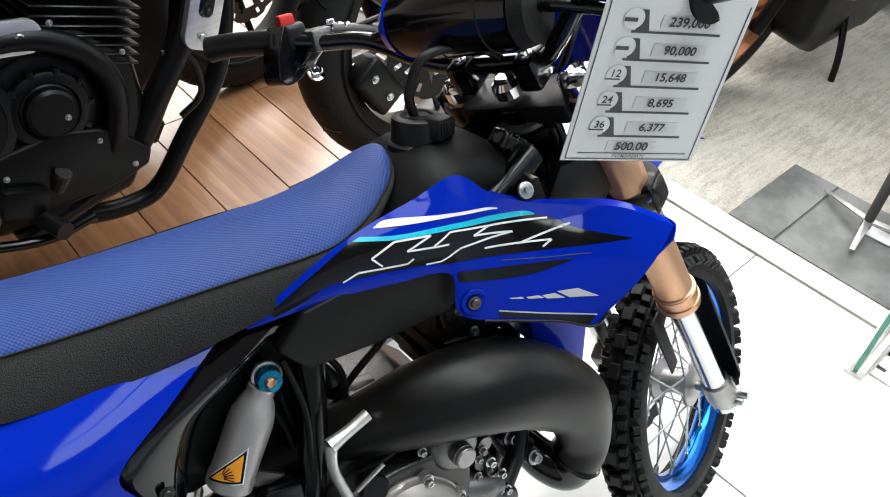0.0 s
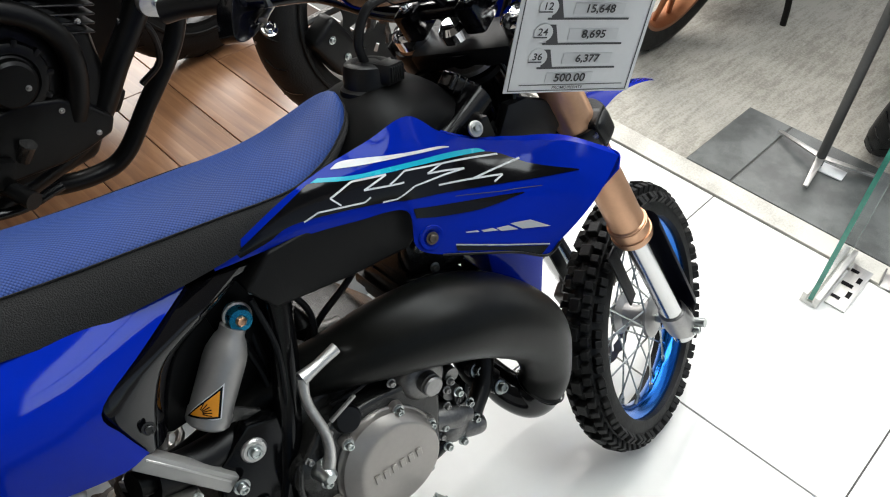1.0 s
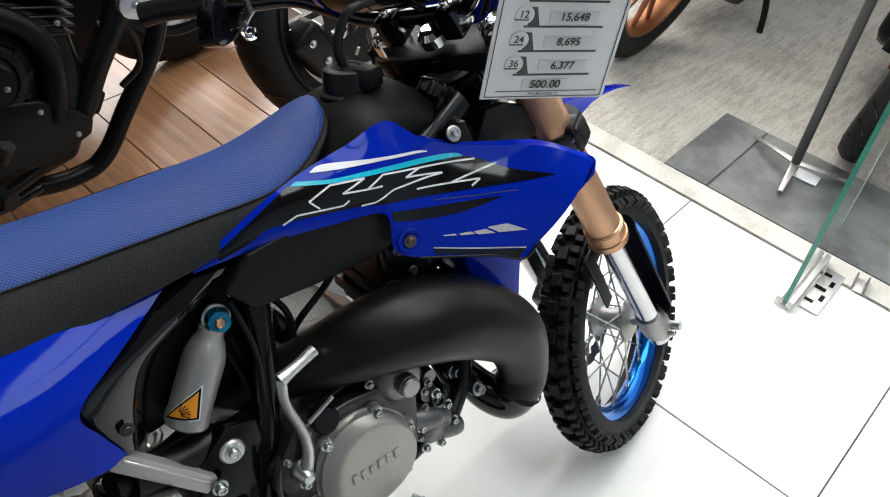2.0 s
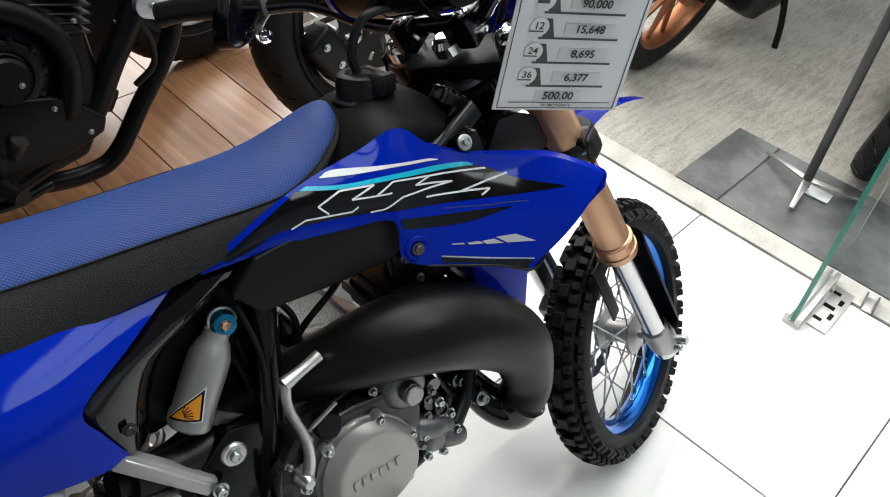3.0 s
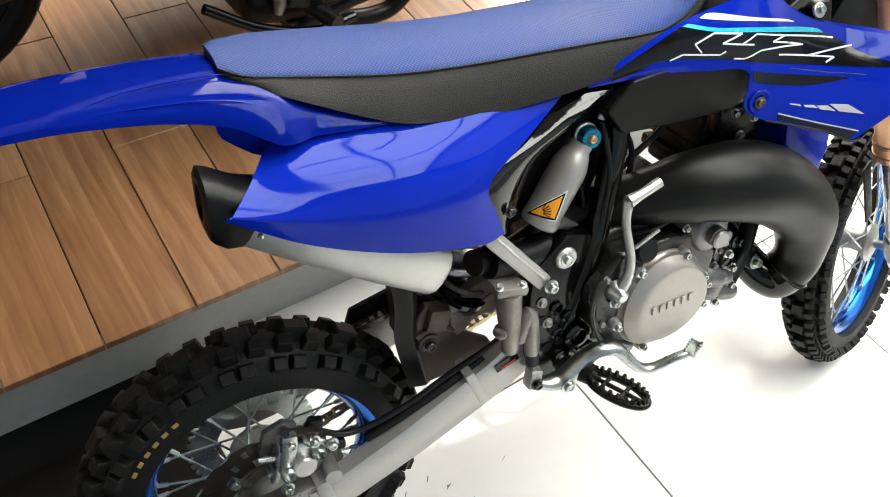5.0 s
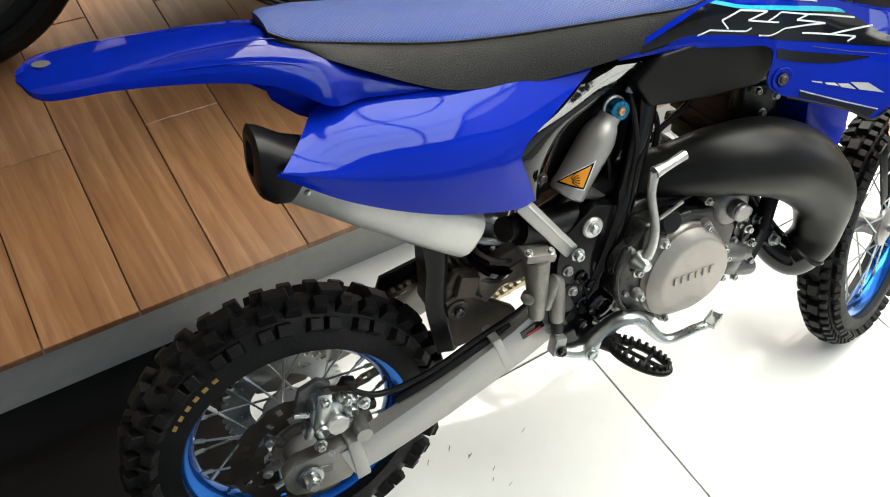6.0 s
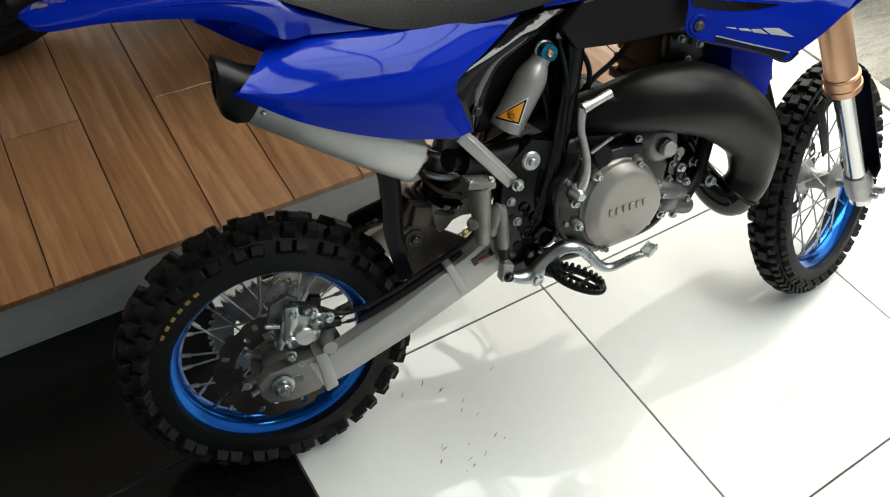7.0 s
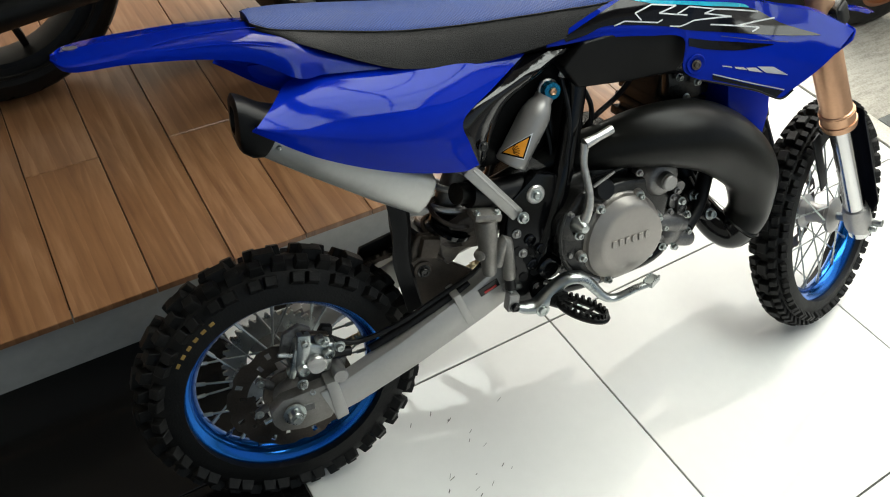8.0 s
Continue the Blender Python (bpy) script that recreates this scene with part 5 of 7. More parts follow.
# ---- swingarm, chain, rear brake ----
for sgn in (-1, 1):
    bm = bmesh.new()
    rings = []
    for x, z, h, w, y in ((0.42, 0.365, 0.030, 0.016, 0.075), (0.36, 0.347, 0.033, 0.017, 0.082), (0.31, 0.325, 0.031, 0.016, 0.090), (0.19, 0.273, 0.028, 0.015, 0.098), (0.09, 0.236, 0.026, 0.014, 0.103), (0.05, 0.226, 0.026, 0.014, 0.104)):
        c = V(x, sgn * y, z)
        u = V(-0.34, 0, 0.94)
        rings.append([c + V(0, sgn * w * a, 0) + u * h * b for a, b in ((-1, -0.85), (-0.8, -1), (0.8, -1), (1, -0.85), (1, 0.85), (0.8, 1), (-0.8, 1), (-1, 0.85))])
    skin(bm, rings)
    arm = part("swingarm", bm, SWING, bike, "brushed aluminium swingarm")
    part("axle_block", prism([(-0.034, 0.212), (-0.036, 0.236), (-0.016, 0.254), (0.055, 0.262), (0.068, 0.215), (0.052, 0.196), (0.01, 0.190), (-0.024, 0.197)], sgn * 0.090, sgn * 0.113, 0.004), MCGREY, arm, "cast axle block")
    part("weld_collar", prism([(0.050, 0.266), (0.068, 0.270), (0.080, 0.198), (0.060, 0.192)], sgn * 0.088, sgn * 0.1195, 0.003), SWING, arm)
    part("weld_collar", prism([(0.264, 0.351), (0.276, 0.356), (0.300, 0.296), (0.288, 0.290)], sgn * 0.074, sgn * 0.1092, 0.003), SWING, arm)
    part("adjuster_slot", block((0.040, 0.002, 0.013), V(0.010, sgn * 0.1135, 0.230), 0.0008, 1), ALUDARK, arm)
    part("adjuster_block", block((0.022, 0.005, 0.020), V(-0.002, sgn * 0.1155, 0.229), 0.002), ALU, arm)
    part("adjuster_screw", tube([(-0.046, sgn * 0.101, 0.214), (-0.030, sgn * 0.101, 0.219)], 0.004, 8), STEEL, arm)
    part("pinch_bolt", bolt((0.030, sgn * 0.108, 0.252), (0, sgn, 0.6), 0.005, 0.005), STEEL, arm)
    nut = part("axle_nut", bolt((-0.002, sgn * 0.117, 0.229), (0, sgn, 0), 0.012, 0.012), STEEL, arm)
    part("axle_end", tube([(-0.002, sgn * 0.117, 0.229), (-0.002, sgn * 0.137, 0.229)], 0.0065, 12), STEEL, arm)
part("arm_label", block((0.035, 0.0016, 0.014), pose(0.326, -0.1062, 0.351, 0, -22, 0), 0.0), DECALBLACK, bike, "small dark red and black label")
part("label_stripe", block((0.022, 0.0016, 0.003), pose(0.328, -0.1075, 0.3485, 0, -22, 0), 0.0), RED, bike)


def chain_run(start, end, metal, label):
    """Straight run of roller chain: paired waisted plates, inner and outer in turn."""
    bm = bmesh.new()
    a, b = V(*start), V(*end)
    along = (b - a).normalized()
    up = along.cross(V(0, 1, 0)) * -1
    count = round((b - a).length / 0.0127)
    shape = [(math.cos(q) * 0.0052 + (0.00635 if math.cos(q) > 0 else -0.00635), math.sin(q) * 0.0052) for q in [radians(30 + 60 * k) for k in range(6)]]
    shape = shape[:1] + [(0.0, 0.0036)] + shape[1:4] + [(0.0, -0.0036)] + shape[4:]
    for i in range(count):
        c = a + along * 0.0127 * (i + 0.5)
        for sg in (-1, 1):
            y = sg * (0.0062 if i % 2 else 0.0046)
            ring = [[bm.verts.new(c + along * u + up * w + V(0, y + d, 0)) for u, w in shape] for d in (-0.0008, 0.0008)]
            bm.faces.new(ring[0])
            bm.faces.new(list(reversed(ring[1])))
            for k in range(8):
                bm.faces.new((ring[0][k], ring[0][(k + 1) % 8], ring[1][(k + 1) % 8], ring[1][k]))
        tube([c + along * 0.00635 - V(0, 0.0045, 0), c + along * 0.00635 + V(0, 0.0045, 0)], 0.0036, 6, bm=bm)
    bmesh.ops.recalc_face_normals(bm, faces=bm.faces[:])
    return part("chain_run", bm, metal, bike, label)


# one chain: the upper run's shade is put in as a darker metal
chain_run((0.02, 0.048, 0.312), (0.44, 0.048, 0.415), DISC, "drive chain, upper run shaded by a darker metal")
chain_run((0.02, 0.048, 0.163), (0.44, 0.048, 0.318), CHAINGOLD, "pale gold plated drive chain")
part("chain_guide", prism([(0.155, 0.33), (0.17, 0.375), (0.30, 0.408), (0.31, 0.39), (0.19, 0.345)], 0.058, 0.066, 0.002), BLACK, bike)
cal = part("rear_caliper", block((0.062, 0.036, 0.052), pose(0.040, -0.090, 0.312, 0, 18, 0), 0.008, 3), STEEL, bike, "bright cast rear brake caliper")
part("caliper_piston", lathe([(0.015, 0), (0.015, 0.01), (0.013, 0.012), (0.001, 0.012)], (0.042, -0.106, 0.304), (0, -1, 0.05), 26), BRUSHED, cal)
part("caliper_arm", tube([(0.0, -0.095, 0.292), (0.03, -0.10, 0.296)], 0.006, 10), STEEL, cal)
part("caliper_arm", tube([(0.068, -0.09, 0.30), (0.10, -0.085, 0.290)], 0.008, 10), BLACK, cal)
part("caliper_bridge", block((0.020, 0.014, 0.06), pose(0.026, -0.104, 0.328, 0, 10, 0), 0.004), STEEL, cal)
for x, z in ((0.03, 0.345), (0.058, 0.338), (0.08, 0.322), (0.018, 0.272)):
    part("caliper_bolt", bolt((x, -0.108, z), (0, -1, 0), 0.006, 0.007), STEEL, cal)
part("caliper_bush", tube([(0.074, -0.09, 0.276), (0.074, -0.122, 0.276)], 0.011, 18), ALU, cal)
part("caliper_bracket", prism([(0.02, 0.25), (0.01, 0.30), (0.05, 0.285), (0.095, 0.28), (0.09, 0.262), (0.05, 0.255)], -0.085, -0.075, 0.003), ALUDARK, cal)
carrier = part("disc_carrier", lathe([(0.030, 0), (0.044, 0), (0.044, 0.005), (0.030, 0.005)], R_C + V(0, -0.044, 0), (0, -1, 0), 40, ring=True), CASTDARK, bike, "dark cast disc carrier")
for k in range(6):
    a = radians(20 + 60 * k)
    part("carrier_arm", tube([R_C + V(0.036 * math.cos(a), -0.047, 0.036 * math.sin(a)), R_C + V(0.062 * math.cos(a), -0.050, 0.062 * math.sin(a))], [0.008, 0.006], 10), ALUDARK, carrier)
    part("carrier_bolt", bolt(R_C + V(0.058 * math.cos(a), -0.055, 0.058 * math.sin(a)), (0, -1, 0), 0.005, 0.003), STEEL, carrier)
part("brake_hose", tube([(0.065, -0.085, 0.330), (0.11, -0.088, 0.305), (0.18, -0.092, 0.320), (0.25, -0.088, 0.346), (0.30, -0.095, 0.375), (0.320, -0.112, 0.41)], 0.0042, 10), BLACK, bike, "black rear brake hose")
part("hose_guard", tube([(0.13, -0.090, 0.288), (0.18, -0.092, 0.307), (0.26, -0.090, 0.338), (0.30, -0.086, 0.356)], 0.0065, 10), BLACK, bike, "black plastic hose guard")
mc = part("rear_master_cylinder", tube([(0.314, -0.122, 0.484), (0.316, -0.124, 0.445), (0.319, -0.124, 0.390)], [0.0175, 0.0150, 0.0105], 18), MCGREY, bike, "cast rear brake master cylinder")
part("reservoir_cap", block((0.044, 0.03, 0.012), pose(0.314, -0.120, 0.490, 0, 12, 0), 0.004), MCGREY, mc)
for dx in (-0.016, 0.016):
    part("cap_screw", bolt((0.314 + dx, -0.128, 0.496 - dx * 0.2), (0, -0.2, 1), 0.004, 0.004), STEEL, mc)
part("cylinder_arm", tube([(0.332, -0.122, 0.40), (0.345, -0.123, 0.44), (0.350, -0.123, 0.405), (0.353, -0.123, 0.372)], [0.009, 0.010, 0.011, 0.010], 14), MCGREY, mc)
part("cylinder_boss", lathe([(0.010, 0), (0.009, 0.008), (0.006, 0.010), (0.001, 0.010)], (0.306, -0.124, 0.428), (-0.8, -0.6, 0), 20), MCGREY, mc)
part("boot", tube([(0.353, -0.123, 0.375), (0.355, -0.123, 0.352)], 0.009, 14), BLACK, mc)
part("push_rod", tube([(0.355, -0.123, 0.352), (0.357, -0.123, 0.325)], 0.0045, 10), STEEL, mc)
part("clevis", block((0.018, 0.018, 0.030), pose(0.356, -0.125, 0.328, 0, 8, 0), 0.003), ALU, mc)
part("clevis_pin", bolt((0.357, -0.135, 0.322), (0, -1, 0), 0.006, 0.005), GLOSSBLACK, mc)

# brake pedal and foot peg
ped = part("brake_pedal", tube([(0.358, -0.128, 0.320), (0.380, -0.131, 0.312), (0.400, -0.133, 0.314), (0.419, -0.136, 0.334), (0.4415, -0.142, 0.354), (0.4666, -0.148, 0.353), (0.4844, -0.154, 0.335), (0.5016, -0.162, 0.316), (0.520, -0.169, 0.312), (0.548, -0.178, 0.326), (0.566, -0.182, 0.331)], [0.009, 0.013, 0.0155, 0.0145, 0.013, 0.0125, 0.0115, 0.0095, 0.008, 0.0072, 0.0072], 14, 60, flat=0.75), STEEL, bike, "zinc plated steel brake pedal")
tip = part("pedal_tip", block((0.026, 0.017, 0.008), pose(0.576, -0.182, 0.335, 0, -10, 25), 0.002), STEEL, ped)
for i in range(5):
    for sgn in (-1, 1):
        part("pedal_tooth", block((0.004, 0.003, 0.005), pose(0.576, -0.182, 0.335, 0, -10, 25) @ Matrix.Translation((-0.010 + 0.005 * i, sgn * 0.0072, 0.005)), 0.0006, 1), STEEL, tip)
part("pedal_pivot", bolt((0.400, -0.1465, 0.311), (0, -1, 0), 0.008, 0.005), STEEL, ped)
peg = part("footpeg", tube([(0.418, -0.105, 0.318), (0.424, -0.135, 0.323), (0.429, -0.163, 0.328)], [0.019, 0.017, 0.013], 16), BLACK, bike, "black toothed folding footpeg")
PC, PD = V(0.427, -0.160, 0.328), V(0.34, -0.90, 0.06).normalized()
PS = V(0.90, 0.40, 0.0).normalized()
PN = PS.cross(PD).normalized()
if PN.z < 0:
    PN = -PN
loop = [PC + PD * (0.038 + 0.044 * math.cos(a)) + PS * 0.0185 * math.sin(a) for a in [2 * math.pi * k / 24 for k in range(25)]]
part("peg_frame", tube(loop, 0.0055, 8, 60), BLACK, peg)
for k in (0,):
    part("peg_bar", tube([PC + PD * 0.0 + PS * 0.010 * k, PC + PD * 0.078 + PS * 0.007 * k], 0.0032, 8), BLACK, peg)
for f in (0.25, 0.62):
    part("peg_bar", tube([PC + PD * 0.08 * f - PS * 0.0175, PC + PD * 0.08 * f + PS * 0.0175], 0.0032, 8), BLACK, peg)
for k in range(24):
    p = loop[k]
    bm = bmesh.new()
    m = Matrix.Translation(p + PN * 0.003) @ PN.to_track_quat("Z", "Y").to_matrix().to_4x4()
    knob(bm, m, 0.006, 0.005, 0.008)
    part("peg_tooth", bm, BLACK, peg)
part("peg_spring", tube([(0.418, -0.118, 0.340), (0.428, -0.135, 0.341), (0.432, -0.15, 0.345)], 0.004, 8), STEEL, peg)

# ---- front end (turned with the steering) ----
UP = HEAD_AXIS


def fork_at(s, y):
    """Point on a fork leg, s metres up from the axle."""
    return V(1.128, y, 0.238) + UP * s


for sgn in (-1, 1):
    y = sgn * 0.083
    leg = part("fork_tube", leg_end(lathe([(0.022, 0.2535), (0.030, 0.254), (0.030, 0.290), (0.0275, 0.2915), (0.0268, 0.30), (0.0265, 0.66), (0.024, 0.665)], V(1.128, y, 0.238), UP, 36)), GOLD, bike, "copper coloured anodised fork tube")
    for h, r in ((0.264, 0.0318), (0.284, 0.0310)):
        part("seal_ring", leg_end(lathe([(0.0290, h - 0.0035), (r, h - 0.003), (r, h + 0.003), (0.0290, h + 0.0035)], V(1.128, y, 0.238), UP, 36)), GOLD, leg)
    part("fork_slider", leg_end(lathe([(0.0195, -0.03), (0.0195, 0.262)], V(1.128, y, 0.238), UP, 28)), SLIDER, leg, "bright steel fork slider")
    lug = leg_end(tube([fork_at(0.045, y), fork_at(0.0, y) + V(0.004, 0, 0), fork_at(-0.035, y) + V(0.004, 0, 0)], [0.023, 0.026, 0.018], 20))
    part("fork_lug", lug, ALU, leg, "cast silver axle lug")
    part("fork_cap", leg_end(lathe([(0.026, 0.665), (0.026, 0.680), (0.020, 0.686), (0.010, 0.688), (0.006, 0.684)], V(1.128, y, 0.238), UP, 28)), CHROME, leg, "polished fork cap")
    g = bmesh.new()
    rings = []
    for s in (0.02, 0.05, 0.12, 0.20, 0.265):
        c = fork_at(s, y) + (V(math.cos(RAKE), 0, math.sin(RAKE)) + V(0, sgn, 0)) * (0.010 if s > 0.03 else 0.004)
        r0 = 0.030 if s > 0.03 else 0.024
        rings.append([c + (V(math.cos(RAKE), 0, math.sin(RAKE)) * math.cos(a) + V(0, -sgn, 0) * -math.sin(a)) * r0 for a in [radians(d) for d in range(-84, 85, 14)]])
    skin(g, rings, False)
    bmesh.ops.solidify(g, geom=g.faces[:], thickness=0.003)
    part("fork_guard", leg_end(g), GUARD, leg, "dark navy plastic fork guard")
    g = leg_end(prism([(0.985, 0.44), (1.01, 0.45), (1.052, 0.34), (1.03, 0.33)], y - sgn * 0.03, y - sgn * 0.034, 0.0015))
    part("inner_guard", g, BLACK, leg)
    part("axle_clamp_bolt", leg_end(bolt(fork_at(-0.012, y) + V(0, sgn * 0.024, 0), (0, sgn, 0), 0.007, 0.008)), STEEL, leg)
for s, nm in ((0.475, "lower_clamp"), (0.635, "top_clamp")):
    bm = bmesh.new()
    for sgn in (-1, 1):
        lathe([(0.036, -0.016), (0.038, -0.012), (0.038, 0.012), (0.036, 0.016)], fork_at(s, sgn * 0.083), UP, 28, bm)
        blk = block((0.036, 0.030, 0.042), Matrix.Translation(fork_at(s, sgn * 0.110) - V(0.004, 0, 0)) @ Matrix.Rotation(-RAKE, 4, "Y"), 0.012, 4)
        me = bpy.data.meshes.new("clamp_lug")
        blk.to_mesh(me)
        blk.free()
        bm.from_mesh(me)
        bpy.data.meshes.remove(me)
    me = bpy.data.meshes.new("clamp_bridge")
    bb = block((0.046 if s < 0.5 else 0.06, 0.15, 0.022 if s < 0.5 else 0.030), Matrix.Translation(fork_at(s, 0) - V(0.015, 0, 0)) @ Matrix.Rotation(-RAKE, 4, "Y"), 0.008)
    bb.to_mesh(me)
    bb.free()
    bm.from_mesh(me)
    bpy.data.meshes.remove(me)
    cl = part(nm, front(bm), BLACK, bike, "black cast fork clamp")
    for sgn in (-1, 1):
        part("clamp_bolt", front(bolt(fork_at(s, sgn * 0.112) - V(0.023, 0, 0) - UP * 0.004, (-1, sgn * 0.35, 0.3), 0.0045, 0.003)), STEEL, cl)
        part("clamp_split", front(block((0.034, 0.003, 0.044), Matrix.Translation(fork_at(s, sgn * 0.1185) - V(0.006, 0, 0)) @ Matrix.Rotation(-RAKE, 4, "Y"), 0.001)), DARKGREY, cl)
part("stem_nut", front(lathe([(0.020, 0.655), (0.020, 0.668), (0.014, 0.674), (0.001, 0.674)], V(1.10, 0, 0.238), UP, 24)), CHROME, bike, "polished steering stem nut")
part("front_axle", leg_end(tube([F_C + V(0, -0.125, 0), F_C + V(0, 0.12, 0)], 0.008, 14)), STEEL, bike)
part("front_caliper", leg_end(block((0.06, 0.04, 0.075), pose(1.075, 0.075, 0.315, 0, -30, 0), 0.010, 3)), ALUDARK, bike, "dark cast front brake caliper")
part("front_brake_hose", front(tube([(1.07, 0.09, 0.36), (1.02, 0.11, 0.50), (0.97, 0.10, 0.62), (0.90, 0.05, 0.72), (0.86, -0.05, 0.85), (0.80, -0.12, 0.93)], 0.005, 8)), BLACK, bike, "black front brake hose")
# front fender
FF = [(0.905, 0.046, 0.660, 0.645), (0.96, 0.052, 0.662, 0.642), (1.04, 0.050, 0.658, 0.640), (1.13, 0.038, 0.650, 0.638), (1.22, 0.026, 0.632, 0.624), (1.30, 0.016, 0.612, 0.606), (1.345, 0.008, 0.596, 0.592)]
ffe = [catmull([(f[0], f[1], f[k]) for f in FF], 30) for k in (2, 3)]
bm = bmesh.new()
skin(bm, [[V(c.x, t * c.y, c.z - (c.z - e.z) * abs(t) ** 2.2) for t in (-1, -0.8, -0.5, -0.2, 0, 0.2, 0.5, 0.8, 1)] for c, e in zip(*ffe)], False)
bmesh.ops.solidify(bm, geom=bm.faces[:], thickness=0.003)
part("front_fender", front(bm), BLUE, bike, "glossy blue front fender")
plate = sheet([[(0.905, -0.085, 0.94), (0.925, -0.05, 0.965), (0.93, 0.0, 0.97), (0.925, 0.05, 0.965), (0.905, 0.085, 0.94)], [(0.925, -0.10, 0.86), (0.965, -0.05, 0.87), (0.975, 0, 0.875), (0.965, 0.05, 0.87), (0.925, 0.10, 0.86)], [(0.955, -0.075, 0.76), (0.985, -0.04, 0.76), (0.99, 0, 0.76), (0.985, 0.04, 0.76), (0.955, 0.075, 0.76)]], 0.003, 24, 14)
part("number_plate", front(plate), BLUE, bike, "blue plastic front number plate")
def barlow(bm):
    bm.transform(Matrix.Translation((0.004, 0, -0.022)))
    return front(bm)


# handlebar
BAR = [(0.690, 0.365, 0.955), (0.716, 0.31, 0.955), (0.742, 0.24, 0.940), (0.770, 0.17, 0.930), (0.790, 0.10, 0.895), (0.795, 0.05, 0.885), (0.795, -0.05, 0.885), (0.788, -0.085, 0.905), (0.768, -0.140, 0.950), (0.742, -0.24, 0.958), (0.716, -0.31, 0.955), (0.690, -0.365, 0.955)]
bar = part("handlebar", barlow(tube(BAR, 0.011, 14, 70)), GLOSSBLACK, bike, "black steel handlebar")
for sgn in (-1, 1):
    part("grip", barlow(tube([(0.687, sgn * 0.372, 0.955), (0.703, sgn * 0.34, 0.955), (0.729, sgn * 0.275, 0.948)], [0.0165, 0.0155, 0.0165], 18)), BLACK, bar, "black rubber grip")
    part("grip_flange", barlow(lathe([(0.017, -0.003), (0.025, -0.002), (0.025, 0.002), (0.017, 0.003)], (0.729, sgn * 0.275, 0.940), (-0.38, sgn, -0.1), 24)), BLACK, bar)
    part("perch", barlow(block((0.03, 0.035, 0.028), pose(0.752, sgn * 0.235, 0.942, 0, 0, sgn * -18), 0.006)), ALUDARK, bar, "cast lever perch")
    part("lever", barlow(tube([(0.775, sgn * 0.235, 0.938), (0.80, sgn * 0.27, 0.930), (0.795, sgn * 0.33, 0.925), (0.775, sgn * 0.375, 0.920)], [0.009, 0.006, 0.005, 0.006], 12)), BRUSHED, bar, "silver hand lever")
    part("lever_boot", barlow(tube([(0.765, sgn * 0.22, 0.945), (0.80, sgn * 0.19, 0.935), (0.83, sgn * 0.17, 0.92)], [0.013, 0.011, 0.008], 12)), BLACK, bar)
    part("bar_clamp", barlow(block((0.045, 0.028, 0.04), pose(0.795, sgn * 0.045, 0.878, 0, -26, 0), 0.006)), GLOSSBLACK, bar, "black bar clamp")
    for d in (-0.014, 0.014):
        part("clamp_bolt", barlow(bolt((0.795 + d, sgn * 0.045, 0.900 + d * 0.5), (-0.44, 0, 0.9), 0.006, 0.006)), CHROME, bar)
part("stop_switch", barlow(block((0.030, 0.026, 0.032), pose(0.736, 0.262, 0.952, 0, 0, -18), 0.008, 3)), BLACK, bar, "black switch housing")
part("stop_button", barlow(block((0.020, 0.014, 0.016), pose(0.730, 0.262, 0.972, 0, 0, -18), 0.003)), RED, bar, "red stop button")
part("cross_bar", barlow(tube([(0.772, 0.165, 0.93), (0.765, 0.08, 0.945), (0.765, -0.08, 0.945), (0.772, -0.165, 0.93)], 0.007, 12)), GLOSSBLACK, bar)
pad = part("bar_pad", barlow(tube([(0.762, 0.096, 0.944), (0.762, 0.05, 0.946), (0.762, -0.03, 0.946), (0.762, -0.068, 0.944)], [0.038, 0.044, 0.044, 0.041], 28)), GLOSSBLACK, bar, "black vinyl handlebar pad")
part("pad_foam", barlow(tube([(0.762, -0.068, 0.944), (0.763, -0.084, 0.943)], [0.041, 0.036], 28)), DARKGREY, pad, "grey foam pad end")
part("pad_print", barlow(tube([(0.735, 0.06, 0.980), (0.733, 0.0, 0.982), (0.735, -0.05, 0.980)], 0.0014, 6)), WHITE, pad)
part("throttle_cable", barlow(tube([(0.75, -0.23, 0.955), (0.82, -0.20, 0.96), (0.90, -0.08, 0.93), (0.88, 0.02, 0.84), (0.78, 0.03, 0.74)], 0.004, 8)), BLACK, bar)
part("clutch_cable", barlow(tube([(0.77, 0.21, 0.945), (0.85, 0.15, 0.95), (0.90, 0.05, 0.90), (0.86, 0.02, 0.80), (0.76, -0.04, 0.72)], 0.004, 8)), BLACK, bar)
part("lever_guard", front(prism([(p.x, p.z) for p in catmull([(0.724, 0, 0.946), (0.709, 0, 0.922), (0.700, 0, 0.900), (0.697, 0, 0.884), (0.704, 0, 0.876), (0.718, 0, 0.875), (0.737, 0, 0.881), (0.752, 0, 0.894), (0.762, 0, 0.914), (0.763, 0, 0.934)], 28)], 0.256, 0.288, 0.008, 4)), GLOSSBLACK, bar, "rounded black guard under the lever")
part("guard_bolt", barlow(bolt((0.742, 0.245, 0.902), (-0.3, -0.6, 0.5), 0.008, 0.007)), CHROME, bar)
part("pad_trim", barlow(tube([(0.762, 0.096, 0.943), (0.762, 0.112, 0.940)], [0.040, 0.030], 28)), BLUE, pad, "blue pad end trim")
for dy in (-0.035, 0.03):
    part("pad_strap", barlow(lathe([(0.0438, -0.0012), (0.0447, 0), (0.0438, 0.0012)], (0.762, dy, 0.9455), (0, 1, 0), 32)), DARKGREY, pad)

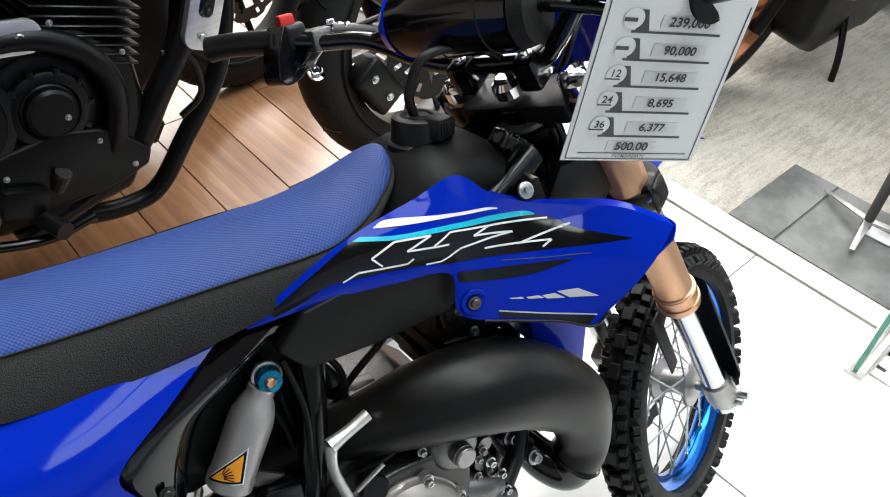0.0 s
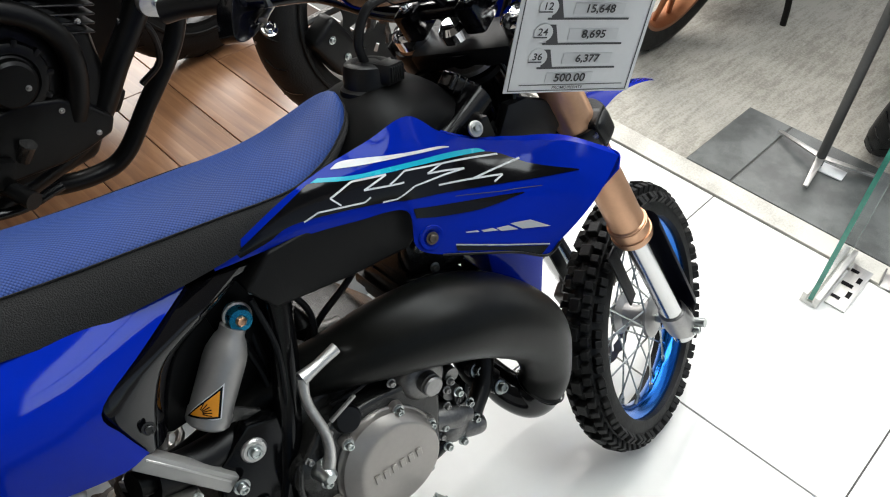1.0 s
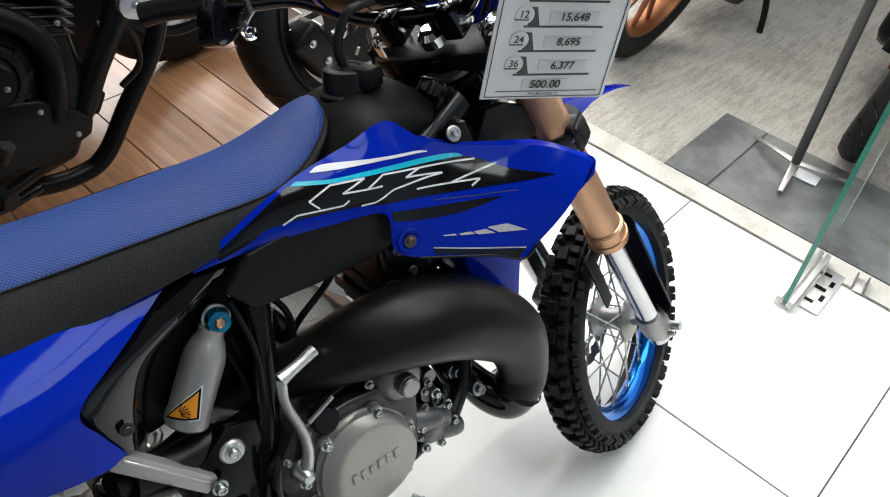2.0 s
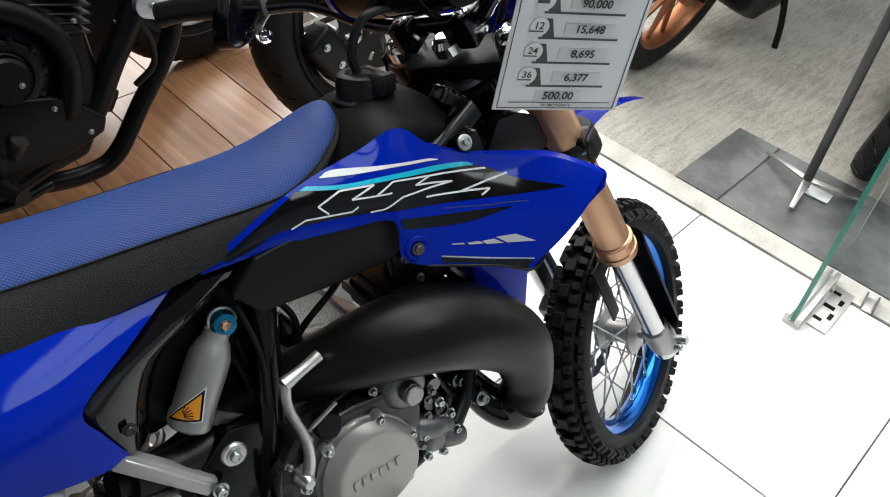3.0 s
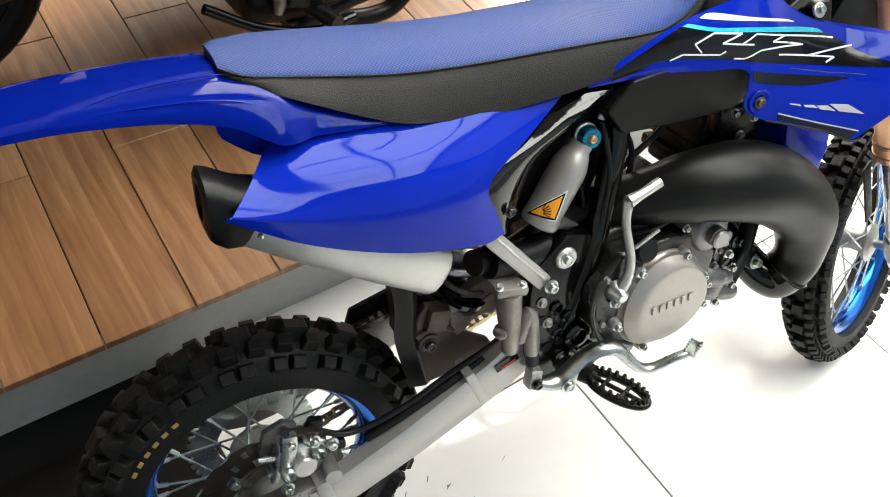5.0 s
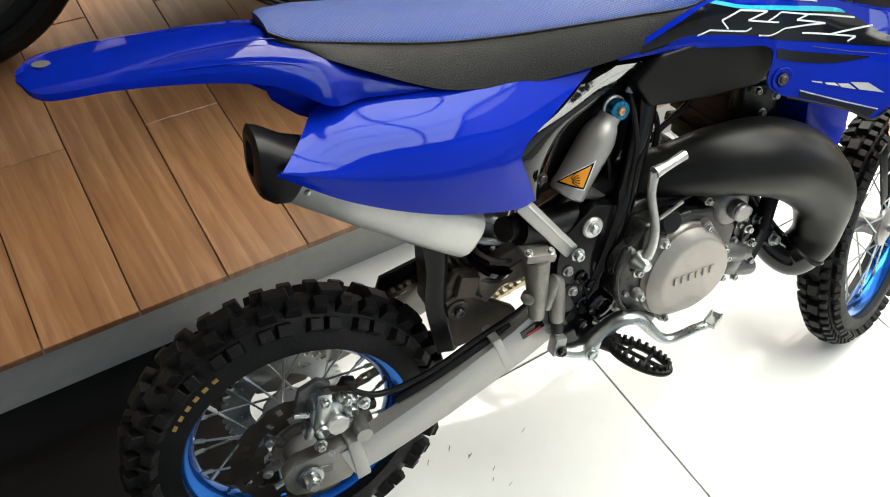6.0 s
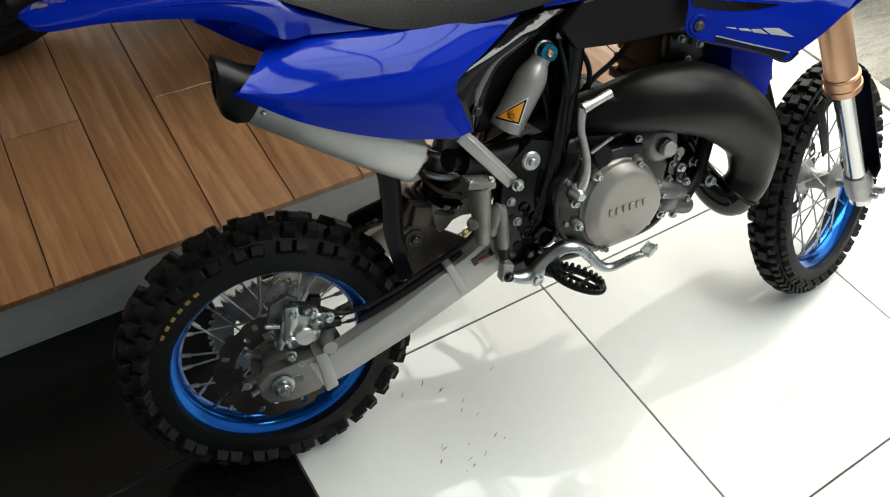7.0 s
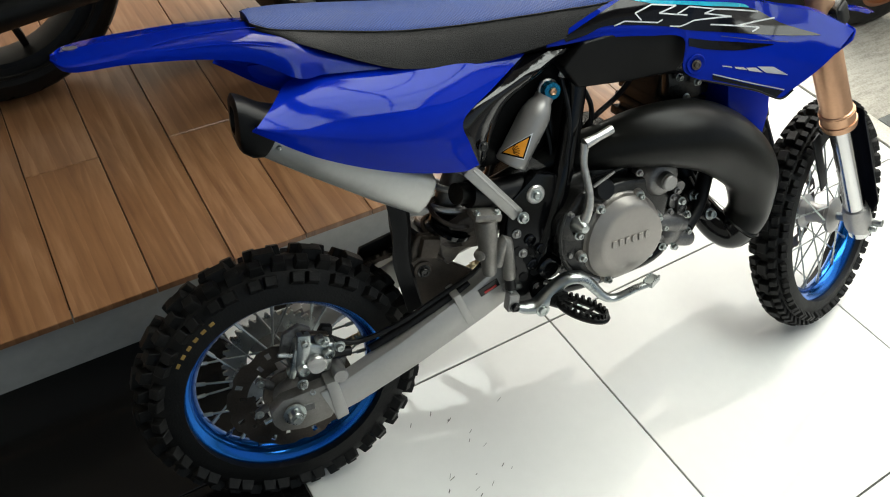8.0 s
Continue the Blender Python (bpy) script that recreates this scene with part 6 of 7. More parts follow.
part("adjuster", barlow(lathe([(0.001, 0), (0.008, 0), (0.008, 0.010), (0.006, 0.013), (0.006, 0.020), (0.001, 0.020)], (0.772, 0.222, 0.948), (0.3, -1, 0.1), 18)), CHROME, bar, "chrome cable adjuster")
part("lever_pin", barlow(bolt((0.778, 0.236, 0.955), (0, 0, 1), 0.007, 0.005)), CHROME, bar)
part("curved_lever", front(tube([(0.740, 0.245, 0.893), (0.757, 0.247, 0.902), (0.778, 0.25, 0.909), (0.813, 0.25, 0.910), (0.844, 0.25, 0.908)], [0.007, 0.006, 0.006, 0.008, 0.005], 12, flat=0.7)), BRUSHED, bar, "silver hand lever blade")
part("caliper_plate", prism([(-0.006, 0.318), (0.004, 0.352), (0.030, 0.362), (0.046, 0.350), (0.040, 0.325), (0.018, 0.312)], -0.088, -0.078, 0.003, 2), ALUDARK, cal, "dark cast caliper plate")
part("caliper_plate", prism([(0.052, 0.336), (0.062, 0.352), (0.078, 0.346), (0.074, 0.326)], -0.092, -0.080, 0.003, 2), BLACK, cal)

for x, z, r in ((0.022, 0.300, 0.010), (0.062, 0.318, 0.009), (0.052, 0.345, 0.007)):
    part("caliper_boss", lathe([(r, 0), (r, 0.010), (r * 0.75, 0.013), (r * 0.75, 0.007), (0.001, 0.007)], (x, -0.106, z), (0, -1, 0.05), 20), STEEL, cal)
part("bleed_nipple", tube([(0.012, -0.100, 0.322), (-0.010, -0.104, 0.332)], [0.005, 0.003], 10), STEEL, cal)
part("caliper_rib", block((0.010, 0.010, 0.05), pose(0.012, -0.103, 0.310, 0, 18, 0), 0.002), STEEL, cal)
part("pad_spring", block((0.040, 0.012, 0.003), pose(0.048, -0.100, 0.350, 0, 20, 0), 0.001), DISC, cal)
# cable, wiring and small fittings round the frame and engine
part("clutch_cable_end", tube([(0.50, -0.115, 0.505), (0.53, -0.125, 0.515), (0.57, -0.120, 0.525), (0.62, -0.10, 0.545)], 0.003, 8), BLACK, bike)
part("wiring", tube([(0.455, -0.085, 0.66), (0.462, -0.10, 0.60), (0.455, -0.105, 0.54), (0.445, -0.11, 0.47)], 0.0035, 8), BLACK, bike)
part("wiring", tube([(0.50, -0.06, 0.64), (0.52, -0.065, 0.60), (0.515, -0.07, 0.56), (0.49, -0.08, 0.53)], 0.004, 8), BLACK, bike)
for x, z in ((0.395, 0.42), (0.415, 0.40), (0.40, 0.375), (0.425, 0.385)):
    part("plate_hole", lathe([(0.009, 0.0), (0.0095, 0.003), (0.0075, 0.004), (0.0070, -0.002), (0.001, -0.002)], (x, -0.109, z), (0, -1, 0), 20), GLOSSBLACK, bike)
part("pivot_cap", lathe([(0.020, 0), (0.020, 0.010), (0.016, 0.013), (0.012, 0.013), (0.012, 0.006), (0.001, 0.006)], (0.428, -0.108, 0.365), (0, -1, 0), 30), GLOSSBLACK, bike, "black pivot bolt cap")
part("case_rib", tube([(0.440, -0.136, 0.470), (0.432, -0.136, 0.430), (0.440, -0.136, 0.385), (0.470, -0.136, 0.340)], 0.004, 8), CASE, case_ob)
part("case_rib", tube([(0.505, -0.136, 0.330), (0.470, -0.130, 0.350), (0.445, -0.125, 0.365)], [0.006, 0.005, 0.004], 8), ALU, case_ob)
part("head_bracket", prism([(0.650, 0.646), (0.700, 0.652), (0.735, 0.640), (0.730, 0.630), (0.690, 0.636), (0.655, 0.634)], -0.080, -0.066, 0.002), CASE, headc)
for x, z in ((0.665, 0.625), (0.700, 0.612), (0.682, 0.590)):
    part("cover_screw", bolt((x, -0.083, z), (0, -1, 0), 0.0045, 0.005), STEEL, headc)

# steering head: lock collar, cable pair and small fittings in front of the tank
part("lock_collar", lathe([(0.030, 0.0), (0.037, 0.001), (0.037, 0.007), (0.030, 0.009)], HEAD + HEAD_AXIS * 0.612, HEAD_AXIS, 40), ALUDARK, head, "dark steel lock collar")
part("dust_seal", lathe([(0.029, 0.0), (0.034, 0.002), (0.034, 0.010), (0.029, 0.012)], HEAD + HEAD_AXIS * 0.594, HEAD_AXIS, 40), BLACK, head)
for k, dy in enumerate((-0.052, -0.036)):
    part("cable", tube([(0.835 + 0.012 * k, dy, 0.800), (0.842 + 0.010 * k, dy - 0.010, 0.770), (0.838 + 0.008 * k, dy - 0.014, 0.735), (0.826, dy - 0.010, 0.690)], 0.0045, 10, 24), FRAMEBLACK, bike, "black sheathed cable")
coil = part("ignition_coil", block((0.052, 0.026, 0.022), pose(0.786, -0.034, 0.776, 0, 38, 0), 0.005, 3), GLOSSBLACK, bike, "small black moulded coil on the frame")
for k in range(4):
    part("coil_rib", block((0.003, 0.028, 0.024), pose(0.786, -0.034, 0.776, 0, 38, 0) @ Matrix.Translation((-0.018 + 0.012 * k, 0, 0)), 0.001, 1), FRAMEBLACK, coil)
part("coil_lead", tube([(0.796, -0.054, 0.762), (0.812, -0.056, 0.746), (0.818, -0.056, 0.716), (0.810, -0.050, 0.690)], 0.0035, 10, 20), GLOSSBLACK, coil)
part("connector", block((0.026, 0.016, 0.012), pose(0.815, -0.060, 0.722, 0, -20, 15), 0.003), BLACK, bike, "black cable connector")
part("cable_clip", block((0.008, 0.010, 0.010), pose(0.838, -0.060, 0.730, 0, 0, 20), 0.002), ALUDARK, bike)
part("reservoir_bracket", prism([(0.398, 0.556), (0.408, 0.548), (0.428, 0.532), (0.410, 0.530), (0.392, 0.536)], -0.098, -0.092, 0.0015), CASE, bike, "thin dark bracket under the reservoir")

# ---- price card hung at the handlebar ----
CB0, CB1 = V(0.124, -0.119, 0.845), V(0.241, -0.191, 0.833)
cu = (CB1 - CB0).normalized()
cn = cu.cross(V(0.02, 0.01, 1)).normalized()
cv = cn.cross(cu).normalized() * -1
if cv.z < 0:
    cv = -cv
cn = cu.cross(cv)
CARD = Matrix.Translation(CB0) @ Matrix((cu, cv, cn)).transposed().to_4x4()
CW, CH = (CB1 - CB0).length, 0.190
VS = 0.86  # row pitch of the print
card = finish("price_card", block((CW, CH, 0.0016), Matrix.Translation((CW / 2, CH / 2, 0)), 0.0004, 1), PAPER)
card.matrix_world = CARD
tagged(card, "laminated white price card hanging from the handlebar", "price card")


def on_card(name, x0, y0, x1, y1, mat, lift=0.0012):
    return part(name, block((abs(x1 - x0), abs(y1 - y0) * VS, 0.0005), Matrix.Translation(((x0 + x1) / 2, (y0 + y1) / 2 * VS, lift)), 0.0), mat, card)


def text_on(words, x, y, size, bold=0.022):
    cu_ = bpy.data.curves.new("writing", "FONT")
    cu_.body, cu_.size, cu_.align_x, cu_.align_y = words, size, "CENTER", "CENTER"
    cu_.offset, cu_.shear = size * bold, 0.04
    tmp = bpy.data.objects.new("writing_source", cu_)
    scene.collection.objects.link(tmp)
    me = bpy.data.meshes.new_from_object(tmp.evaluated_get(bpy.context.evaluated_depsgraph_get()))
    bpy.data.objects.remove(tmp)
    me.materials.clear()
    me.materials.append(TEXTINK)
    ob = new("writing", me)
    ob.parent = card
    ob.matrix_basis = Matrix.Translation((x, y * VS, 0.0024))
    return ob


PALE = material("card_grey_field", (0.67, 0.68, 0.69), 0.3, vary=0.02)
for x0, y0, x1, y1 in ((0.004, 0.003, CW - 0.004, 0.0038), (0.004, 0.003, 0.0048, CH - 0.003), (CW - 0.0048, 0.003, CW - 0.004, CH - 0.003)):
    on_card("border_line", x0, y0, x1, y1, INK)
on_card("rule", 0.015, 0.0105, CW - 0.010, 0.0112, INK)
text_on("PROMO/REBATE", 0.067, 0.0078, 0.0046, 0.008)
on_card("value_field", 0.042, 0.0140, 0.092, 0.0270, PALE)
text_on("500.00", 0.067, 0.0205, 0.0125)
for k, (words, months, s) in enumerate((("6,377", "36", 0.0115), ("8,695", "24", 0.0115), ("15,648", "12", 0.0115), ("90,000", "", 0.0115), ("239,000", "", 0.012))):
    y = 0.0355 + 0.0305 * k
    on_card("value_field", 0.055, y + 0.003, 0.107, y + 0.0165, PALE)
    text_on(words, 0.081, y + 0.0098, s)
    on_card("underline", 0.030, y - 0.0035, 0.114, y - 0.0013, INK)
    tri = bmesh.new()
    skin(tri, [[V(0.028, (y + 0.021) * VS, z), V(0.040, (y + 0.021) * VS, z), V(0.046, (y - 0.0015) * VS, z), V(0.034, (y - 0.0015) * VS, z)] for z in (0.001, 0.0015)])
    part("tab", tri, INK, card)
    part("tab_label", lathe([(0.0001, 0.0020), (0.0095, 0.0020), (0.0095, 0.0014)], (0.0285, (y + 0.0115) * VS, 0), (0, 0, 1), 24), PAPER, card)
    if months:
        text_on(months, 0.0275, y + 0.0125, 0.0105, 0.012)
        on_card("tab_line", 0.019, y + 0.0055, 0.033, y + 0.0068, INK, 0.0022)
    else:
        on_card("tab_print", 0.020, y + 0.0085, 0.032, y + 0.0125, INK, 0.0022)

# ---- glass fin in its floor channel, floor-spring plate ----
fin = new("glass_panel")
fin.matrix_world = pose(1.035, -0.336, 0, 0, 0, 1.5)
tagged(fin, "clear glass panel with green edges in a steel floor channel", "glass panel")
gl = part("pane", block((0.21, 0.010, 2.2), V(0.105, 0, 1.112), 0.0008, 1), GLASS, fin)
gl.visible_shadow = False
for x in (-0.0012, 0.2112):
    part("glass_edge", block((0.0016, 0.0102, 2.2), V(x, 0, 1.112), 0.0), GLASSEDGE, fin, "green polished glass edge")
for y in (-0.014, 0.014):
    part("channel_wall", block((0.215, 0.012, 0.028), V(0.100, y, 0.014), 0.002), BRUSHED, fin, "brushed steel channel side")
part("channel_base", block((0.215, 0.016, 0.010), V(0.100, 0, 0.005), 0.0), BRUSHED, fin)
spring = new("floor_spring_plate")
spring.matrix_world = pose(1.062, -0.405, 0, 0, 0, 1)
tagged(spring, "bare steel floor spring plate with cut slots on the tiles", "door hardware")
part("plate", block((0.165, 0.046, 0.004), V(0.082, 0.023, 0.003), 0.001), BRUSHED, spring)
# slots are black patches on the plate, their inner shade put in as colour
for x, y, sx, sy in ((0.03, 0.034, 0.010, 0.020), (0.055, 0.014, 0.022, 0.010), (0.085, 0.030, 0.012, 0.026), (0.115, 0.014, 0.020, 0.010), (0.14, 0.034, 0.010, 0.018)):
    part("slot", block((sx, sy, 0.0016), V(x, y, 0.0056), 0.0), GLOSSBLACK, spring, "black patch for the dark inside a cut slot")
clip = new("steel_clip")
clip.matrix_world = pose(1.225, -0.435, 0, 0, 0, 8)
tagged(clip, "small bare steel bracket on the floor", "bracket")
part("base", block((0.05, 0.030, 0.004), V(0, 0, 0.003), 0.001), BRUSHED, clip)
for y in (-0.013, 0.013):
    part("flange", block((0.05, 0.004, 0.016), V(0, y, 0.012), 0.001), ALUDARK, clip)

# ---- sign stand on the ramp outside ----
stand = new("sign_stand")
stand.matrix_world = pose(1.509, -0.128, 0.003)
tagged(stand, "dark metal pole stand with flat feet outside", "sign stand")
part("pole", tube([(0, 0, 0.01), (0, 0, 1.6)], 0.0125, 14), STANDGREY, stand)
# pale haze of the glass in front is put into the feet's metal
for a, ln_ in ((68, 0.15), (-66, 0.15), (190, 0.12)):
    m = pose(0, 0, 0, 0, 0, a)
    foot = block((ln_, 0.022, 0.006), Matrix.Translation((ln_ / 2, 0, 0.012)), 0.002)
    for v in foot.verts:
        v.co.z += 0.020 * max(0.0, 1 - v.co.x / ln_)
        v.co.y *= 1.0 - 0.45 * max(0.0, v.co.x / ln_)
    foot.transform(m)
    part("foot", foot, BRUSHED, stand, "flat metal foot, its look through glass put into a paler metal")
part("base_plate", block((0.045, 0.075, 0.004), pose(0.006, -0.035, 0.003, 0, 0, 4), 0.001), PAPER, stand, "white plate at the foot of the pole")

# ---- black street motorcycle on the platform ----
moto = new("street_motorcycle")
moto.matrix_world = pose(0, 0.75, PLATFORM_Z, 0, 0, 0) @ pose(0, 0, 0, -6, 0, 0)
tagged(moto, "black naked street motorcycle standing on the wood platform", "motorcycle")


def at_wheel(c, yaw, bm):
    bm.transform(Matrix.Translation(c) @ Matrix.Rotation(radians(yaw), 4, "Z"))
    return bm


def road_wheel(c, yaw, r=0.30, half=0.055, metal=NEIGHBOUR, owner=None):
    """Cast wheel with smooth tyre and grooves, three forked spokes and a brake disc."""
    owner = owner or moto
    prof = [(r - 0.085, -half * 0.8), (r - 0.05, -half), (r - 0.022, -half * 0.86), (r - 0.006, -half * 0.5), (r, 0), (r - 0.006, half * 0.5), (r - 0.022, half * 0.86), (r - 0.05, half), (r - 0.085, half * 0.8)]
    ty = part("tyre", at_wheel(c, yaw, lathe(prof, (0, 0, 0), (0, 1, 0), 72, ring=True)), RUBBER, owner, "black road tyre")
    for k in range(26):
        for sg in (-1, 1):
            a = 2 * math.pi * (k + 0.25 * sg) / 26
            pts = [V((r - q) * math.cos(a + d), sg * half * w, (r - q) * math.sin(a + d)) for q, w, d in ((0.0015, 0.12, 0.0), (0.006, 0.45, 0.06), (0.020, 0.82, 0.09))]
            part("groove", at_wheel(c, yaw, tube(pts, 0.0022, 5, 5)), GLOSSBLACK, ty)
    part("sidewall_rib", at_wheel(c, yaw, lathe([(r - 0.074, -half * 0.97), (r - 0.072, -half * 1.02), (r - 0.066, -half * 1.02), (r - 0.064, -half * 0.97)], (0, 0, 0), (0, 1, 0), 72, ring=True)), RUBBER, ty)
    ri = r - 0.083
    rim = part("rim", at_wheel(c, yaw, lathe([(ri, -half * 0.8), (ri - 0.012, -half * 0.75), (ri - 0.018, -half * 0.4), (ri - 0.018, half * 0.4), (ri - 0.012, half * 0.75), (ri, half * 0.8)], (0, 0, 0), (0, 1, 0), 64, ring=True)), metal, owner, "cast wheel rim")
    part("hub", at_wheel(c, yaw, tube([(0, -0.06, 0), (0, 0.06, 0)], 0.035, 24)), metal, owner)
    for k in range(10):
        a = 2 * math.pi * k / 10 + (0.09 if k % 2 else -0.09)
        part("spoke", at_wheel(c, yaw, tube([(0.03 * math.cos(a), 0, 0.03 * math.sin(a)), ((ri - 0.015) * math.cos(a), 0, (ri - 0.015) * math.sin(a))], [0.012, 0.008], 8)), ALUDARK if owner is moto else metal, rim)
    part("brake_disc", at_wheel(c, yaw, ring_plate((0, 0, 0), 0.06, 0.108 if owner is not moto else 0.135, -0.058, 0.004, 72, 9)), DISC if owner is not moto else FINS, owner, "drilled steel brake disc")


road_wheel((0.675, -0.105, 0.30), -3, half=0.058)
fc = part("front_caliper", block((0.075, 0.05, 0.12), pose(0.505, -0.158, 0.250, 0, -35, 0), 0.014, 3), NEIGHBOUR, moto, "black front brake caliper")
for dz in (-0.03, 0.03):
    part("caliper_bolt", bolt(pose(0.505, -0.158, 0.250, 0, -35, 0) @ V(0, -0.026, dz), (0, -1, 0), 0.006, 0.004), STEEL, fc)
road_wheel((-1.18, 0.0, 0.30), 0, half=0.065)
# frame, engine and guard tubes
for sg in (-1, 1):
    part("guard_tube", tube([(0.266, sg * 0.080, 0.66), (0.256, sg * 0.080, 0.52), (0.240, sg * 0.080, 0.430), (0.206, sg * 0.078, 0.338), (0.128, sg * 0.075, 0.245), (0.062, sg * 0.074, 0.170), (0.005, sg * 0.07, 0.152), (-0.08, sg * 0.07, 0.168), (-0.25, sg * 0.07, 0.23)], 0.0175, 14), NEIGHBOUR, moto, "black enamelled cradle tube")
eng_ob = part("crankcase", prism([(-0.28, 0.23), (-0.30, 0.40), (-0.22, 0.50), (-0.02, 0.52), (0.055, 0.44), (0.06, 0.30), (0.0, 0.215), (-0.12, 0.20)], -0.125, 0.13, 0.02, 3), NEIGHBOUR, moto, "black engine crankcase")
part("lower_cover", prism([(-0.24, 0.262), (-0.24, 0.36), (-0.10, 0.374), (-0.036, 0.356), (0.004, 0.325), (0.037, 0.290), (0.026, 0.264), (-0.02, 0.252), (-0.068, 0.246), (-0.153, 0.252)], -0.150, -0.12, 0.008, 3), NEIGHBOUR, eng_ob)
round_cover = part("clutch_cover", lathe([(0.086, 0), (0.085, 0.008), (0.078, 0.012), (0.064, 0.013), (0.061, 0.024), (0.056, 0.027), (0.046, 0.027), (0.043, 0.024), (0.040, 0.026), (0.038, 0.037), (0.033, 0.041), (0.001, 0.041)], (-0.098, -0.120, 0.408), (0, -1, 0), 56), NEIGHBOUR, eng_ob, "round stepped black clutch cover")
for k in range(7):
    a = radians(-40 + 35 * k)
    part("cover_lug", block((0.016, 0.010, 0.010), Matrix.Translation((-0.098 + 0.060 * math.cos(a), -0.142, 0.408 + 0.060 * math.sin(a))) @ Matrix.Rotation(-a, 4, "Y"), 0.003, 2), NEIGHBOUR, round_cover)
part("cover_pipe", tube([(-0.19, -0.135, 0.520), (-0.135, -0.142, 0.528), (-0.083, -0.146, 0.519), (-0.036, -0.148, 0.490), (-0.006, -0.148, 0.449), (0.002, -0.146, 0.401), (-0.009, -0.142, 0.344), (-0.020, -0.135, 0.31)], 0.0185, 18, 40), NEIGHBOUR, eng_ob, "curved black cover moulding")
part("generator_cover", lathe([(0.100, 0), (0.100, 0.02), (0.094, 0.028), (0.080, 0.030), (0.076, 0.036), (0.001, 0.038)], (-0.238, -0.118, 0.43), (0, -1, 0), 48), NEIGHBOUR, eng_ob)
for x, y, z in ((-0.080, -0.161, 0.398), (-0.043, -0.151, 0.338), (0.002, -0.151, 0.276), (-0.161, -0.151, 0.291), (-0.062, -0.15, 0.538), (0.036, -0.128, 0.456), (-0.19, -0.151, 0.33)):
    part("case_bolt", bolt((x, y, z), (0, -1, 0), 0.0034, 0.004), ALU, eng_ob)
part("sensor_plug", tube([(-0.126, -0.148, 0.284), (-0.112, -0.160, 0.312)], [0.012, 0.0135], 16), CASE, eng_ob)
part("case_nose", block((0.050, 0.05, 0.045), pose(0.055, -0.085, 0.300, 0, 35, 0), 0.010, 3), NEIGHBOUR, eng_ob)
CYL = pose(0.005, -0.03, 0.545, 0, 16, 0)
cyl_ = part("cylinder", block((0.11, 0.14, 0.20), CYL, 0.012), NEIGHBOUR, moto, "black finned cylinder")
for k in range(15):
    part("fin", block((0.165, 0.20, 0.0040), CYL @ Matrix.Translation((0, 0, -0.095 + 0.0145 * k)), 0.0015, 1), FINS, cyl_)
hp = part("exhaust_header", tube([(0.20, -0.085, 0.66), (0.185, -0.115, 0.56), (0.150, -0.122, 0.46), (0.075, -0.12, 0.36), (0.03, -0.112, 0.29), (-0.03, -0.105, 0.24), (-0.2, -0.11, 0.20)], 0.022, 18), NEIGHBOUR, moto, "black exhaust header pipe")
hg = pose(0.180, -0.146, 0.500, 0, 22, 0)


def rounded(w, h, r, m, y0, y1, bevel):
    """Plate with rounded corners in the local x-z plane."""
    pts = []
    for cx, cz, a0 in ((w / 2 - r, h / 2 - r, 0), (r - w / 2, h / 2 - r, 90), (r - w / 2, r - h / 2, 180), (w / 2 - r, r - h / 2, 270)):
        pts += [(cx + r * math.cos(radians(a0 + 15 * k)), cz + r * math.sin(radians(a0 + 15 * k))) for k in range(7)]
    bm = prism(pts, y0, y1, bevel, 2)
    bm.transform(m)
    return bm


shield = part("heat_shield", rounded(0.060, 0.150, 0.022, hg, -0.008, 0.008, 0.003), BRUSHED, hp, "satin silver heat shield with a slot")
# slot laid on as a black plate, its inner shade put in as colour
part("shield_slot", rounded(0.026, 0.048, 0.010, hg @ Matrix.Translation((0, 0, 0.004)), -0.0088, -0.006, 0.0004), GLOSSBLACK, shield)
for dz in (-0.052, 0.050):
    part("shield_bolt", bolt(hg @ V(0, -0.0085, dz), (0, -1, 0), 0.006, 0.004), STEEL, shield)
# silver slotted peg hanger
hang_m = pose(-0.340, -0.150, 0.360, 0, 20, 0)
hanger = part("peg_hanger", rounded(0.158, 0.046, 0.016, hang_m @ Matrix.Translation((0.036, 0, -0.004)), -0.007, 0.007, 0.004), BRUSHED, moto, "satin silver slotted footpeg hanger")
part("hanger_back", rounded(0.36, 0.075, 0.02, hang_m @ Matrix.Translation((-0.050, 0.030, 0.006)), -0.012, 0.014, 0.004), NEIGHBOUR, hanger, "black frame plate behind the hanger")
part("hanger_end", rounded(0.094, 0.046, 0.014, hang_m @ Matrix.Translation((-0.104, 0, -0.006)), -0.007, 0.007, 0.004), BRUSHED, hanger)
part("hanger_hook", tube([hang_m @ V(0.100, 0, -0.018), hang_m @ V(0.122, 0, -0.022), hang_m @ V(0.134, 0, -0.036), hang_m @ V(0.136, 0, -0.060)], [0.013, 0.014, 0.012, 0.008], 14), ALUDARK, hanger)
# black plates laid on for the shade inside the slots
for dx in (0.0113, 0.058):
    part("hanger_slot", rounded(0.034, 0.017, 0.008, hang_m @ Matrix.Translation((dx, 0, -0.004)), -0.0078, -0.005, 0.0004), GLOSSBLACK, hanger)
for dx in (-0.024, 0.091):
    part("hanger_bolt", bolt(hang_m @ V(dx, -0.007, -0.004), (0, -1, 0), 0.006, 0.004), STEEL, hanger)
part("frame_cover", prism([(-0.56, 0.42), (-0.56, 0.54), (-0.47, 0.56), (-0.34, 0.57), (-0.20, 0.52), (-0.18, 0.46), (-0.29, 0.46)], -0.14, -0.125, 0.006), NEIGHBOUR, moto)
cs = pose(-0.165, -0.150, 0.545, 0, 8, 0)
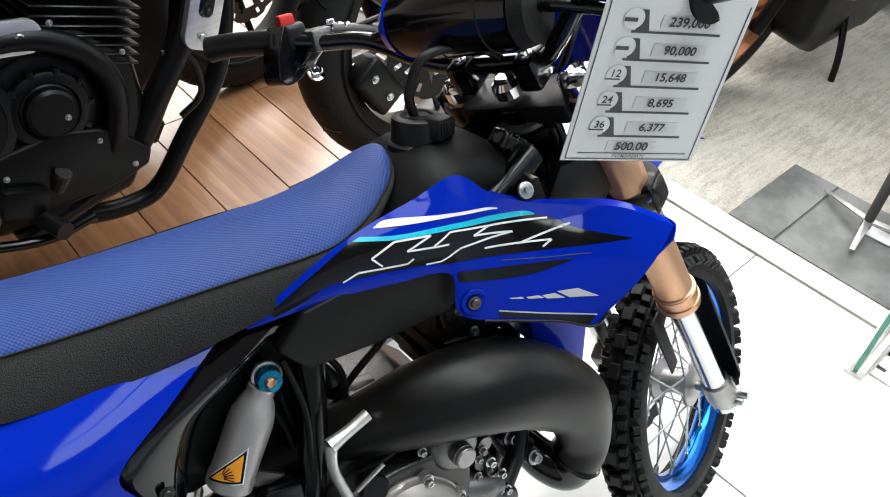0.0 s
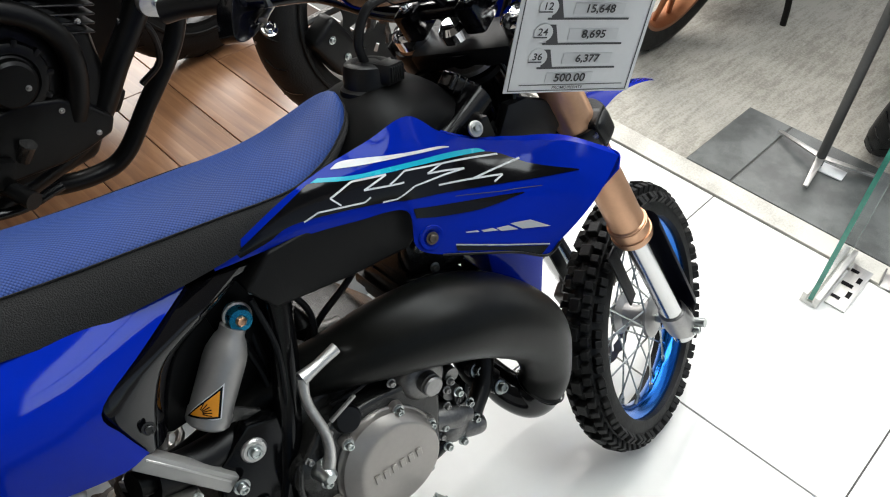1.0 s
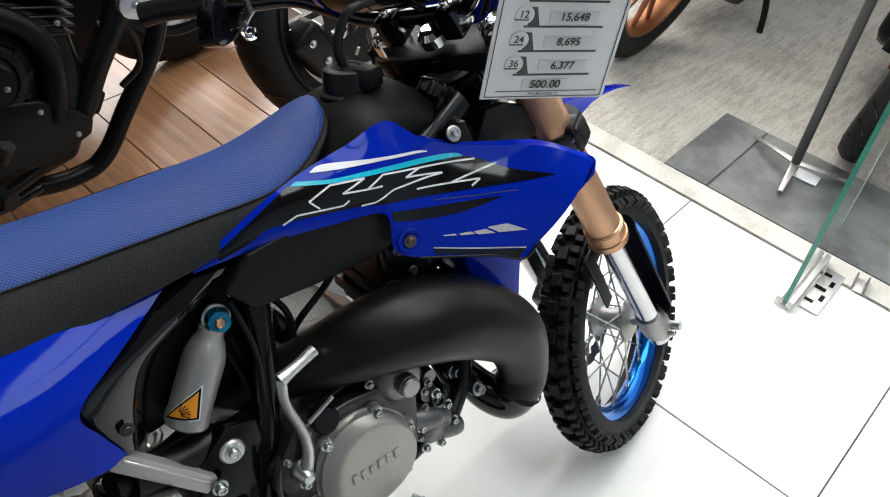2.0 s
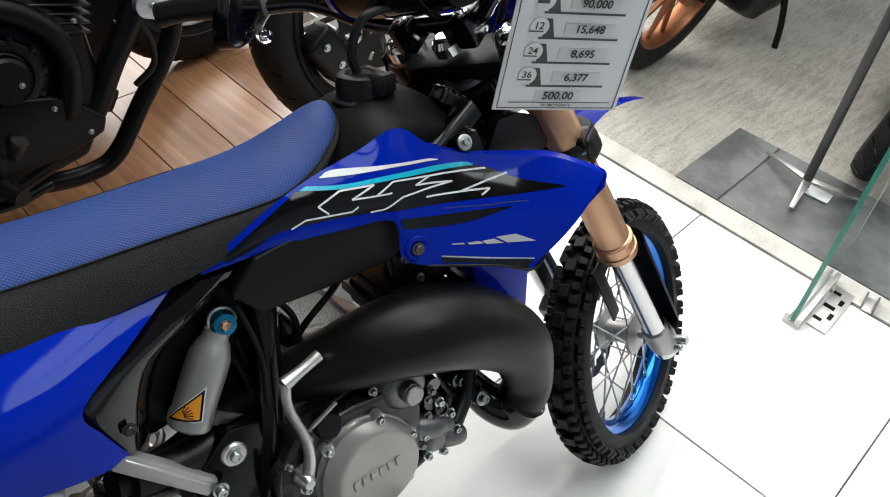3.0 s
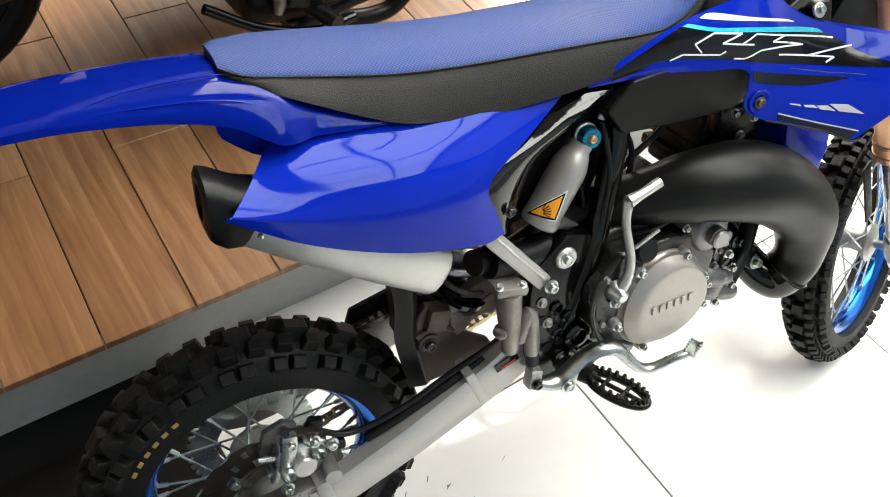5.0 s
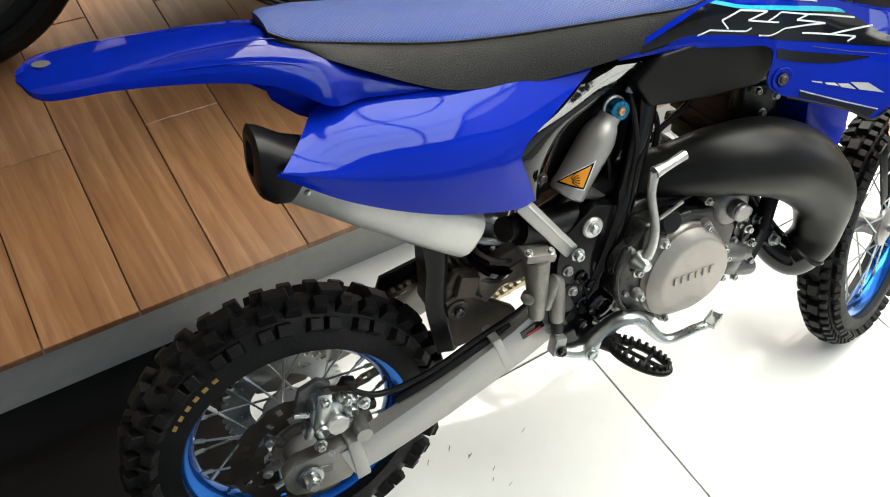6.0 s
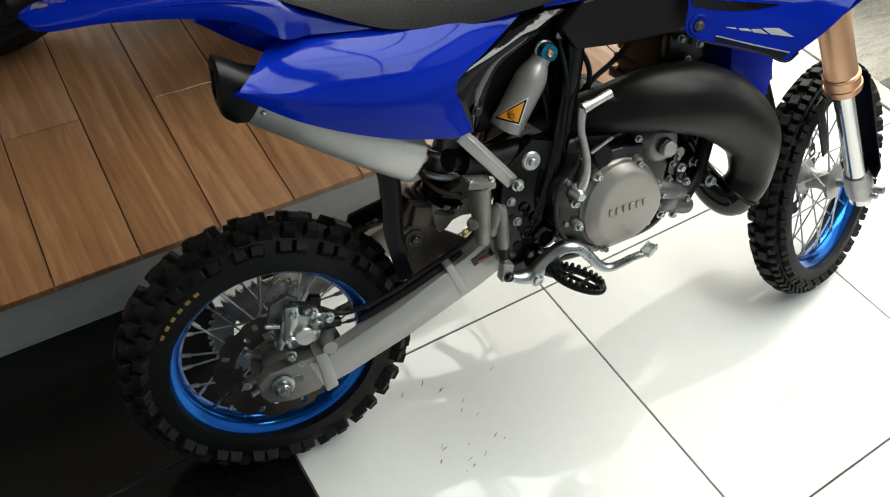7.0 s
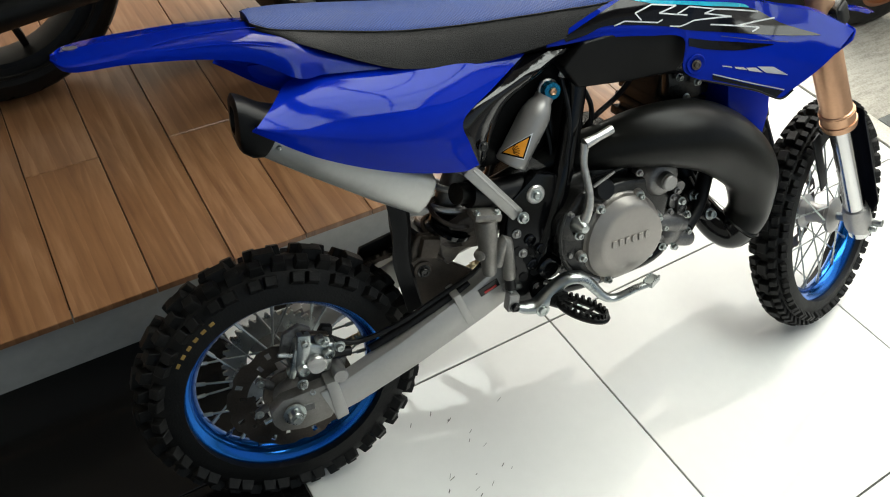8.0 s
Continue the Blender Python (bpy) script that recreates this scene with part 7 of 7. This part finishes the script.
strip = part("cover_strip", rounded(0.16, 0.050, 0.021, cs @ Matrix.Translation((0.010, 0, -0.006)), -0.006, 0.006, 0.003), BRUSHED, moto, "satin silver cover strip")
# black plate stands for the shade inside this slot
part("strip_slot", rounded(0.06, 0.018, 0.008, cs @ Matrix.Translation((-0.02, 0, -0.006)), -0.0068, -0.004, 0.0004), GLOSSBLACK, strip)
part("strip_bolt", bolt(cs @ V(0.058, -0.006, -0.006), (0, -1, 0), 0.007, 0.004), STEEL, strip)
part("rear_body", tube([(-0.30, 0, 0.60), (-0.55, 0, 0.65), (-0.90, 0, 0.72), (-1.30, 0, 0.80)], [0.12, 0.13, 0.11, 0.05], 22), NEIGHBOUR, moto, "black rear bodywork")
part("rider_peg", tube([(-0.17, -0.14, 0.255), (-0.15, -0.21, 0.245)], 0.015, 14), BLACK, moto, "black rubber footpeg")
part("brake_pedal", tube([(-0.36, -0.15, 0.30), (-0.27, -0.16, 0.245), (-0.17, -0.165, 0.215), (-0.09, -0.165, 0.222)], 0.009, 10), FRAMEBLACK, moto, "black brake pedal")
part("peg_block", block((0.07, 0.05, 0.05), pose(-0.18, -0.145, 0.285, 0, 20, 0), 0.010), NEIGHBOUR, moto)
part("swingarm", tube([(-0.22, -0.02, 0.40), (-0.60, -0.07, 0.38), (-1.18, -0.08, 0.31)], 0.03, 14), NEIGHBOUR, moto, "black swingarm")
for sg in (-1, 1):
    part("fork_leg", tube([(0.65, -0.08 + sg * 0.09, 0.30), (0.55, -0.04 + sg * 0.09, 0.62), (0.47, sg * 0.09, 0.84)], 0.024, 16), NEIGHBOUR, moto)
part("fuel_tank", tube([(0.46, 0, 0.76), (0.32, 0, 0.84), (0.13, 0, 0.84), (-0.02, 0, 0.76)], [0.07, 0.14, 0.15, 0.08], 24), NEIGHBOUR, moto, "black fuel tank")
part("seat", tube([(-0.02, 0, 0.68), (-0.25, 0, 0.66), (-0.55, 0, 0.72), (-0.72, 0, 0.75)], [0.09, 0.12, 0.11, 0.06], 22, flat=0.5), BLACK, moto, "black vinyl seat")
part("front_fender", tube([(0.44, -0.08, 0.55), (0.52, -0.08, 0.62), (0.65, -0.08, 0.645), (0.80, -0.08, 0.60)], [0.05, 0.062, 0.064, 0.05], 18, flat=0.25), NEIGHBOUR, moto)
part("loose_cable", tube([(0.10, -0.12, 0.43), (0.145, -0.13, 0.41), (0.155, -0.12, 0.34), (0.12, -0.10, 0.30)], 0.006, 8), BLACK, moto)

# ---- parked motorcycles outside ----
for name, at, yaw, label, cast in (("parked_motorcycle", (2.33, 0.51, -0.002), 178, "dark parked motorcycle with a copper wheel outside the shop", COPPER), ("parked_motorcycle", (2.38, -0.16, -0.002), 184, "dark parked motorcycle outside the shop", COPPER), ("display_motorcycle", (-0.120, 1.093, PLATFORM_Z), 5.75, "black motorcycle standing behind on the wood platform", NEIGHBOUR)):
    pm = new(name)
    pm.matrix_world = pose(*at, 0, 0, yaw) @ pose(0, 0, 0, -9, 0, 0)
    tagged(pm, label, "motorcycle", "parked motorcycles outside" if cast is COPPER else "")
    base = 0.62 if cast is COPPER else 0.652
    road_wheel((base, 0, 0.28), 0, 0.28, 0.045, cast, pm)
    road_wheel((-base, 0, 0.28 if cast is COPPER else 0.30), 0, 0.28 if cast is COPPER else 0.30, 0.055 if cast is COPPER else 0.065, cast, pm)
    part("body", tube([(0.50, 0, 0.60), (0.20, 0, 0.62), (-0.10, 0, 0.55), (-0.45, 0, 0.66), (-0.75, 0, 0.74)], [0.10, 0.16, 0.14, 0.13, 0.06], 22), NEIGHBOUR, pm, "dark plastic bodywork")
    part("engine", block((0.40, 0.24, 0.28), V(0.02, 0, 0.34), 0.05, 3), NEIGHBOUR, pm)
    part("lower_fairing", prism([(-0.30, 0.20), (-0.34, 0.42), (0.05, 0.46), (0.35, 0.60), (0.46, 0.50), (0.42, 0.20), (0.28, 0.125), (-0.06, 0.125)], -0.15, 0.15, 0.05, 4), NEIGHBOUR, pm, "dark plastic belly fairing")
    for sg in (-1, 1):
        part("fork_leg", tube([(base, sg * 0.08, 0.28), (0.46, sg * 0.08, 0.72)], 0.02, 12), NEIGHBOUR, pm)
        lamp_ = part("indicator", lathe([(0.02, 0), (0.032, 0.012), (0.028, 0.03), (0.001, 0.036)], (0.30, sg * 0.17, 0.50), (0.3, sg, 0), 20), AMBER if sg > 0 else WHITE, pm)
    part("side_stand", tube([(0.16, 0.12, 0.28), (0.162, 0.19, 0.12), (0.164, 0.22, 0.012)], 0.011, 12), FRAMEBLACK, pm, "black side stand")
    part("stand_foot", lathe([(0.030, 0), (0.040, 0.002), (0.040, 0.010), (0.030, 0.012)], (0.150, 0.255, 0.004), (0, 0, 1), 20, ring=True), FRAMEBLACK, pm)
    part("swingarm", tube([(-0.15, -0.08, 0.30), (-base, -0.09, 0.28)], 0.025, 12), ALUDARK, pm)

# ---- floor tiles and platform planks ----
def piece(name, mesh, parent, at, turn=0.0):
    ob = new(name, mesh)
    ob.parent = parent
    ob.matrix_parent_inverse = parent.matrix_world.inverted()
    ob.matrix_world = pose(*at, 0, 0, turn)
    return ob


def piece_mesh(name, sx, sy, sz, bevel, mat, lean=0.0):
    bm = block((sx, sy, sz), V(0, 0, -sz / 2), 0)
    bmesh.ops.bevel(bm, geom=[e for e in bm.edges if all(v.co.z > -sz * 0.1 for v in e.verts)], offset=bevel, segments=1, affect="EDGES")
    for v in bm.verts:
        v.co.x += lean * v.co.y
    me = bpy.data.meshes.new(name)
    bm.to_mesh(me)
    bm.free()
    me.materials.append(mat)
    return me


GAP = 0.0035
white_tile = piece_mesh("tile", TILE_SIZE - GAP, TILE_SIZE - GAP, 0.009, 0.0008, TILE)
black_tile = piece_mesh("tile_black", TILE_SIZE - GAP, TILE_SIZE - GAP, 0.009, 0.0008, TILEBLACK)
edge_tile = piece_mesh("tile_edge", 0.502 - GAP, TILE_SIZE - GAP, 0.009, 0.0008, TILE)
cut_tile = piece_mesh("tile_cut", 0.102 - 0.003, TILE_SIZE - GAP, 0.009, 0.0008, TILE)
for i in range(-6, 2):
    for j in range(-6, 5):
        if j >= 1:
            continue
        if i == 1:
            piece("tile", edge_tile, floor, (0.6 + 0.251, TILE_SIZE * (j + 0.5), 0.0))
            piece("tile", cut_tile, floor, (1.1502, TILE_SIZE * (j + 0.5), 0.0))
            continue
        piece("tile", black_tile if i < -1 else white_tile, floor, (TILE_SIZE * (i + 0.5), TILE_SIZE * (j + 0.5), 0.0))
LEAN = 0.03  # the planks run a little off the square
lengths = {}


def plank_piece(x, y0, y1):
    """One wood plank from y0 to y1, its meshes shared by length."""
    n = round(y1 - y0, 3)
    if n not in lengths:
        lengths[n] = piece_mesh("plank", 0.1487 - 0.0022, n - 0.0020, 0.014, 0.0012, WOOD, LEAN)
    piece("plank", lengths[n], riser, (x + LEAN * ((y0 + y1) / 2 - 0.4), (y0 + y1) / 2, PLATFORM_Z))


for i in range(-19, 12):
    x = -0.767 + 0.1487 * i
    if x < -3.4 or x > 0.86:
        continue
    cuts = [EDGE_Y, 0.732, 1.932, 3.132, 3.4] if i % 2 == 0 else [EDGE_Y, 1.108, 2.308, 3.4]
    for y0, y1 in zip(cuts, cuts[1:]):
        plank_piece(x, y0, y1)
slab_mesh = piece_mesh("granite", 0.345, 0.596, 0.02, 0.001, GRANITE)
slab_cut = piece_mesh("granite_cut", 0.345, 0.126, 0.02, 0.001, GRANITE)
piece("granite_slab", slab_cut, ramp, (1.4575, 0.067, 0.002))
for k in range(4):
    piece("granite_slab", slab_mesh, ramp, (1.4575, -0.3 - 0.6 * k, 0.002))
# scuff marks left on the white tiles
rnd = random.Random(11)
scuffs = bmesh.new()
for k in range(18):
    x, y, a, ln2 = rnd.uniform(-0.39, -0.20), rnd.uniform(-0.26, -0.07), rnd.uniform(0.2, 0.9), rnd.uniform(0.004, 0.016)
    d, o = V(math.cos(a), math.sin(a), 0) * ln2 / 2, V(-math.sin(a), math.cos(a), 0) * rnd.uniform(0.0004, 0.0011)
    c = V(x, y, 0.0004)
    scuffs.faces.new([scuffs.verts.new(c + q) for q in (-d - o * 0.4, d * 0.6 - o, d + o * 0.5, -d * 0.5 + o)])
tagged(finish("scuff_marks", scuffs, SCUFF, smooth=False), "small dark scuff marks on the white floor tiles", "scuff marks", kind="stuff")
